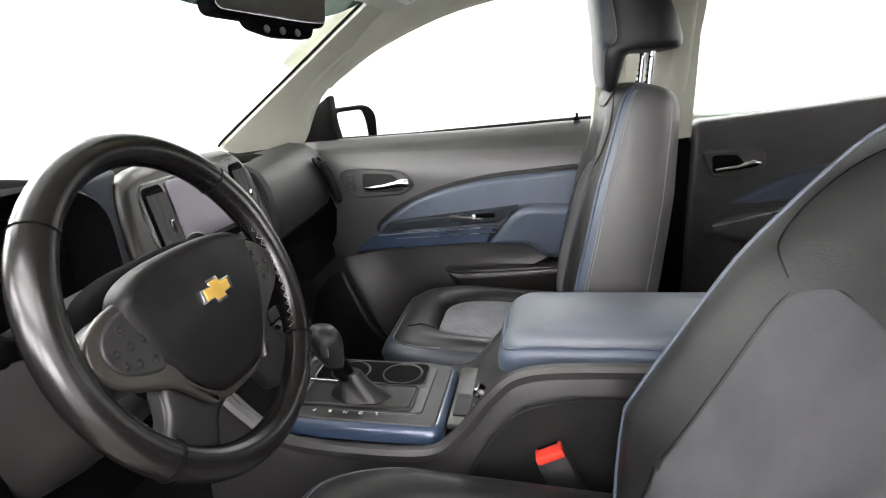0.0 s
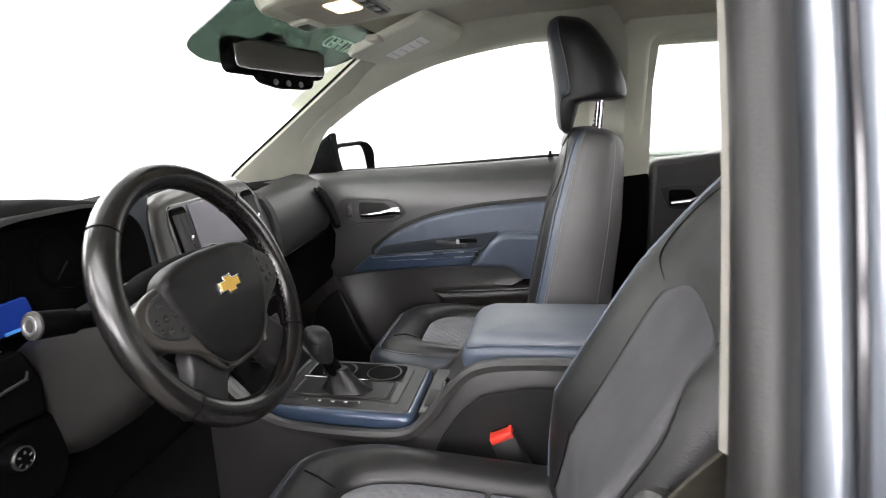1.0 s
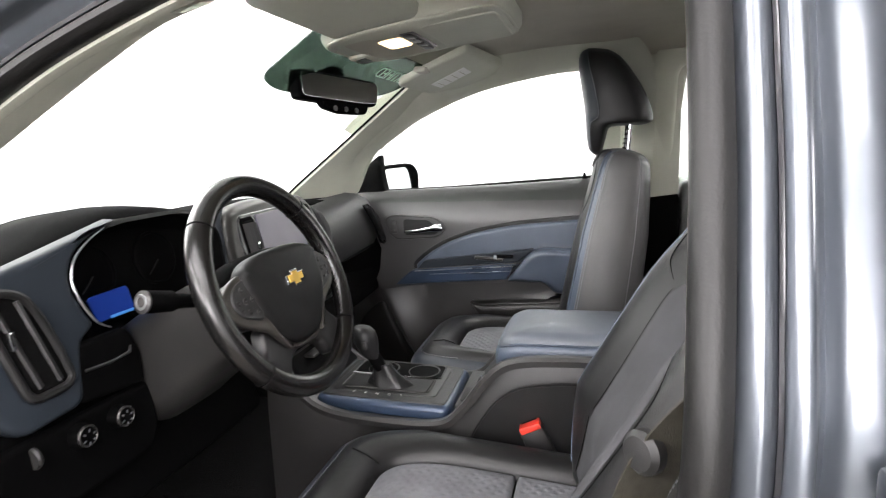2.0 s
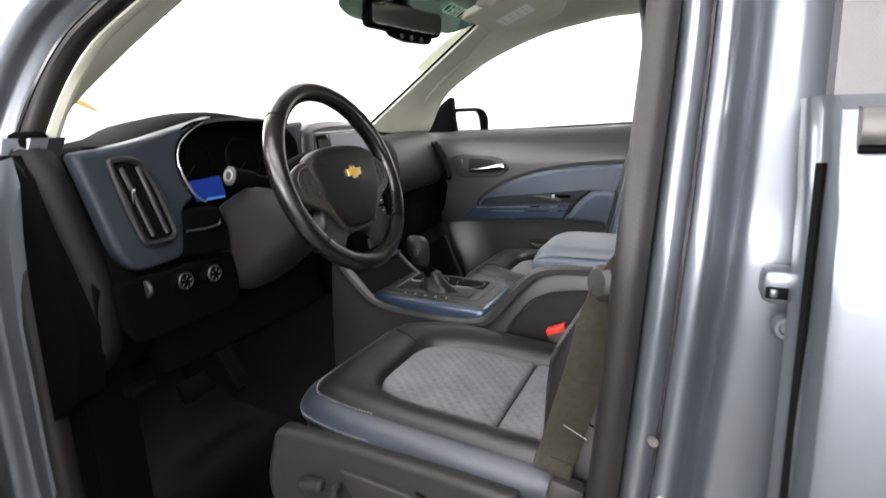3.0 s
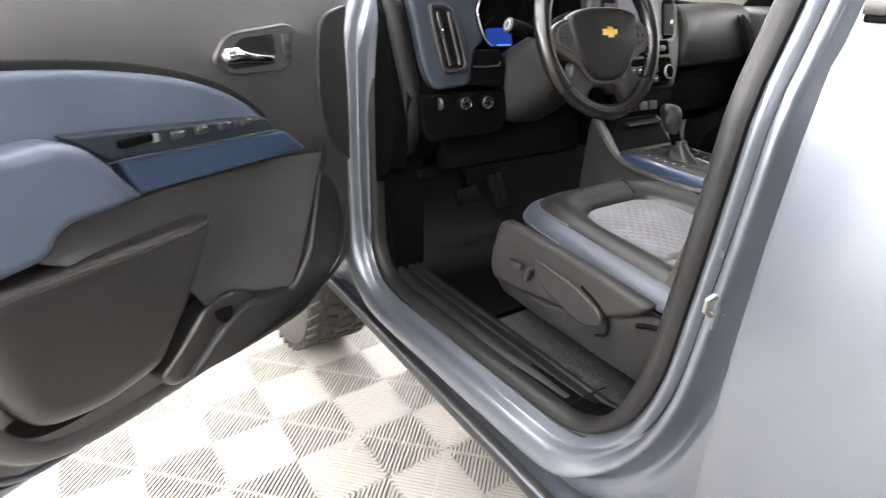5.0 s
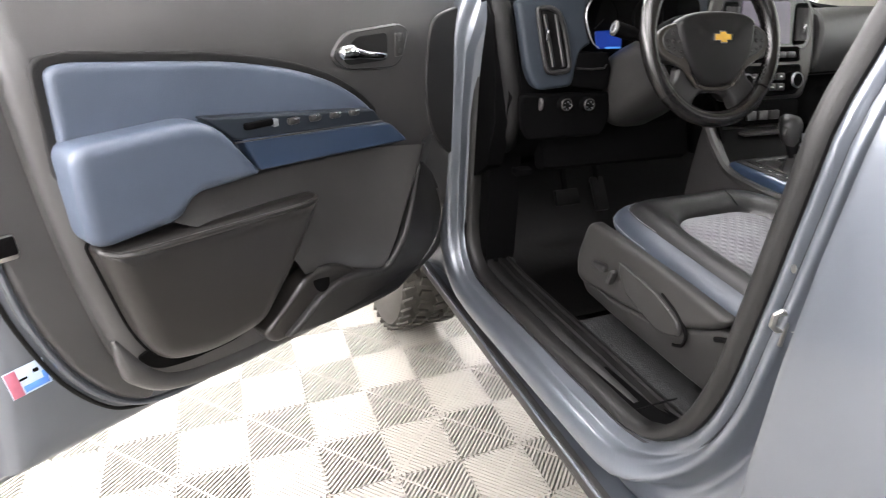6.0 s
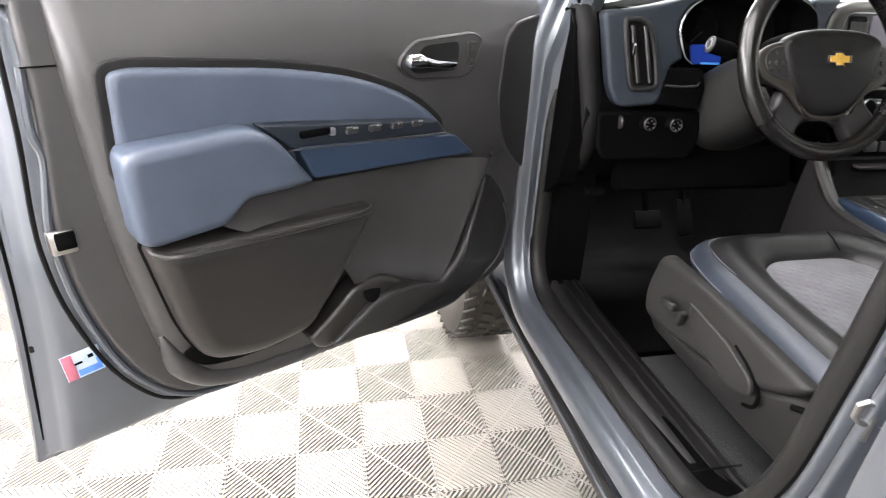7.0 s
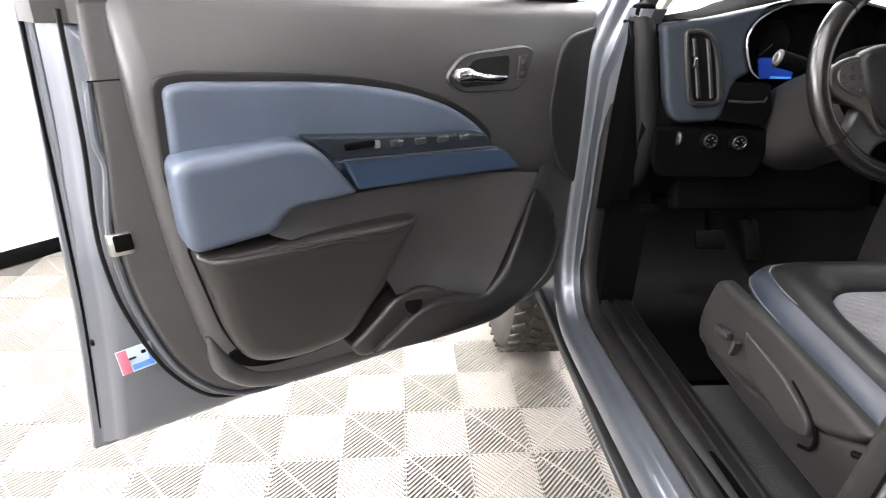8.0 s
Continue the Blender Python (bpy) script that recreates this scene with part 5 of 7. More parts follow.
pad_o = [Vector((p.x * 1.20, p.y * 1.12)) + Vector((0.004, -0.008)) for p in crv([(-0.088, 0.040), (-0.045, 0.058), (0.045, 0.058), (0.088, 0.040), (0.085, 0.0), (0.068, -0.040), (0.035, -0.078), (0.0, -0.084), (-0.035, -0.078), (-0.068, -0.040), (-0.085, 0.0)], 5, True)]
part("hub_back", pillow(inset(pad_o, -0.006), wheel_at, 0.045, 0.02, base=-0.05), PLASTIC, wheel)
pad = part("airbag_cover", pillow(pad_o, lambda u, v, w: wheel_at(u, v, w + 0.10 * min(0.0, v + 0.02) + (0.004 if v > 0.03 else 0.0)), 0.029, 0.014, base=-0.012, crown=0.006), AIRBAG, wheel, "black airbag cover")
part("hub_trim", tube([wheel_at(p.x, p.y, -0.006) for p in crv([(-0.076, -0.052), (-0.040, -0.097), (0.004, -0.104), (0.048, -0.097), (0.084, -0.052)], 5)], 0.0058, 8), WHEEL_TRIM, wheel, "satin taupe lower trim")
# emblem: a plain gold cross shape with a silver edge
em = [(-0.028, -0.0075), (-0.0105, -0.0075), (-0.0085, -0.014), (0.0115, -0.014), (0.0095, -0.0075), (0.026, -0.0075), (0.028, 0.0075), (0.0105, 0.0075), (0.0085, 0.014), (-0.0115, 0.014), (-0.0095, 0.0075), (-0.026, 0.0075)]
emblem = part("emblem", pillow([Vector(p) * 0.98 for p in em], lambda u, v, w: wheel_at(u + 0.006, v + 0.0, w), 0.0025, 0.0008, base=0.0225, n=2), CHROME, wheel, "gold and chrome emblem")
part("emblem_fill", pillow([Vector(p) * 0.78 for p in em], lambda u, v, w: wheel_at(u + 0.006, v + 0.0, w), 0.0012, 0.0006, base=0.0248, n=2), GOLD, emblem)
for sx in (-1, 1):
    so = crv([(sx * 0.060, 0.022), (sx * 0.10, 0.030), (sx * 0.140, 0.022), (sx * 0.166, 0.008), (sx * 0.168, -0.030), (sx * 0.140, -0.040), (sx * 0.10, -0.046), (sx * 0.060, -0.050)], 5, True)
    spoke = part("spoke", pillow(so, wheel_at, 0.024, 0.009, base=-0.024), GLOSS_SOFT, wheel)
    bo_ = crv([(sx * 0.082, 0.030), (sx * 0.112, 0.034), (sx * 0.142, 0.022), (sx * 0.156, 0.000), (sx * 0.146, -0.030), (sx * 0.112, -0.050), (sx * 0.086, -0.064), (sx * 0.058, -0.098), (sx * 0.048, -0.098), (sx * 0.070, -0.064), (sx * 0.078, -0.030)], 4, True)
    part("spoke_trim", pillow(bo_, wheel_at, 0.008, 0.0045, base=-0.001), WHEEL_TRIM, wheel, "satin taupe spoke trim")
    pod = part("switch_pod", pillow(crv([(sx * 0.090, 0.022), (sx * 0.112, 0.026), (sx * 0.134, 0.016), (sx * 0.143, -0.002), (sx * 0.134, -0.022), (sx * 0.108, -0.036), (sx * 0.088, -0.034)], 5, True), wheel_at, 0.0055, 0.003, base=0.0045), PLASTIC_SOFT, wheel)
    for bu, bv, br in ((0.116, -0.004, 0.0055), (0.116, 0.013, 0.0045), (0.116, -0.021, 0.0045), (0.100, -0.004, 0.0045), (0.132, -0.004, 0.0045), (0.098, -0.026, 0.004), (0.130, -0.017, 0.004)):
        knob = part("button", turned([(br, 0), (br, 0.0012), (br * 0.8, 0.0018), (0, 0.0018)], wheel_at(sx * bu, bv, 0.0095), WN, 14), PANEL_MID, pod)
        part("button_mark", rbox(wheel_at(sx * bu, bv, 0.0118), (0.004, 0.0010, 0.0010), 0.0003), PANEL, knob)
    lo_ = crv([(sx * 0.0, -0.084), (sx * 0.058, -0.060), (sx * 0.090, -0.052), (sx * 0.103, -0.080), (sx * 0.122, -0.108), (sx * 0.088, -0.146), (sx * 0.063, -0.146), (sx * 0.046, -0.120), (sx * 0.022, -0.110), (sx * 0.0, -0.108)], 4, True)
    part("lower_spoke", pillow(lo_, lambda u, v, w: wheel_at(u, v, w + 0.12 * min(0.0, 0.10 + v)), 0.022, 0.009, base=-0.026), GLOSS_SOFT, wheel, "glossy dark lower spoke")
part("rim_boss", pillow(crv([(-0.090, -0.150), (-0.045, -0.158), (0.0, -0.160), (0.045, -0.158), (0.090, -0.150), (0.060, -0.172), (0.0, -0.182), (-0.060, -0.172)], 4, True), wheel_at, 0.020, 0.009, base=-0.012), RIM_LEATHER, wheel)

# ---- centre stack ----
stack = thing("center_stack", pose(0.06, 0.9, 1.1), "center stack with touch screen, air vents and climate controls", "center stack")


def stk_at(x, z, w):
    return Vector((x, 0.948 - 0.30 * (1.30 - z) - w, z))


bo = rounded([(-0.128, 1.292), (-0.085, 1.310), (0.0, 1.318), (0.225, 1.310), (0.262, 1.270), (0.274, 1.20), (0.266, 1.11), (0.225, 1.02), (-0.095, 1.02), (-0.142, 1.10), (-0.166, 1.19)], [0.02, 0.03, 0.1, 0.04, 0.03, 0.06, 0.05, 0.02, 0.02, 0.05, 0.06], 6)
part("bezel", pillow(bo, stk_at, 0.030, 0.016), TAUPE, stack, "satin taupe center bezel")
part("black_panel", pillow(rounded([(-0.098, 1.290), (0.218, 1.294), (0.246, 1.21), (0.232, 1.158), (-0.104, 1.152), (-0.116, 1.22)], 0.026, 6), stk_at, 0.005, 0.003, base=0.0275), GLOSS_BLACK, stack)
part("touch_screen", pillow(rounded([(-0.030, 1.284), (0.152, 1.286), (0.156, 1.174), (-0.046, 1.172)], 0.006, 4), stk_at, 0.003, 0.0015, base=0.0325), SCREEN, stack, "dark touch screen")
for sx, x0 in ((-1, -0.071), (1, 0.200)):
    vs = vent(stack, rounded([(x0 - 0.024, 1.282), (x0 + 0.032, 1.284), (x0 + 0.020, 1.172), (x0 - 0.034, 1.168)], 0.012, 4), lambda u, v, w: stk_at(u, v, w + 0.016), 3, 1)
    part("vent_tab", rbox(stk_at(x0, 1.215, 0.044), (0.006, 0.010, 0.024), 0.002), CHROME, vs, "chrome vent tab")
part("control_row", pillow(rounded([(-0.07, 1.165), (0.20, 1.168), (0.205, 1.125), (-0.065, 1.122)], 0.01, 4), stk_at, 0.006, 0.004, base=0.0275), PLASTIC, stack)
for i in range(6):
    part("button", rbox(stk_at(-0.025 + 0.037 * i, 1.145, 0.036), (0.032, 0.008, 0.016), 0.003, pose(0, 0, 0, -16)), PLASTIC_GREY, stack)
part("climate_panel", pillow(rounded([(-0.075, 1.115), (0.215, 1.118), (0.20, 1.035), (-0.065, 1.03)], 0.02, 4), stk_at, 0.006, 0.004, base=0.0275), PLASTIC, stack)
for kx in (-0.030, 0.165):
    kn = part("climate_knob", turned([(0.028, 0), (0.027, 0.008), (0.022, 0.012), (0.021, 0.024), (0.018, 0.027), (0, 0.027)], stk_at(kx, 1.072, 0.032), (0, -1, 0.3), 26), PLASTIC, stack, "black climate knob with silver ring")
    part("knob_ring", turned([(0.022, 0.022), (0.0232, 0.024), (0.021, 0.028), (0.0192, 0.0265)], stk_at(kx, 1.072, 0.032), (0, -1, 0.3), 26), SATIN, kn)
kn = part("volume_knob", turned([(0.020, 0), (0.019, 0.008), (0.016, 0.024), (0, 0.025)], stk_at(-0.008, 1.150, 0.032), (0, -1, 0.3), 24), PLASTIC, stack, "black volume knob")
for r in range(2):
    for i in range(4):
        part("button", rbox(stk_at(0.013 + 0.036 * i, 1.086 - 0.028 * r, 0.036), (0.031, 0.008, 0.020), 0.003, pose(0, 0, 0, -16)), PLASTIC_GREY, stack)
        part("button_mark", rbox(stk_at(0.013 + 0.036 * i, 1.087 - 0.028 * r, 0.0405), (0.010, 0.001, 0.004), 0.0004, pose(0, 0, 0, -16)), WHITE, stack)
part("lower_tray", rbox((0.06, 0.845, 0.985), (0.28, 0.06, 0.07), 0.012, pose(0, 0, 0, -14)), PLASTIC, stack)
for i in range(3):
    part("port_cover", rbox((0.00 + 0.045 * i, 0.808, 0.985), (0.036, 0.008, 0.026), 0.003, pose(0, 0, 0, -14)), PLASTIC_GREY, stack)
part("tray_edge", rbox((0.05, 0.80, 0.935), (0.16, 0.03, 0.008), 0.003), PLASTIC_GREY, stack, "satin tray edge")
for sx in (-1, 1):
    part("side_wing", loft([[Vector((0.05 + sx * (0.145 + d), y, z)) for y, z in ((0.86, 1.03), (0.82, 0.97), (0.78, 0.90), (0.82, 0.86), (0.98, 0.86), (0.98, 1.05))] for d in (0, 0.012)]), PLASTIC, stack)

# passenger side of the dash: roll pad, glove box, vent
rings = []
for x in (0.272, 0.280, 0.31, 0.40, 0.50, 0.60, 0.65, 0.69, 0.72, 0.735):
    d = 0.010 if x in (0.272, 0.735) else 0.0
    c = 0.03 * ((x - 0.27) / 0.4) + 0.45 * max(0.0, x - 0.69)
    rings.append([Vector((x, y + c + d, z)) for y, z in ((0.98, 1.274 - d), (0.925, 1.268 - d), (0.892, 1.250), (0.872, 1.215), (0.862, 1.16), (0.864, 1.11), (0.880, 1.080 + d), (0.98, 1.07))])
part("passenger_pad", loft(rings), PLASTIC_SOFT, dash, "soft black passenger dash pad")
part("pad_seam", tube([(0.262, 0.868, 1.088), (0.45, 0.882, 1.090), (0.68, 0.902, 1.090)], 0.003, 6), VOID, dash)
part("glove_box", rbox((0.475, 0.945, 0.99), (0.42, 0.10, 0.17), 0.025, pose(0, 0, 0, -18, 0, 3)), PLASTIC, dash, "black glove box lid")
pv = rounded([(0.0, 1.238), (0.036, 1.240), (0.052, 1.18), (0.056, 1.088), (0.010, 1.084), (0.004, 1.16)], 0.012, 4)


def pax_vent(u, v, w):
    x = 0.578 + u - 0.80 * (v - 1.238)
    return Vector((x, 0.866 + 0.03 * ((x - 0.27) / 0.4) + 0.45 * max(0.0, v - 1.20) - w, v))


v2 = vent(dash, pv, pax_vent, 2, 0)
part("vent_bezel", tube([pax_vent(p.x, p.y, 0.020) for p in pv], 0.0035, 8, True), GLOSS_BLACK, v2)
# ---- doors ----
def front_door(name, m, sx, label, open_side):
    """A front door in its own frame: u from the hinge to the latch, z up, w towards the cab."""
    d = thing(name, m, label, "car door", "front doors")

    def at(u, v, w):
        return Vector((sx * (w - 0.045 * max(0.0, (0.74 - v) / 0.2) ** 1.5 * max(0.0, min(1.0, w / 0.1))), -u, v))

    def put(nm, bm, mat, parent=d, lab="", **k):
        return part(nm, bm, mat, parent, lab, local=True, **k)

    skin_o = rounded([(0.02, 0.47), (0.98, 0.480), (1.229, 0.490), (1.214, 0.60), (1.192, 0.80), (1.180, 1.0), (1.165, 1.16), (1.158, 1.33), (0.03, 1.30), (-0.01, 1.0), (-0.005, 0.62)], [0.08, 0.2, 0.006, 0.05, 0.2, 0.2, 0.2, 0.02, 0.03, 0.2, 0.1], 5)
    # painted shell: outer skin, and the return face that carries the latch
    put("shell", loft([[at(p.x, p.y, w) for p in inset(skin_o, q)] for q, w in ((0.03, -0.085), (0.010, -0.082), (0.002, -0.07), (0.0, -0.055), (0.003, -0.048), (0.014, -0.046), (0.020, -0.040), (0.024, -0.030), (0.032, -0.024), (0.038, -0.010), (0.046, 0.012), (0.056, 0.022), (0.085, 0.024))]), PAINT, lab="grey metallic door shell", angle=50)
    if open_side:
        ep = rounded([(1.045, 1.32), (1.090, 1.32), (1.096, 1.12), (1.112, 0.988), (1.110, 0.909), (1.098, 0.818), (1.062, 0.694), (1.008, 0.606), (0.95, 0.56), (0.93, 0.62), (1.0, 0.70), (1.035, 0.93)], [0.01, 0.01, 0.1, 0.1, 0.05, 0.1, 0.1, 0.05, 0.02, 0.05, 0.1, 0.1], 5)
        e1 = put("end_panel", pillow(ep, at, 0.036, 0.008, base=0.018), PANEL, lab="charcoal plastic door edge cover")
        put("panel_joint", rbox(at(1.072, 1.205, 0.0545), (0.002, 0.055, 0.0022), 0.0005), VOID, e1)
        put("bright_lip", tube(crv([at(u, v, 0.047) for u, v in ((1.098, 1.205), (1.106, 1.12), (1.100, 1.08), (1.110, 1.02), (1.117, 0.975), (1.116, 0.909), (1.105, 0.818), (1.069, 0.694), (1.015, 0.606), (0.962, 0.562), (0.90, 0.545), (0.78, 0.536))], 4), 0.0062, 8), PAINT, e1, "painted flange lip")
        put("edge_seal", tube(crv([at(u, v, 0.045) for u, v in ((1.112, 1.30), (1.121, 1.12), (1.134, 0.988), (1.134, 0.909), (1.122, 0.818), (1.086, 0.694), (1.030, 0.598), (0.975, 0.560), (0.90, 0.546), (0.7, 0.535), (0.4, 0.522), (0.14, 0.512))], 4), 0.0038, 8, squash=0.8), RUBBER, lab="black rubber door seal")
    panel_o = rounded([(0.03, 1.302), (0.04, 1.0), (0.015, 0.80), (0.06, 0.56), (0.14, 0.512), (0.45, 0.530), (0.70, 0.545), (0.92, 0.580), (1.005, 0.68), (1.045, 0.93), (1.056, 1.16), (1.060, 1.340), (0.70, 1.322)], [0.02, 0.3, 0.1, 0.05, 0.06, 0.2, 0.2, 0.09, 0.12, 0.2, 0.2, 0.02, 0.1], 5)
    base_w = 0.105
    bm = pillow(panel_o, at, base_w - 0.03, 0.03, base=0.03, n=5)
    for v in (1.19, 1.205, 1.22, 1.235, 1.25, 1.265, 1.28, 1.30):
        bmesh.ops.bisect_plane(bm, geom=bm.verts[:] + bm.edges[:] + bm.faces[:], plane_co=(0, 0, v), plane_no=(0, 0, 1))
    for p in bm.verts:
        p.co.x -= sx * 0.055 * max(0.0, (p.co.z - 1.19) / 0.14) ** 1.6 * min(1, abs(p.co.x) / 0.1)
    panel = put("inner_panel", bm, PANEL, lab="charcoal grained plastic door panel", angle=50)
    put("belt_seal", tube([at(u, v, 0.020) for u, v in ((0.03, 1.298), (0.5, 1.312), (1.05, 1.34))], 0.008, 8), RUBBER)
    # window frame of the door
    fr = crv([(1.105, 1.32, 0.0), (1.110, 1.45, 0.045), (1.105, 1.60, 0.095), (1.06, 1.655, 0.112), (0.92, 1.66, 0.115), (0.78, 1.645, 0.11), (0.60, 1.60, 0.095), (0.44, 1.54, 0.075), (0.30, 1.46, 0.05), (0.20, 1.36, 0.02), (0.17, 1.29, 0.0)], 5)
    if open_side:
        put("window_frame", tube([at(*p) for p in fr], 0.026, 10), PAINT, lab="grey window frame")
        put("frame_post", loft([[at(u, v, w + 0.33 * max(0, v - 1.3)) for u, w in ((1.05, 0.0), (1.05, 0.040), (1.056, 0.046), (1.086, 0.046), (1.092, 0.040), (1.10, 0.022), (1.14, 0.012), (1.156, -0.03), (1.15, -0.06), (1.07, -0.05))] for v in (1.28, 1.45, 1.66)]), PANEL, lab="charcoal door frame post")
    else:
        put("window_seal", tube([at(p.x * 0.98, p.y + 0.050, p.z + 0.050) for p in fr], 0.0045, 8), RUBBER, lab="black window seal")
    sail = rounded([(0.05, 1.28), (0.262, 1.285), (0.246, 1.36), (0.240, 1.445), (0.165, 1.39)], [0.02, 0.01, 0.02, 0.01, 0.05], 4)
    put("sail_panel", pillow(sail, at, 0.05, 0.012, base=0.0), PLASTIC, lab="black mirror sail panel")
    # blue upper insert
    up = rounded([(1.015, 1.200), (0.985, 1.205), (0.744, 1.186), (0.60, 1.158), (0.50, 1.122), (0.43, 1.080), (0.385, 1.040), (0.400, 1.000), (0.78, 1.030), (1.022, 1.050)], [0.03, 0.04, 0.2, 0.1, 0.1, 0.06, 0.01, 0.02, 0.1, 0.02], 6)
    put("insert_groove", pillow(inset(up, -0.014), at, 0.006, 0.004, base=base_w - 0.004), PANEL_DARK, panel)
    put("upper_insert", pillow(up, at, 0.018, 0.012, base=base_w - 0.004), LEATHER_BLUE, lab="slate blue padded door insert")
    # armrest
    arm = rounded([(1.032, 1.105), (0.82, 1.112), (0.725, 0.995), (0.80, 0.992), (0.858, 0.992), (0.885, 0.954), (1.028, 0.944)], [0.03, 0.05, 0.012, 0.05, 0.04, 0.05, 0.035], 6)
    put("armrest", pillow(arm, lambda u, v, w: at(u, v, w + 0.012 * (v - 1.0) / 0.1 * min(1, w / 0.10)), 0.068, 0.020, base=base_w - 0.01, n=6), LEATHER_BLUE, lab="slate blue leather door armrest")
    # trim strip and switch panel
    st = rounded([(0.755, 1.062), (0.725, 0.998), (0.50, 0.985), (0.312, 0.972), (0.375, 1.026), (0.55, 1.044)], [0.01, 0.008, 0.1, 0.01, 0.02, 0.1], 5)
    put("trim_strip", pillow(st, at, 0.048, 0.006, base=base_w - 0.005), BLUE_GLOSS, lab="gloss blue trim strip")
    sw = rounded([(0.822, 1.108), (0.765, 1.060), (0.57, 1.045), (0.400, 1.032), (0.425, 1.062), (0.62, 1.085)], [0.01, 0.01, 0.1, 0.006, 0.01, 0.1], 5)
    swp = put("switch_panel", pillow(sw, at, 0.046, 0.005, base=base_w - 0.005), BLUE_PLASTIC, lab="dark slate blue switch panel")
    put("panel_lip", tube([at(0.775, 1.060, 0.152), at(0.57, 1.0465, 0.152), at(0.405, 1.034, 0.150)], 0.0018, 6), PLASTIC_GREY, swp)
    put("grip", rbox(at(0.72, 1.082, 0.150), (0.012, 0.060, 0.012), 0.004), PLASTIC, swp)
    put("grip_end", rbox(at(0.688, 1.080, 0.152), (0.010, 0.012, 0.014), 0.003), SATIN, swp, "silver switch tip")
    if not open_side:
        for dv, r in ((-0.006, 0.0022), (-0.022, 0.0016)):
            put("bright_line", tube([at(0.760, 1.054 + dv, 0.148), at(0.57, 1.042 + dv, 0.148), at(0.390, 1.029 + dv * 0.8, 0.146)], r, 6), SATIN, swp, "thin bright trim line")
        put("window_switch", rbox(at(0.665, 1.074, 0.149), (0.010, 0.100, 0.014), 0.004, pose(0, 0, 0, 4)), TAUPE, swp, "satin grey window switch")
        put("lock_pin", turned([(0.010, 0), (0.006, 0.006), (0.004, 0.014), (0.005, 0.020), (0, 0.021)], at(0.985, 1.336, 0.040), (0, 0, 1), 12), PLASTIC)
    for k in range(4 if open_side else 0):
        s1 = put("window_switch", rbox(at(0.645 - 0.052 * k, 1.0755 - 0.003 * k, 0.150), (0.010, 0.026, 0.013), 0.004), PLASTIC_GREY, swp)
        put("switch_lip", rbox(at(0.640 - 0.052 * k, 1.0795 - 0.003 * k, 0.155), (0.003, 0.012, 0.003), 0.001), SATIN, s1)
    # pocket
    po = rounded([(1.018, 0.945), (0.588, 0.915), (0.655, 0.80), (0.745, 0.675), (0.86, 0.665), (0.955, 0.70), (0.985, 0.77)], [0.015, 0.012, 0.03, 0.03, 0.08, 0.09, 0.08], 6)
    # Flat black pads paint the pocket's shadow here and the dark gap below it.
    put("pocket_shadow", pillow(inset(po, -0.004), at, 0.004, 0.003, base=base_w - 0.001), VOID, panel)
    put("map_pocket", pillow(po, lambda u, v, w: at(u, v, base_w + (w - base_w) * (0.72 + 0.28 * max(0, min(1, (v - 0.66) / 0.27)))), 0.062, 0.034, base=base_w - 0.002, n=8), POCKET, lab="charcoal plastic map pocket")
    put("pocket_lip", tube([at(1.010, 0.938, 0.142), at(0.995, 0.934, 0.160), at(0.97, 0.932, 0.166), at(0.80, 0.922, 0.166), at(0.64, 0.912, 0.162), at(0.605, 0.910, 0.150), at(0.592, 0.908, 0.130)], 0.0055, 8), POCKET)
    put("pocket_gap_shade", pillow(rounded([(0.99, 0.72), (0.960, 0.668), (0.90, 0.648), (0.785, 0.640), (0.745, 0.665), (0.75, 0.72)], [0.02, 0.04, 0.05, 0.02, 0.02, 0.02], 5), at, 0.004, 0.003, base=base_w - 0.001), VOID, panel)
    put("lower_rail", tube(crv([at(u, v, base_w - 0.010) for u, v in ((1.012, 0.76), (1.006, 0.735), (0.998, 0.705), (0.978, 0.665), (0.93, 0.622), (0.84, 0.592), (0.70, 0.575), (0.52, 0.560), (0.36, 0.548))], 5), [0.004 + 0.018 * min(1, i / 12, (40 - i) / 4) for i in range(41)], 12, up=(sx, 0, 0)), PANEL, panel)
    # recess behind the pocket and the smooth scoop ahead of it
    left = crv([(0.900, 0.990), (0.90, 0.955), (0.80, 0.90), (0.69, 0.82), (0.652, 0.758)], 5)
    right = crv([(0.262, 0.958), (0.280, 0.905), (0.315, 0.83), (0.352, 0.755), (0.398, 0.664)], 5)
    rings = []
    for i, (a, b) in enumerate(zip(left, right)):
        f = i / (len(left) - 1)
        foot = 0.014 * f ** 1.5
        ring = [at(*a.lerp(b, s), base_w + 0.008 + foot + 0.028 * max(0.0, 1 - s / 0.42) ** 1.6 + (0.047 - 0.022 * f) * max(0.0, 1 - (0.97 - s) * (a - b).length / 0.17) ** 2.2) for s in (0, 0.1, 0.2, 0.3, 0.4, 0.5, 0.6, 0.66, 0.70, 0.74, 0.78, 0.82, 0.86, 0.89, 0.92, 0.945, 0.97)]
        ring += [at(*a.lerp(b, 0.985), base_w + 0.055 - 0.020 * f + foot), at(*a.lerp(b, 1.0), base_w + 0.053 - 0.022 * f + foot * 0.8), at(*a.lerp(b, 1.03), base_w + 0.030), at(*a.lerp(b, 1.09), base_w + 0.010), at(*a.lerp(b, 1.16), base_w - 0.002)]
        rings.append(ring)
    put("scoop", loft(rings, ring_closed=False), SCOOP, lab="smooth dark grey door scoop", angle=60)
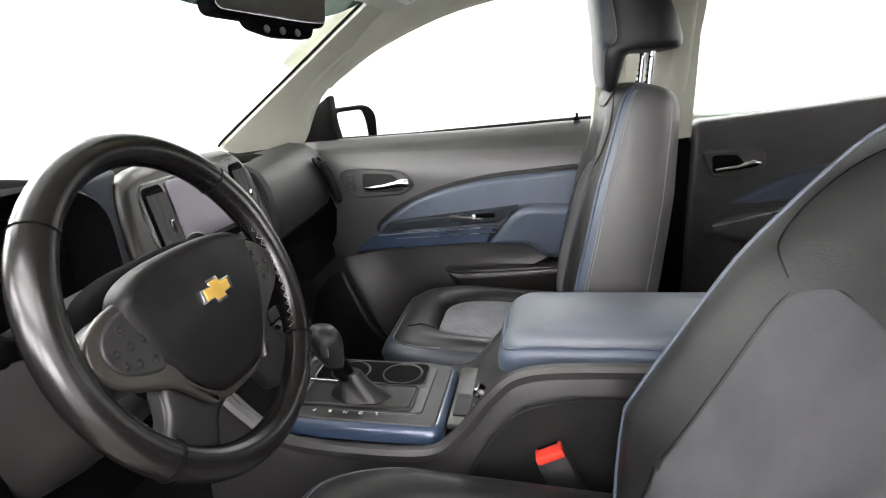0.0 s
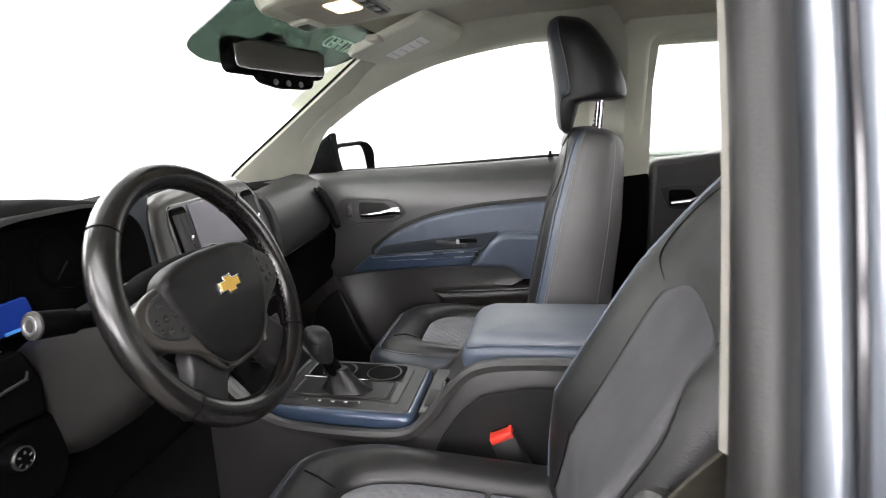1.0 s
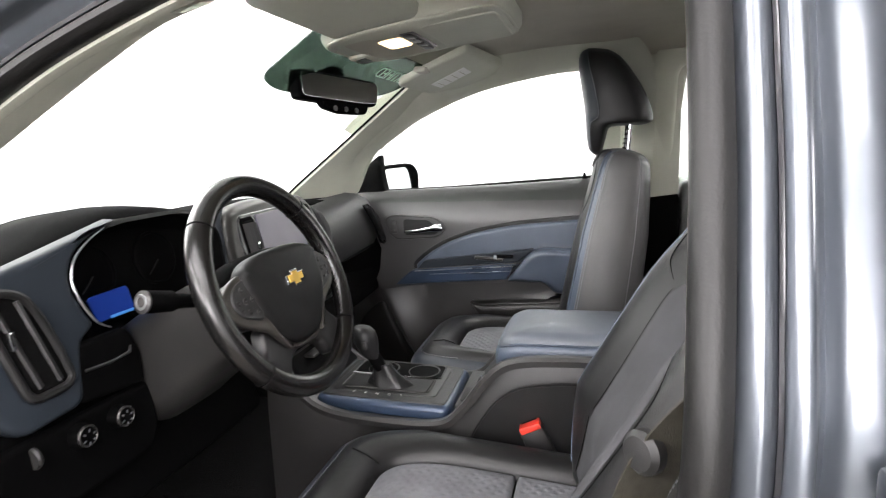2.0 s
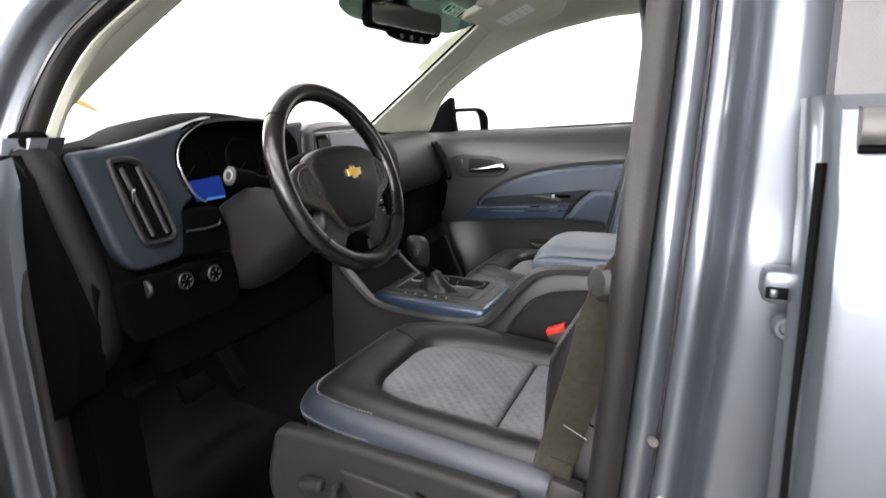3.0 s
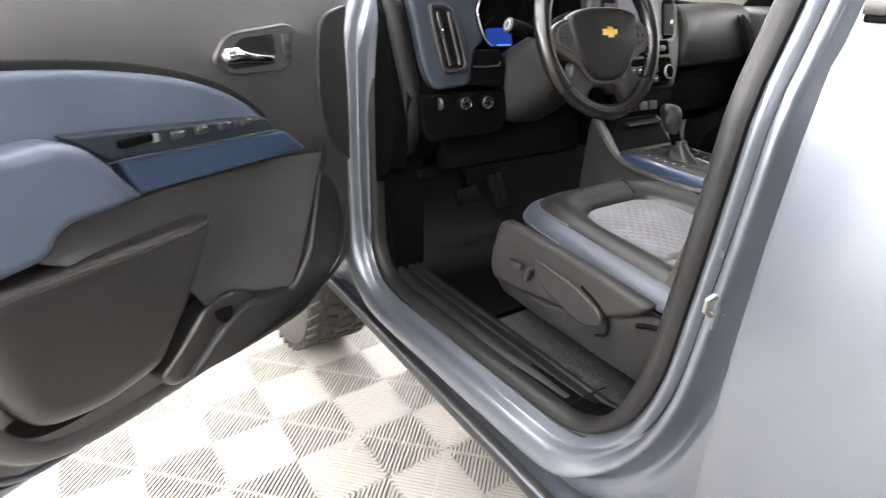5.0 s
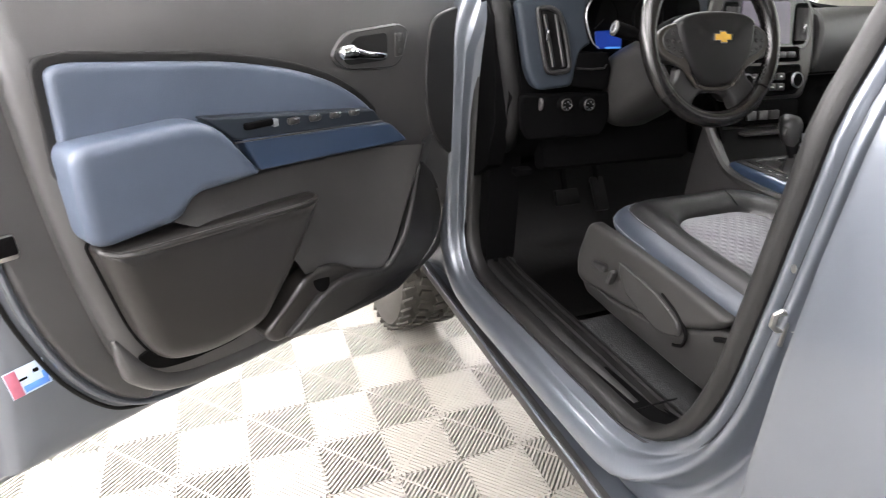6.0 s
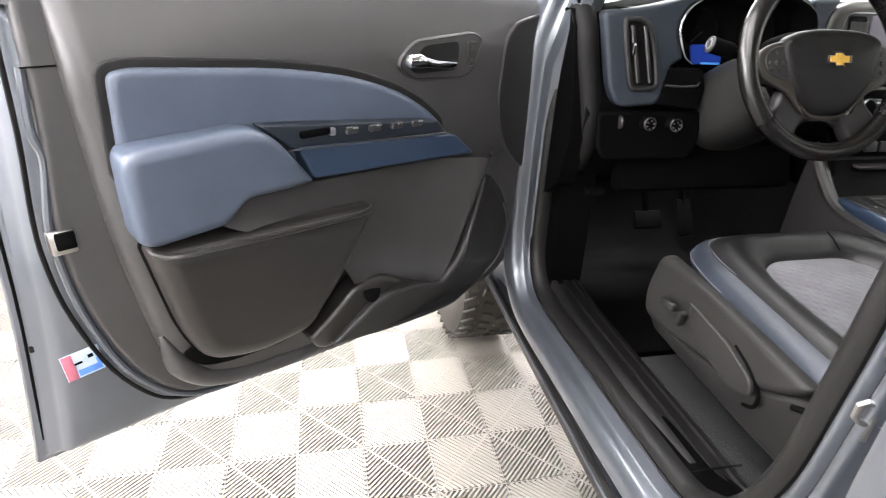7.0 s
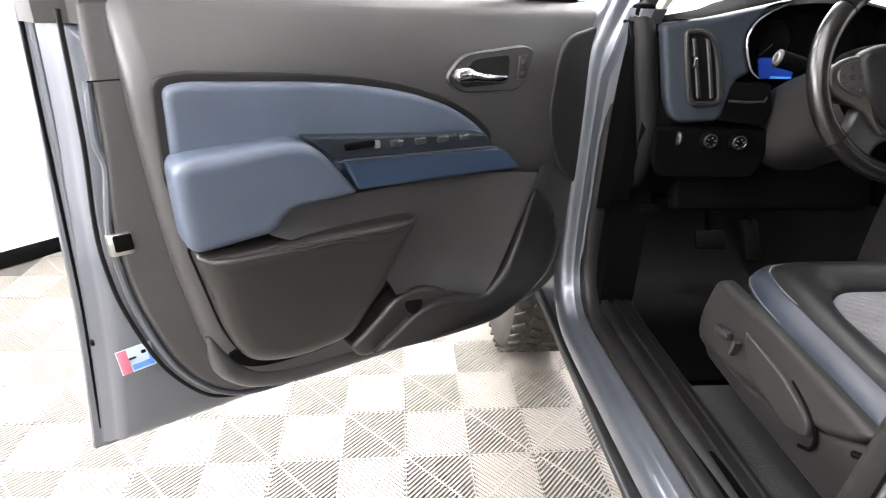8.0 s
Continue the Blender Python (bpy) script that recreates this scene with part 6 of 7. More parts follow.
    # bottle holder, and the dark panel that carries it on to the speaker
    bh = rounded([(0.748, 0.650), (0.694, 0.694), (0.652, 0.738), (0.610, 0.750), (0.560, 0.740), (0.500, 0.708), (0.45, 0.66), (0.60, 0.60), (0.72, 0.60)], [0.01, 0.05, 0.02, 0.03, 0.05, 0.03, 0.02, 0.02, 0.03], 5)
    hold = put("bottle_holder", pillow(bh, at, 0.046, 0.012, base=base_w - 0.004, n=5), POCKET, panel, "bottle holder recess")
    # Black disc on the surface stands for the unlit inside of the holder.
    put("bottle_well", turned([(0.024, 0.0), (0.020, 0.001), (0.0, 0.0015)], at(0.602, 0.718, base_w + 0.0430), (sx * 1, 0.1, 0.35), 24), VOID, hold)

    def swell(u, v, w):
        return at(u, v, base_w - 0.004 + (w - base_w + 0.004) * max(0.22, min(1.0, 0.22 + (u - 0.16) / 0.22)))

    lowp = rounded([(0.700, 0.615), (0.650, 0.655), (0.605, 0.692), (0.560, 0.704), (0.505, 0.700), (0.400, 0.668), (0.350, 0.725), (0.300, 0.820), (0.262, 0.905), (0.235, 0.90), (0.16, 0.84), (0.118, 0.74), (0.120, 0.63), (0.190, 0.560), (0.40, 0.562), (0.56, 0.585)],
                   [0.008, 0.1, 0.03, 0.04, 0.06, 0.02, 0.1, 0.2, 0.012, 0.03, 0.08, 0.1, 0.06, 0.05, 0.2, 0.2], 4)
    put("speaker_grille", pillow(lowp, swell, 0.064, 0.012, base=base_w - 0.004, n=5), GRILLE, lab="dark lower panel with the speaker grille")
    put("grille_edge", tube(crv([at(0.150, 0.80, 0.113), at(0.122, 0.72, 0.113), at(0.132, 0.62, 0.113), at(0.195, 0.565, 0.113), at(0.30, 0.560, 0.118)], 4), 0.004, 6), PLASTIC_GREY, panel)
    # front upper wedge of the panel, in darker plastic to paint its curved-away shade
    wd = rounded([(0.05, 1.26), (0.19, 1.235), (0.205, 1.05), (0.16, 0.94), (0.06, 0.86), (0.045, 1.05)], [0.03, 0.06, 0.1, 0.1, 0.05, 0.1], 5)
    put("front_wedge_shade", pillow(wd, at, 0.008, 0.007, base=base_w - 0.004), GRILLE, panel)
    # handle
    be = rounded([(0.512, 1.172), (0.470, 1.216), (0.300, 1.226), (0.268, 1.212), (0.290, 1.150), (0.320, 1.132), (0.470, 1.140)], [0.02, 0.03, 0.03, 0.02, 0.03, 0.02, 0.03], 5)
    hb = put("handle_bezel", pillow(be, at, 0.010, 0.006, base=base_w - 0.003), PANEL, lab="door handle surround")
    put("handle_groove", tube([at(p.x, p.y, base_w + 0.0065) for p in inset(be, 0.004)], 0.0013, 5, True), PANEL_DARK, hb)
    # A dark raised pad paints the shade of the handle recess.
    put("handle_bowl", pillow(rounded([(0.480, 1.168), (0.440, 1.206), (0.345, 1.210), (0.345, 1.152), (0.465, 1.152)], 0.014, 4), at, 0.002, 0.001, base=base_w + 0.007), PANEL_DARK, hb)
    put("handle_lever", loft([[at(u, v0 + r * 1.0 * math.sin(f), base_w + q + r * 0.7 * math.cos(f)) for f in (2 * math.pi * i / 14 for i in range(14))]
                              for u, v0, q, r in ((0.497, 1.178, 0.016, 0.006), (0.492, 1.179, 0.020, 0.013), (0.470, 1.180, 0.024, 0.015), (0.450, 1.176, 0.022, 0.011), (0.42, 1.170, 0.020, 0.0085), (0.375, 1.164, 0.016, 0.008), (0.352, 1.163, 0.010, 0.006))]), CHROME, hb, "chrome inner door handle")
    put("lock_switch", rbox(at(0.308, 1.182, base_w + 0.008), (0.008, 0.026, 0.050), 0.005), PLASTIC_GREY, hb)
    for dz in (-0.012, 0.012):
        put("lock_mark", rbox(at(0.308, 1.182 + dz, base_w + 0.0125), (0.001, 0.010, 0.008), 0.0004), PANEL, hb)
    if open_side:
        lt = put("door_latch", rbox(at(1.106, 0.952, 0.048), (0.022, 0.038, 0.040), 0.006), STEEL, lab="zinc door latch with open claw")
        # Black block in place of the dark hole inside the latch.
        put("latch_hollow", rbox(at(1.103, 0.955, 0.0545), (0.012, 0.029, 0.030), 0.004), VOID, lt)
        put("latch_screw", turned([(0.006, 0), (0.005, 0.003), (0, 0.003)], at(1.098, 0.918, 0.042), (sx, -0.3, 0), 12), STEEL, lt)
        tilt = Matrix.Translation(at(1.123, 0.716, 0.0255)) @ pose(0, 0, 0, 4)
        stt = put("sticker", rbox((0, 0, 0), (0.0012, 0.058, 0.052), 0.0005, bm=None), STICKER_WHITE, lab="small red, white and blue service sticker")
        stt.matrix_basis = tilt
        for y0, z0, sy, sz, mt in ((-0.02, 0.0, 0.016, 0.050, STICKER_RED), (0.008, -0.016, 0.036, 0.012, STICKER_BLUE), (0.024, -0.004, 0.008, 0.014, STICKER_BLUE), (0.014, 0.010, 0.008, 0.007, VOID), (-0.006, 0.004, 0.012, 0.004, VOID)):
            q = put("sticker_bar", rbox((0.0013, y0, z0), (0.0012, sy, sz), 0.0004), mt, stt)
        put("hem_seam", tube(crv([at(u, v, -0.0475) for u, v in ((1.150, 1.31), (1.160, 1.15), (1.168, 1.0), (1.180, 0.80), (1.198, 0.62), (1.206, 0.54))], 4), 0.0035, 6), VOID)
        put("hem_roll", tube(crv([at(u, v, -0.040) for u, v in ((1.138, 1.31), (1.147, 1.15), (1.155, 1.0), (1.166, 0.80), (1.184, 0.62), (1.186, 0.555), (1.165, 0.526), (1.08, 0.516), (0.95, 0.505))], 4), 0.006, 8), PAINT)
        put("pressed_edge", tube(crv([at(u, v, -0.020) for u, v in ((1.148, 0.80), (1.160, 0.68), (1.155, 0.60), (1.125, 0.568), (1.05, 0.560), (0.985, 0.548))], 4), 0.006, 8), PAINT)
        put("bump_stop", rbox(at(1.175, 0.735, -0.040), (0.010, 0.02, 0.012), 0.004), RUBBER)
    return d


front_door("front_door", pose(-0.84, 1.14, 0, 0, 0, -58), 1, "open front door with charcoal panel and slate blue padding", True)
passenger_door = front_door("front_door", pose(0.85, 1.15, -0.04), -1, "closed passenger door with charcoal panel and slate blue padding", False)

# rear door on the passenger side, seen past the seat
prd = thing("rear_door", pose(0.80, -0.6, 0.5), "closed rear door with dark panel and slate blue armrest", "car door")


def rp(u, v, w):
    return Vector((0.78 - w, u, v))


part("inner_panel", pillow(rounded([(-0.13, 1.285), (-0.12, 0.60), (-1.0, 0.60), (-1.05, 1.36), (-0.6, 1.33)], 0.03, 5), rp, 0.06, 0.02), PANEL, prd)
hb = part("handle_bezel", pillow(rounded([(-0.155, 1.208), (-0.315, 1.205), (-0.325, 1.165), (-0.29, 1.135), (-0.19, 1.13)], 0.02, 5), rp, 0.008, 0.005, base=0.058), PANEL, prd)
# Black pad: shade of this handle's recess, put on as colour.
part("handle_bowl", pillow(rounded([(-0.185, 1.195), (-0.25, 1.195), (-0.28, 1.155), (-0.19, 1.145)], 0.012, 4), rp, 0.002, 0.001, base=0.065), VOID, hb)
part("handle_lever", tube([rp(-0.195, 1.155, 0.07), rp(-0.25, 1.162, 0.078), rp(-0.285, 1.172, 0.08), rp(-0.302, 1.172, 0.072)], [0.006, 0.008, 0.013, 0.008], 10), CHROME, hb, "chrome inner door handle")
part("upper_insert", pillow(rounded([(-0.235, 1.062), (-0.30, 1.10), (-0.40, 1.15), (-0.55, 1.18), (-0.9, 1.20), (-0.95, 1.08), (-0.5, 1.07)], [0.01, 0.05, 0.05, 0.1, 0.05, 0.05, 0.1], 5), rp, 0.02, 0.014, base=0.055), LEATHER_BLUE, prd, "slate blue padded insert")
part("armrest", pillow(rounded([(-0.165, 0.985), (-0.24, 1.045), (-0.9, 1.06), (-0.9, 0.96), (-0.3, 0.95)], 0.03, 5), rp, 0.06, 0.02, base=0.05), PANEL, prd)
part("trim_line", tube([rp(-0.19, 1.01, 0.105), rp(-0.35, 1.048, 0.11), rp(-0.8, 1.05, 0.11)], 0.004, 6), SATIN, prd)

# ---- passenger side pillars and rails ----
part("roof_rail_trim", frame_sweep([(0.03, 0.79), (-0.025, 0.785), (-0.033, 0.76), (-0.025, 0.70), (0.010, 0.65), (0.06, 0.62)], [k for k in UPPER if APERTURE[k].x < 0.8 or APERTURE[k].y > 1.44], side=1), CREAM, body, "cream roof rail trim")


def post(name, pts, mat, label=""):
    return part(name, pts, mat, body, label)


# windshield pillars, each from door edge to glass edge
for sx in (-1, 1):
    edge = crv([(0.585, 1.165, 1.275), (0.577, 1.137, 1.30), (0.515, 0.90, 1.452), (0.450, 0.660, 1.607), (0.43, 0.60, 1.64)] if sx == 1 else
               [(0.625, 1.165, 1.285), (0.625, 1.127, 1.312), (0.600, 0.90, 1.455), (0.540, 0.670, 1.604), (0.50, 0.60, 1.64)], 4)
    dr = crv([(0.785, 1.04, 1.225), (0.770, 0.985, 1.262), (0.745, 0.905, 1.39), (0.70, 0.745, 1.510), (0.66, 0.62, 1.585)], 4)
    if sx == -1:
        dr = crv([(0.785, 1.04, 1.225), (0.765, 1.0, 1.262), (0.732, 0.945, 1.39), (0.690, 0.785, 1.510), (0.65, 0.65, 1.585)], 4)
    rings = []
    for a, b in zip(edge, dr):
        ring = []
        for f, lift in ((0.0, 0.012), (0.02, -0.002), (0.2, -0.010), (0.45, -0.014), (0.7, -0.008), (0.9, 0.0), (1.0, 0.012)):
            p = a.lerp(b, f)
            ring.append(Vector((sx * p.x, p.y, p.z + lift)))
        rings.append(ring)
    post("windshield_pillar_trim", loft(rings, ring_closed=False), CREAM, "cream windshield pillar trim")
    if sx == 1:
        rings = []
        for j in range(13):
            fs = j / 12
            i = (0.44 + 0.26 * fs) * (len(edge) - 1)
            p0 = edge[int(i)].lerp(edge[min(int(i) + 1, len(edge) - 1)], i % 1)
            p1 = dr[int(i)].lerp(dr[min(int(i) + 1, len(dr) - 1)], i % 1)
            ring = []
            for q in range(9):
                gs = q / 8
                p = p0.lerp(p1, 0.49 + (gs - 0.5) * 0.26 * math.sin(math.pi * fs) ** 0.5)
                swell = min(1.0, 3 * math.sin(math.pi * gs)) * min(1.0, 3 * math.sin(math.pi * fs))
                ring.append(Vector((p.x, p.y, p.z - 0.0125 - 0.005 * swell)))
            rings.append(ring)
        part("pillar_cover", loft(rings, ring_closed=False), CREAM, body, "cream airbag cover on the pillar trim")
    post("glass_edge", tube([Vector((sx * p.x, p.y + 0.004, p.z + 0.006)) for p in edge], 0.0035, 6), VOID)

# B-pillar on the passenger side
bm = loft([[Vector((x, y, z)) for y, z in ((0.135, 1.22), (0.125, 1.42), (0.12, 1.60), (0.13, 1.66), (-0.13, 1.66), (-0.115, 1.5), (-0.12, 1.25))] for x in (0.69, 0.70, 0.76)])
bm.verts.ensure_lookup_table()
for v in bm.verts:
    v.co.x -= tumble(v.co.z) * 0.6
part("center_pillar_trim", bm, CREAM, body, "cream center pillar trim")
part("center_pillar_foot", rbox((0.745, 0.0, 0.9), (0.09, 0.26, 0.70), 0.02), PLASTIC, body, "black lower pillar trim")
belt2 = thing("passenger_belt", pose(0.66, 0.05, 1.3), "dark seat belt on the passenger side pillar", "seat belt")
part("webbing", strip([(0.655, 0.03, 1.50), (0.67, 0.03, 1.30), (0.70, 0.02, 0.9)], [(-0.001, -0.023), (0.001, -0.023), (0.001, 0.023), (-0.001, 0.023)], (0, 1, 0)), WEBBING, belt2)

# ---- glazing ----
ws = loft([[Vector((x * (0.66 - 0.11 * f), 1.17 - 0.53 * f + 0.15 * (1 - f) * (1 - x * x) + 0.02 * (1 - x * x), 1.281 + 0.334 * f + 0.01)) for f in (-0.1, 0.25, 0.5, 0.75, 1.02)] for x in (-1, -0.75, -0.5, -0.25, 0, 0.25, 0.5, 0.75, 1)], ring_closed=False)
wsob = single("windshield", ws, GLASS, "clear windshield glass with a green shade band", "windshield", kind="structure")
wsob.visible_shadow = False
bm = loft([[Vector((0.775 - tumble(z) * 0.9, y, z)) for z in (1.20, 1.40, 1.62)] for y in (0.12, 0.95)], ring_closed=False)
pw = part("window_pane", bm, GLASS, passenger_door, "clear window glass")
pw.visible_shadow = False
bm = loft([[Vector((0.775 - tumble(z) * 0.9, y, z)) for z in (1.24, 1.40, 1.62)] for y in (-0.12, -1.05)], ring_closed=False)
pw2 = part("window_pane", bm, GLASS, prd, "clear window glass")
pw2.visible_shadow = False
def window_surround(lo, hi, bottom, top, r, wide):
    """A cream frame round the rear side window, its opening from lo to hi."""
    inner_o = rounded([(hi, top), (hi, 1.32), (hi, 1.29), (hi, bottom), (lo, bottom), (lo, 1.29), (lo, 1.32), (lo, top)], [r, 0.002, 0.002, r, r, 0.002, 0.002, r], 6)
    rings = []
    for d, x in ((-wide, 0.705), (-wide * 0.5, 0.698), (-0.012, 0.694), (-0.003, 0.697), (0.0, 0.704), (0.0, 0.74)):
        rings.append([Vector((x - 0.26 * max(0.0, p.y - 1.22) + 0.09 * min(1.0, max(0.0, (1.31 - p.y) / 0.03)), p.x, p.y)) for p in inset(inner_o, d)])
    return loft(rings, cap0=False, cap1=False)


part("rear_window_surround", window_surround(-0.98, -0.100, 1.100, 1.630, 0.045, 0.075), CREAM, body, "cream rear window surround", angle=50)
# rear end of the passenger roof rail
part("rear_rail_trim", tube([(0.66, 0.10, 1.655), (0.655, -0.4, 1.655), (0.655, -0.95, 1.62), (0.68, -1.1, 1.45), (0.74, -1.18, 1.30)], 0.05, 10), CREAM, body)

# ---- overhead: mirror, shade band, console, visors ----
band = thing("shade_band", pose(0.1, 0.72, 1.58), "dark green windshield shade banner with mirrored lettering", "banner")


def on_ws(x, f, lift=0.0):
    """A point of the shade band's plane: x across, f ahead."""
    return Vector((x, f + lift * 0.5, 1.625 - 0.6306 * (f - 0.647) + lift * 0.85))


bo = rounded([(-0.226, 0.60), (0.46, 0.60), (0.452, 0.665), (0.38, 0.722), (0.0, 0.760), (-0.15, 0.758), (-0.229, 0.735)], [0.01, 0.01, 0.04, 0.08, 0.2, 0.06, 0.03], 5)
bp = part("film", loft([[on_ws(p.x, p.y, 0.0) for p in bo], [on_ws(p.x, p.y, -0.003) for p in bo]]), GREEN_BAND, band, "dark green translucent film")
bp.visible_shadow = False
tm = Matrix.Translation(on_ws(0.285, 0.655, -0.008)) @ Matrix(((1, 0, 0, 0), (0, -0.846, 0.533, 0), (0, 0.533, 0.846, 0), (0, 0, 0, 1)))
words("banner_lettering", "CERTIFIED", 0.052, tm, BAND_TEXT, band, "pale green lettering reading CERTIFIED, seen from behind", flip=True)

mirror = thing("rearview_mirror", pose(0.06, 0.74, 1.58), "black rearview mirror on the windshield", "mirror")
MM = Matrix.Translation((-0.015, 0.673, 1.559)) @ pose(0, 0, 0, -0.5, 4, -26)


def mir(u, v, w):
    return MM @ Vector((u, -w, v))


mo = rounded([(-0.112, 0.031), (0.112, 0.028), (0.110, -0.029), (0.055, -0.033), (-0.108, -0.031)], [0.015, 0.018, 0.015, 0.05, 0.015], 5)
part("housing", pillow(mo, mir, 0.036, 0.012, base=-0.03), PLASTIC, mirror)
part("glass", pillow(inset(mo, 0.006), mir, 0.0012, 0.001, base=0.006), MIRROR_DIM, mirror, "dimmed mirror glass")
part("chin", pillow(rounded([(-0.06, -0.022), (0.08, -0.022), (0.075, -0.05), (0.0, -0.054), (-0.05, -0.045)], 0.012, 4), mir, 0.02, 0.008, base=-0.012), PLASTIC, mirror, "black button strip")
for i in range(3):
    part("button", turned([(0.006, 0), (0.005, 0.002), (0, 0.002)], mir(-0.02 + 0.03 * i, -0.044, 0.008), MM.to_3x3() @ Vector((0, -1, 0)), 12), PLASTIC_GREY, mirror)
part("stem", tube([mir(0.0, 0.01, -0.02), mir(0.0, 0.03, -0.05), Vector((0.02, 0.73, 1.60))], 0.012, 10), PLASTIC, mirror)
part("sensor_box", rbox((0.025, 0.725, 1.586), (0.07, 0.08, 0.024), 0.010, pose(0, 0, 0, -32)), PLASTIC, mirror)

over = thing("overhead_console", pose(-0.02, 0.45, 1.66), "beige overhead console with a lit map lamp", "overhead console")


def ov(u, v, w):
    u, v = u - 0.01, v + 0.035
    return Vector((u, v, liner_z(u, v) + 0.004 - w))


oo = rounded([(-0.19, 0.600), (0.030, 0.600), (0.085, 0.545), (0.095, 0.40), (0.085, 0.24), (-0.21, 0.24), (-0.22, 0.50)], [0.06, 0.05, 0.04, 0.1, 0.05, 0.05, 0.06], 5)
part("housing", pillow(oo, ov, 0.040, 0.020), CREAM, over)
part("edge_lip", tube([ov(p.x, p.y, 0.036) for p in inset(oo, 0.010)], 0.0035, 6, True), CREAM, over)
part("lamp_recess", pillow(rounded([(-0.165, 0.555), (0.0, 0.555), (0.050, 0.515), (0.055, 0.425), (-0.165, 0.425)], 0.02, 4), ov, 0.003, 0.002, base=0.0385), LINER, over)
part("lamp_lens", pillow(rounded([(-0.13, 0.50), (-0.045, 0.50), (-0.040, 0.450), (-0.13, 0.450)], 0.012, 4), ov, 0.008, 0.006, base=0.036), LAMP_GLOW, over, "lit warm map lamp")
bp2 = part("button_plate", pillow(rounded([(-0.150, 0.446), (0.020, 0.446), (0.020, 0.418), (-0.150, 0.418)], 0.004, 3), ov, 0.004, 0.002, base=0.040), PANEL, over, "grey lamp switch strip")
for i in range(4):
    part("button", rbox(ov(-0.130 + 0.042 * i, 0.432, 0.0455), (0.030, 0.018, 0.005), 0.002), PLASTIC_GREY, bp2)
mic = part("microphone", pillow(rounded([(-0.065, 0.590), (0.012, 0.590), (0.020, 0.548), (-0.065, 0.548)], 0.010, 4), ov, 0.012, 0.006, base=0.034), CREAM, over)
part("microphone_grille", pillow(rounded([(-0.045, 0.580), (0.000, 0.580), (0.002, 0.558), (-0.045, 0.558)], 0.003, 3), ov, 0.002, 0.001, base=0.0455), PANEL, mic)
part("glasses_bin", pillow(rounded([(-0.17, 0.405), (0.070, 0.405), (0.065, 0.26), (-0.17, 0.26)], 0.02, 5), ov, 0.005, 0.004, base=0.038), CREAM, over)

for sx in (1, -1):
    visor = thing("sun_visor", pose(sx * 0.42, 0.5, 1.64), "folded beige sun visor with a pale warning label" if sx == 1 else "folded beige sun visor against the headliner", "sun visor", "sun visors")

    def vz(u, v, w, sx=sx):
        u, v = u if sx == 1 else u + 0.06, v - 0.005
        return Vector((sx * u, v + 0.25 * w, liner_z(u, v) - 0.012 - w - (0.28 if sx == 1 else 0.0) * max(0.0, v - 0.40)))

    vo2 = rounded([(0.135, 0.595), (0.150, 0.425), (0.50, 0.395), (0.545, 0.42), (0.53, 0.52), (0.43, 0.590)], [0.02, 0.02, 0.03, 0.03, 0.05, 0.04], 5)
    part("flap", pillow(vo2, vz, 0.020, 0.010, crown=0.002), CREAM, visor)
    part("pivot", turned([(0.018, 0), (0.016, 0.014), (0.010, 0.02), (0, 0.02)], vz(0.565, 0.43, -0.004), (0, 0, -1), 16), PLASTIC if sx == 1 else CREAM, visor)
    part("clip", rbox(vz(0.138, 0.53, 0.012), (0.05, 0.03, 0.014), 0.006), LINER, visor)
    if sx == 1:
        part("warning_label", pillow(rounded([(0.285, 0.548), (0.385, 0.548), (0.385, 0.458), (0.285, 0.458)], 0.003, 3), vz, 0.001, 0.0005, base=0.0225), WHITE, visor, "pale warning label")
        for i in range(4):
            part("label_bar", rbox(vz(0.335, 0.474 + 0.02 * i, 0.0242), (0.075, 0.003, 0.0006), 0.0002), LINER, visor)

# ---- passenger door mirror ----
pm = thing("door_mirror", pose(0.98, 0.86, 1.3), "black passenger door mirror with bright glass", "mirror")


def pmir(u, v, w):
    return Vector((0.977 + 1.18 * u, 0.899 - 0.50 * u - w, 1.270 + 1.15 * v))


mo2 = rounded([(-0.085, 0.075), (0.06, 0.080), (0.090, 0.05), (0.088, -0.075), (0.05, -0.085), (-0.07, -0.070)], 0.03, 5)
part("housing", pillow(mo2, pmir, 0.06, 0.02, base=-0.06), GLOSS_BLACK, pm)
mi2 = rounded([(-0.074, 0.066), (0.038, 0.069), (0.052, 0.040), (0.070, -0.070), (0.048, -0.078), (-0.056, -0.062)], 0.022, 5)
part("bezel", loft([[pmir(p.x, p.y, w) for p in o] for o, w in ((mo2, -0.03), (inset(mo2, -0.002), -0.01), (mo2, 0.006), (inset(mo2, 0.004), 0.010), (mi2, 0.008), (mi2, 0.0))], cap0=False, cap1=False), PLASTIC, pm, "black mirror surround")
part("glass", pillow(inset(mo2, 0.006), pmir, 0.001, 0.0005, base=0.001), MIRROR, pm, "bright mirror glass")
part("arm", tube([(0.80, 0.95, 1.22), (0.88, 0.945, 1.225), (0.94, 0.94, 1.24)], 0.022, 10), PLASTIC, pm)
# driver's door mirror, beyond the open door
dm = thing("door_mirror", pose(-1.05, 1.1, 1.3), "black driver door mirror beyond the open door", "mirror")
dm.matrix_basis = pose(-0.84, 1.14, 0, 0, 0, -58)
bm = pillow(rounded([(0.13, 1.37), (0.33, 1.38), (0.35, 1.50), (0.31, 1.55), (0.13, 1.52)], 0.035, 5), lambda u, v, w: Vector((-0.16 - w, -u, v)), 0.12, 0.05)
part("housing", bm, GLOSS_BLACK, dm, local=True)
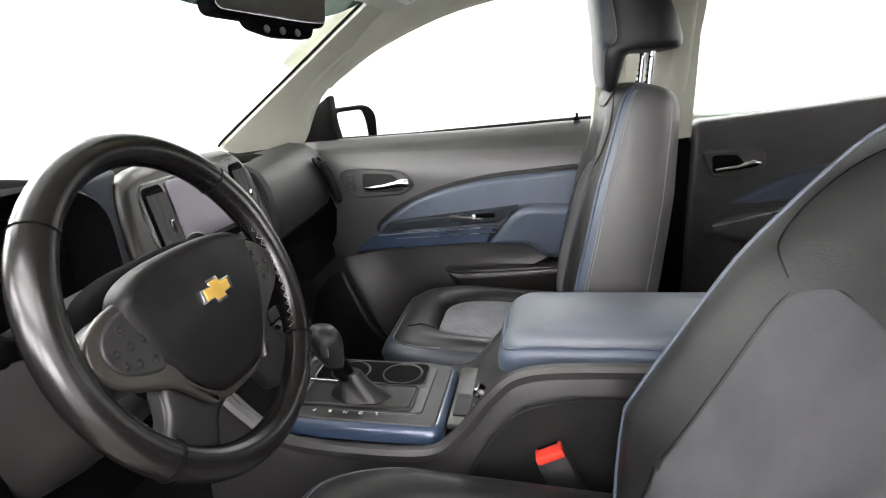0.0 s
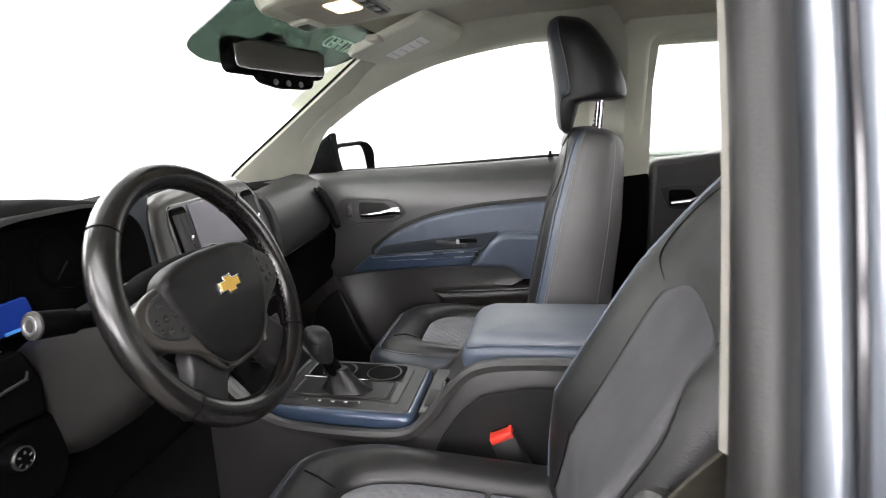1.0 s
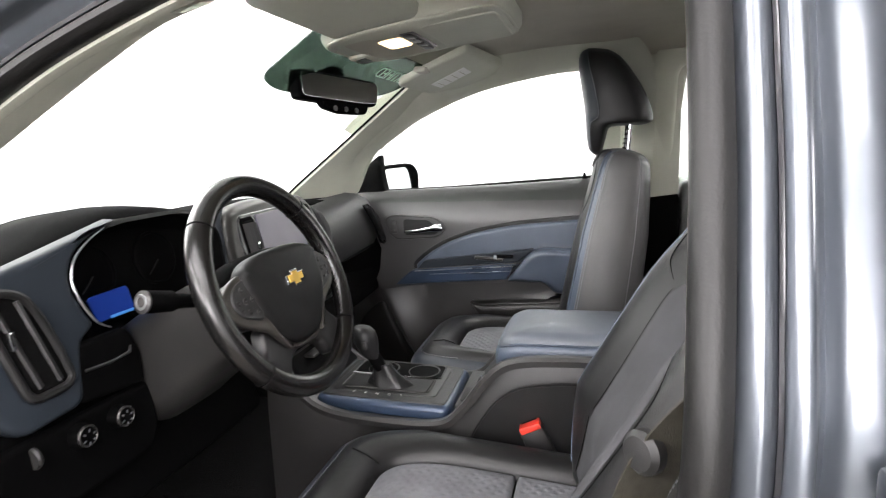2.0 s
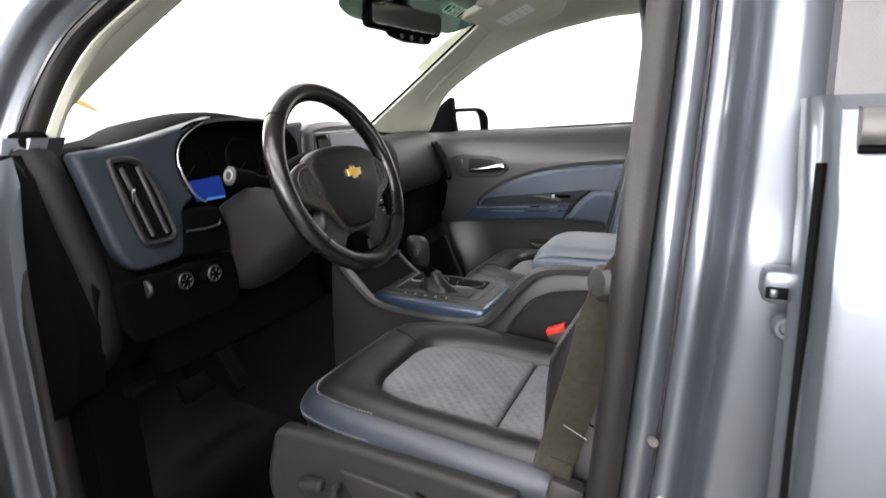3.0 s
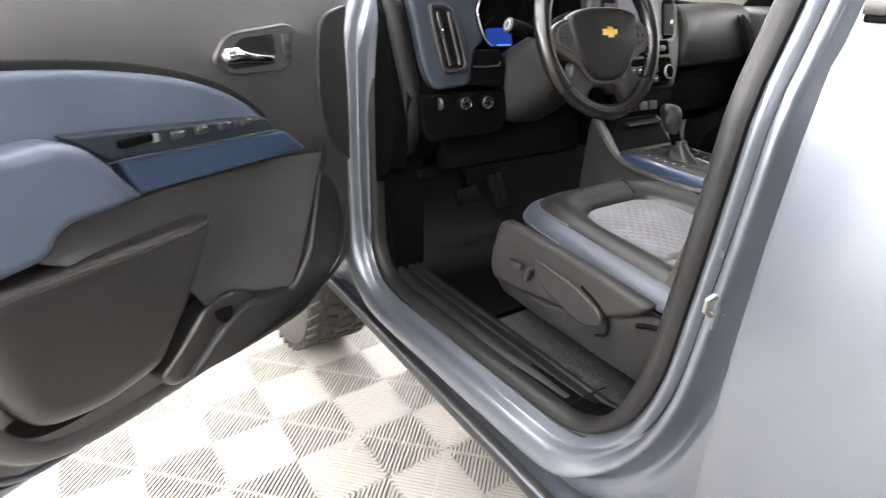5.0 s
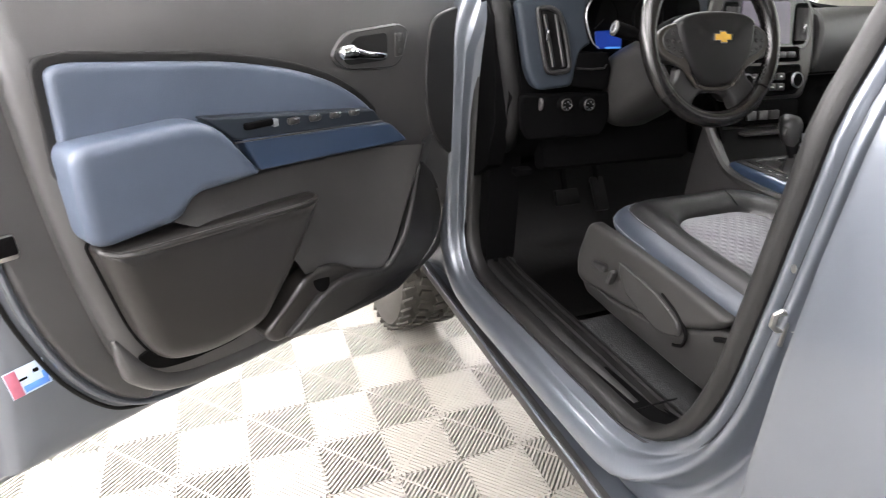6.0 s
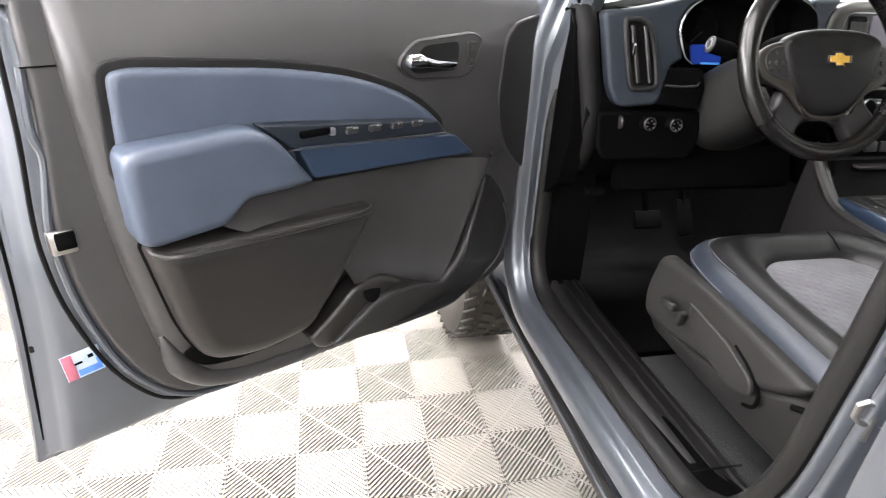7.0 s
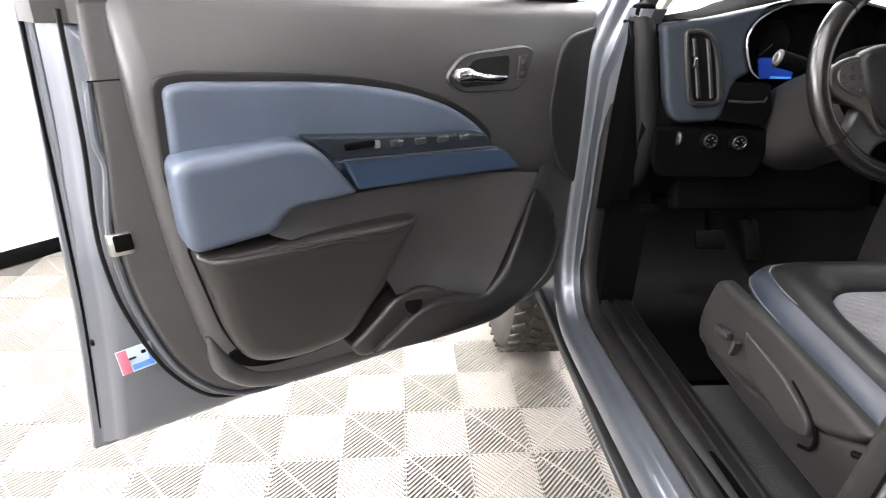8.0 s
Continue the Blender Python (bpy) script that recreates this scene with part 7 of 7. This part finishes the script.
part("arm", tube([(-0.02, -0.14, 1.31), (-0.12, -0.16, 1.34), (-0.18, -0.2, 1.38)], 0.03, 10), PLASTIC, dm, local=True)

# ---- front wheel seen under the door ----
fw = thing("front_wheel", pose(-0.80, 1.60, 0.0), "muddy-edged black off-road front tyre on the tiled floor", "wheel")
prof = [(0.22, -0.115), (0.26, -0.125), (0.33, -0.125), (0.36, -0.115), (0.375, -0.09), (0.378, 0.0), (0.375, 0.09), (0.36, 0.115), (0.33, 0.125), (0.26, 0.125), (0.22, 0.115)]
tyre = part("tyre", turned(prof, (-0.80, 1.60, 0.385), (1, 0, 0), 48), TYRE, fw)
part("rim", turned([(0.22, -0.10), (0.20, -0.08), (0.05, -0.06), (0, -0.06), (0, 0.05), (0.20, 0.08), (0.22, 0.10)], (-0.80, 1.60, 0.385), (1, 0, 0), 32), SATIN, fw)
for i in range(44):
    a = 2 * math.pi * i / 44
    for j, xx in enumerate((-0.095, -0.035, 0.03, 0.092)):
        aa = a + (0.07 if j % 2 else 0)
        m = Matrix.Translation((-0.80 + xx, 1.60 + 0.380 * math.sin(aa), 0.385 - 0.380 * math.cos(aa))) @ Matrix.Rotation(aa, 4, "X") @ pose(0, 0, 0, 0, 0, 18 if j % 2 else -18)
        if math.cos(aa) > -0.2 and math.sin(aa) < 0.3:
            part("tread_block", rbox((0, 0, 0), (0.045, 0.032, 0.012), 0.003, m, 1), TYRE, tyre)

# ---- floor tiles: four ribbed squares each ----


def tile_mesh():
    bm = bmesh.new()
    q, pitch, top, deep = 0.2, 0.0118, 0.0, -0.007

    def bar(a, b, w, z):
        a, b = Vector(a), Vector(b)
        t = (b - a).normalized()
        n = Vector((-t.y, t.x)) * w / 2
        lo = [bm.verts.new((p.x, p.y, deep)) for p in (a + n * 1.1, b + n * 1.1, b - n * 1.1, a - n * 1.1)]
        hi = [bm.verts.new((p.x, p.y, z)) for p in (a + n, b + n, b - n, a - n)]
        bm.faces.new(hi)
        for i in range(4):
            bm.faces.new((lo[i], lo[(i + 1) % 4], hi[(i + 1) % 4], hi[i]))

    for ix in range(2):
        for iy in range(2):
            x0, y0 = -0.2 + 0.2 * ix, -0.2 + 0.2 * iy
            up = (ix + iy) % 2 == 0
            k = int(2 * q / (pitch * math.sqrt(2)))
            for i in range(k + 1):
                c = -q + (i + 0.5) * pitch * math.sqrt(2)
                if abs(c) >= q - 0.006:
                    continue
                e = 0.003
                # line v = u + c clipped to the square
                u0, u1 = max(e, -c + e), min(q - e, q - c - e)
                a, b = (u0, u0 + c), (u1, u1 + c)
                if not up:
                    a, b = (q - a[0], a[1]), (q - b[0], b[1])
                bar((x0 + a[0], y0 + a[1]), (x0 + b[0], y0 + b[1]), 0.0060 if up else 0.0098, top)
            a, b = ((0.004, q - 0.004), (q - 0.004, 0.004))
            if not up:
                a, b = ((q - a[0], a[1]), (q - b[0], b[1]))
            bar((x0 + a[0], y0 + a[1]), (x0 + b[0], y0 + b[1]), 0.0068, top + 0.0006)
    for e in (-0.1985, 0.0, 0.1985):
        bar((-0.2, e), (0.2, e), 0.003, top - 0.001)
        bar((e, -0.2), (e, 0.2), 0.003, top - 0.001)
    return to_mesh("tile", bm, TILE_WHITE, 20)


tile_data = tile_mesh()
places = []
for i in range(-8, 14):
    for j in range(-14, 8):
        x, y = -1.285 + 0.4 * i, 1.15 + 0.4 * j
        reach = max(abs(x), abs(y + 0.2), (abs(x) + abs(y + 0.2)) * 0.7071)
        if reach < APOTHEM + 0.12:
            places.append(((x + 1.6) ** 2 + (y - 1.0) ** 2, x, y))
places.sort()
for _, x, y in places[:280]:
    t = new("tile", tile_data)
    t.parent = floor
    t.matrix_basis = Matrix.Translation((x, y, 0))
bm = bmesh.new()
for _, x, y in places[280:]:
    for dx in (-0.1, 0.1):
        for dy in (-0.1, 0.1):
            lo = [bm.verts.new((x + dx + a * 0.0985, y + dy + b * 0.0985, -0.016)) for a, b in ((-1, -1), (1, -1), (1, 1), (-1, 1))]
            hi = [bm.verts.new((x + dx + a * 0.0975, y + dy + b * 0.0975, 0.0)) for a, b in ((-1, -1), (1, -1), (1, 1), (-1, 1))]
            bm.faces.new(hi)
            for k in range(4):
                bm.faces.new((lo[k], lo[(k + 1) % 4], hi[(k + 1) % 4], hi[k]))
part("far_tiles", bm, TILE_WHITE, floor, kind="stuff")

# ---- things beyond the cab ----
cab = thing("storage_cabinet", pose(3.45, -1.5, 0), "low pale grey-green storage cabinet by the booth wall", "cabinet")
part("carcass", rbox((3.45, -1.55, 0.56), (0.45, 2.3, 1.10), 0.01), SAGE, cab)
part("top_board", rbox((3.44, -1.55, 1.125), (0.50, 2.36, 0.03), 0.006), SAGE, cab)
for k in range(4):
    dr = part("cabinet_door", rbox((3.216, -2.42 + 0.575 * k, 0.56), (0.018, 0.56, 1.02), 0.004), SAGE, cab)
    part("pull", rbox((3.203, -2.62 + 0.575 * k, 0.80), (0.015, 0.02, 0.12), 0.004), STEEL, dr)
card = thing("yellow_card", pose(-0.62, 1.05, 1.35), "small yellow card at the foot of the windshield", "card")
part("sheet", rbox((-0.600, 1.075, 1.362), (0.085, 0.002, 0.035), 0.0008, pose(0, 0, 0, -55, 18, 12)), YELLOW, card)
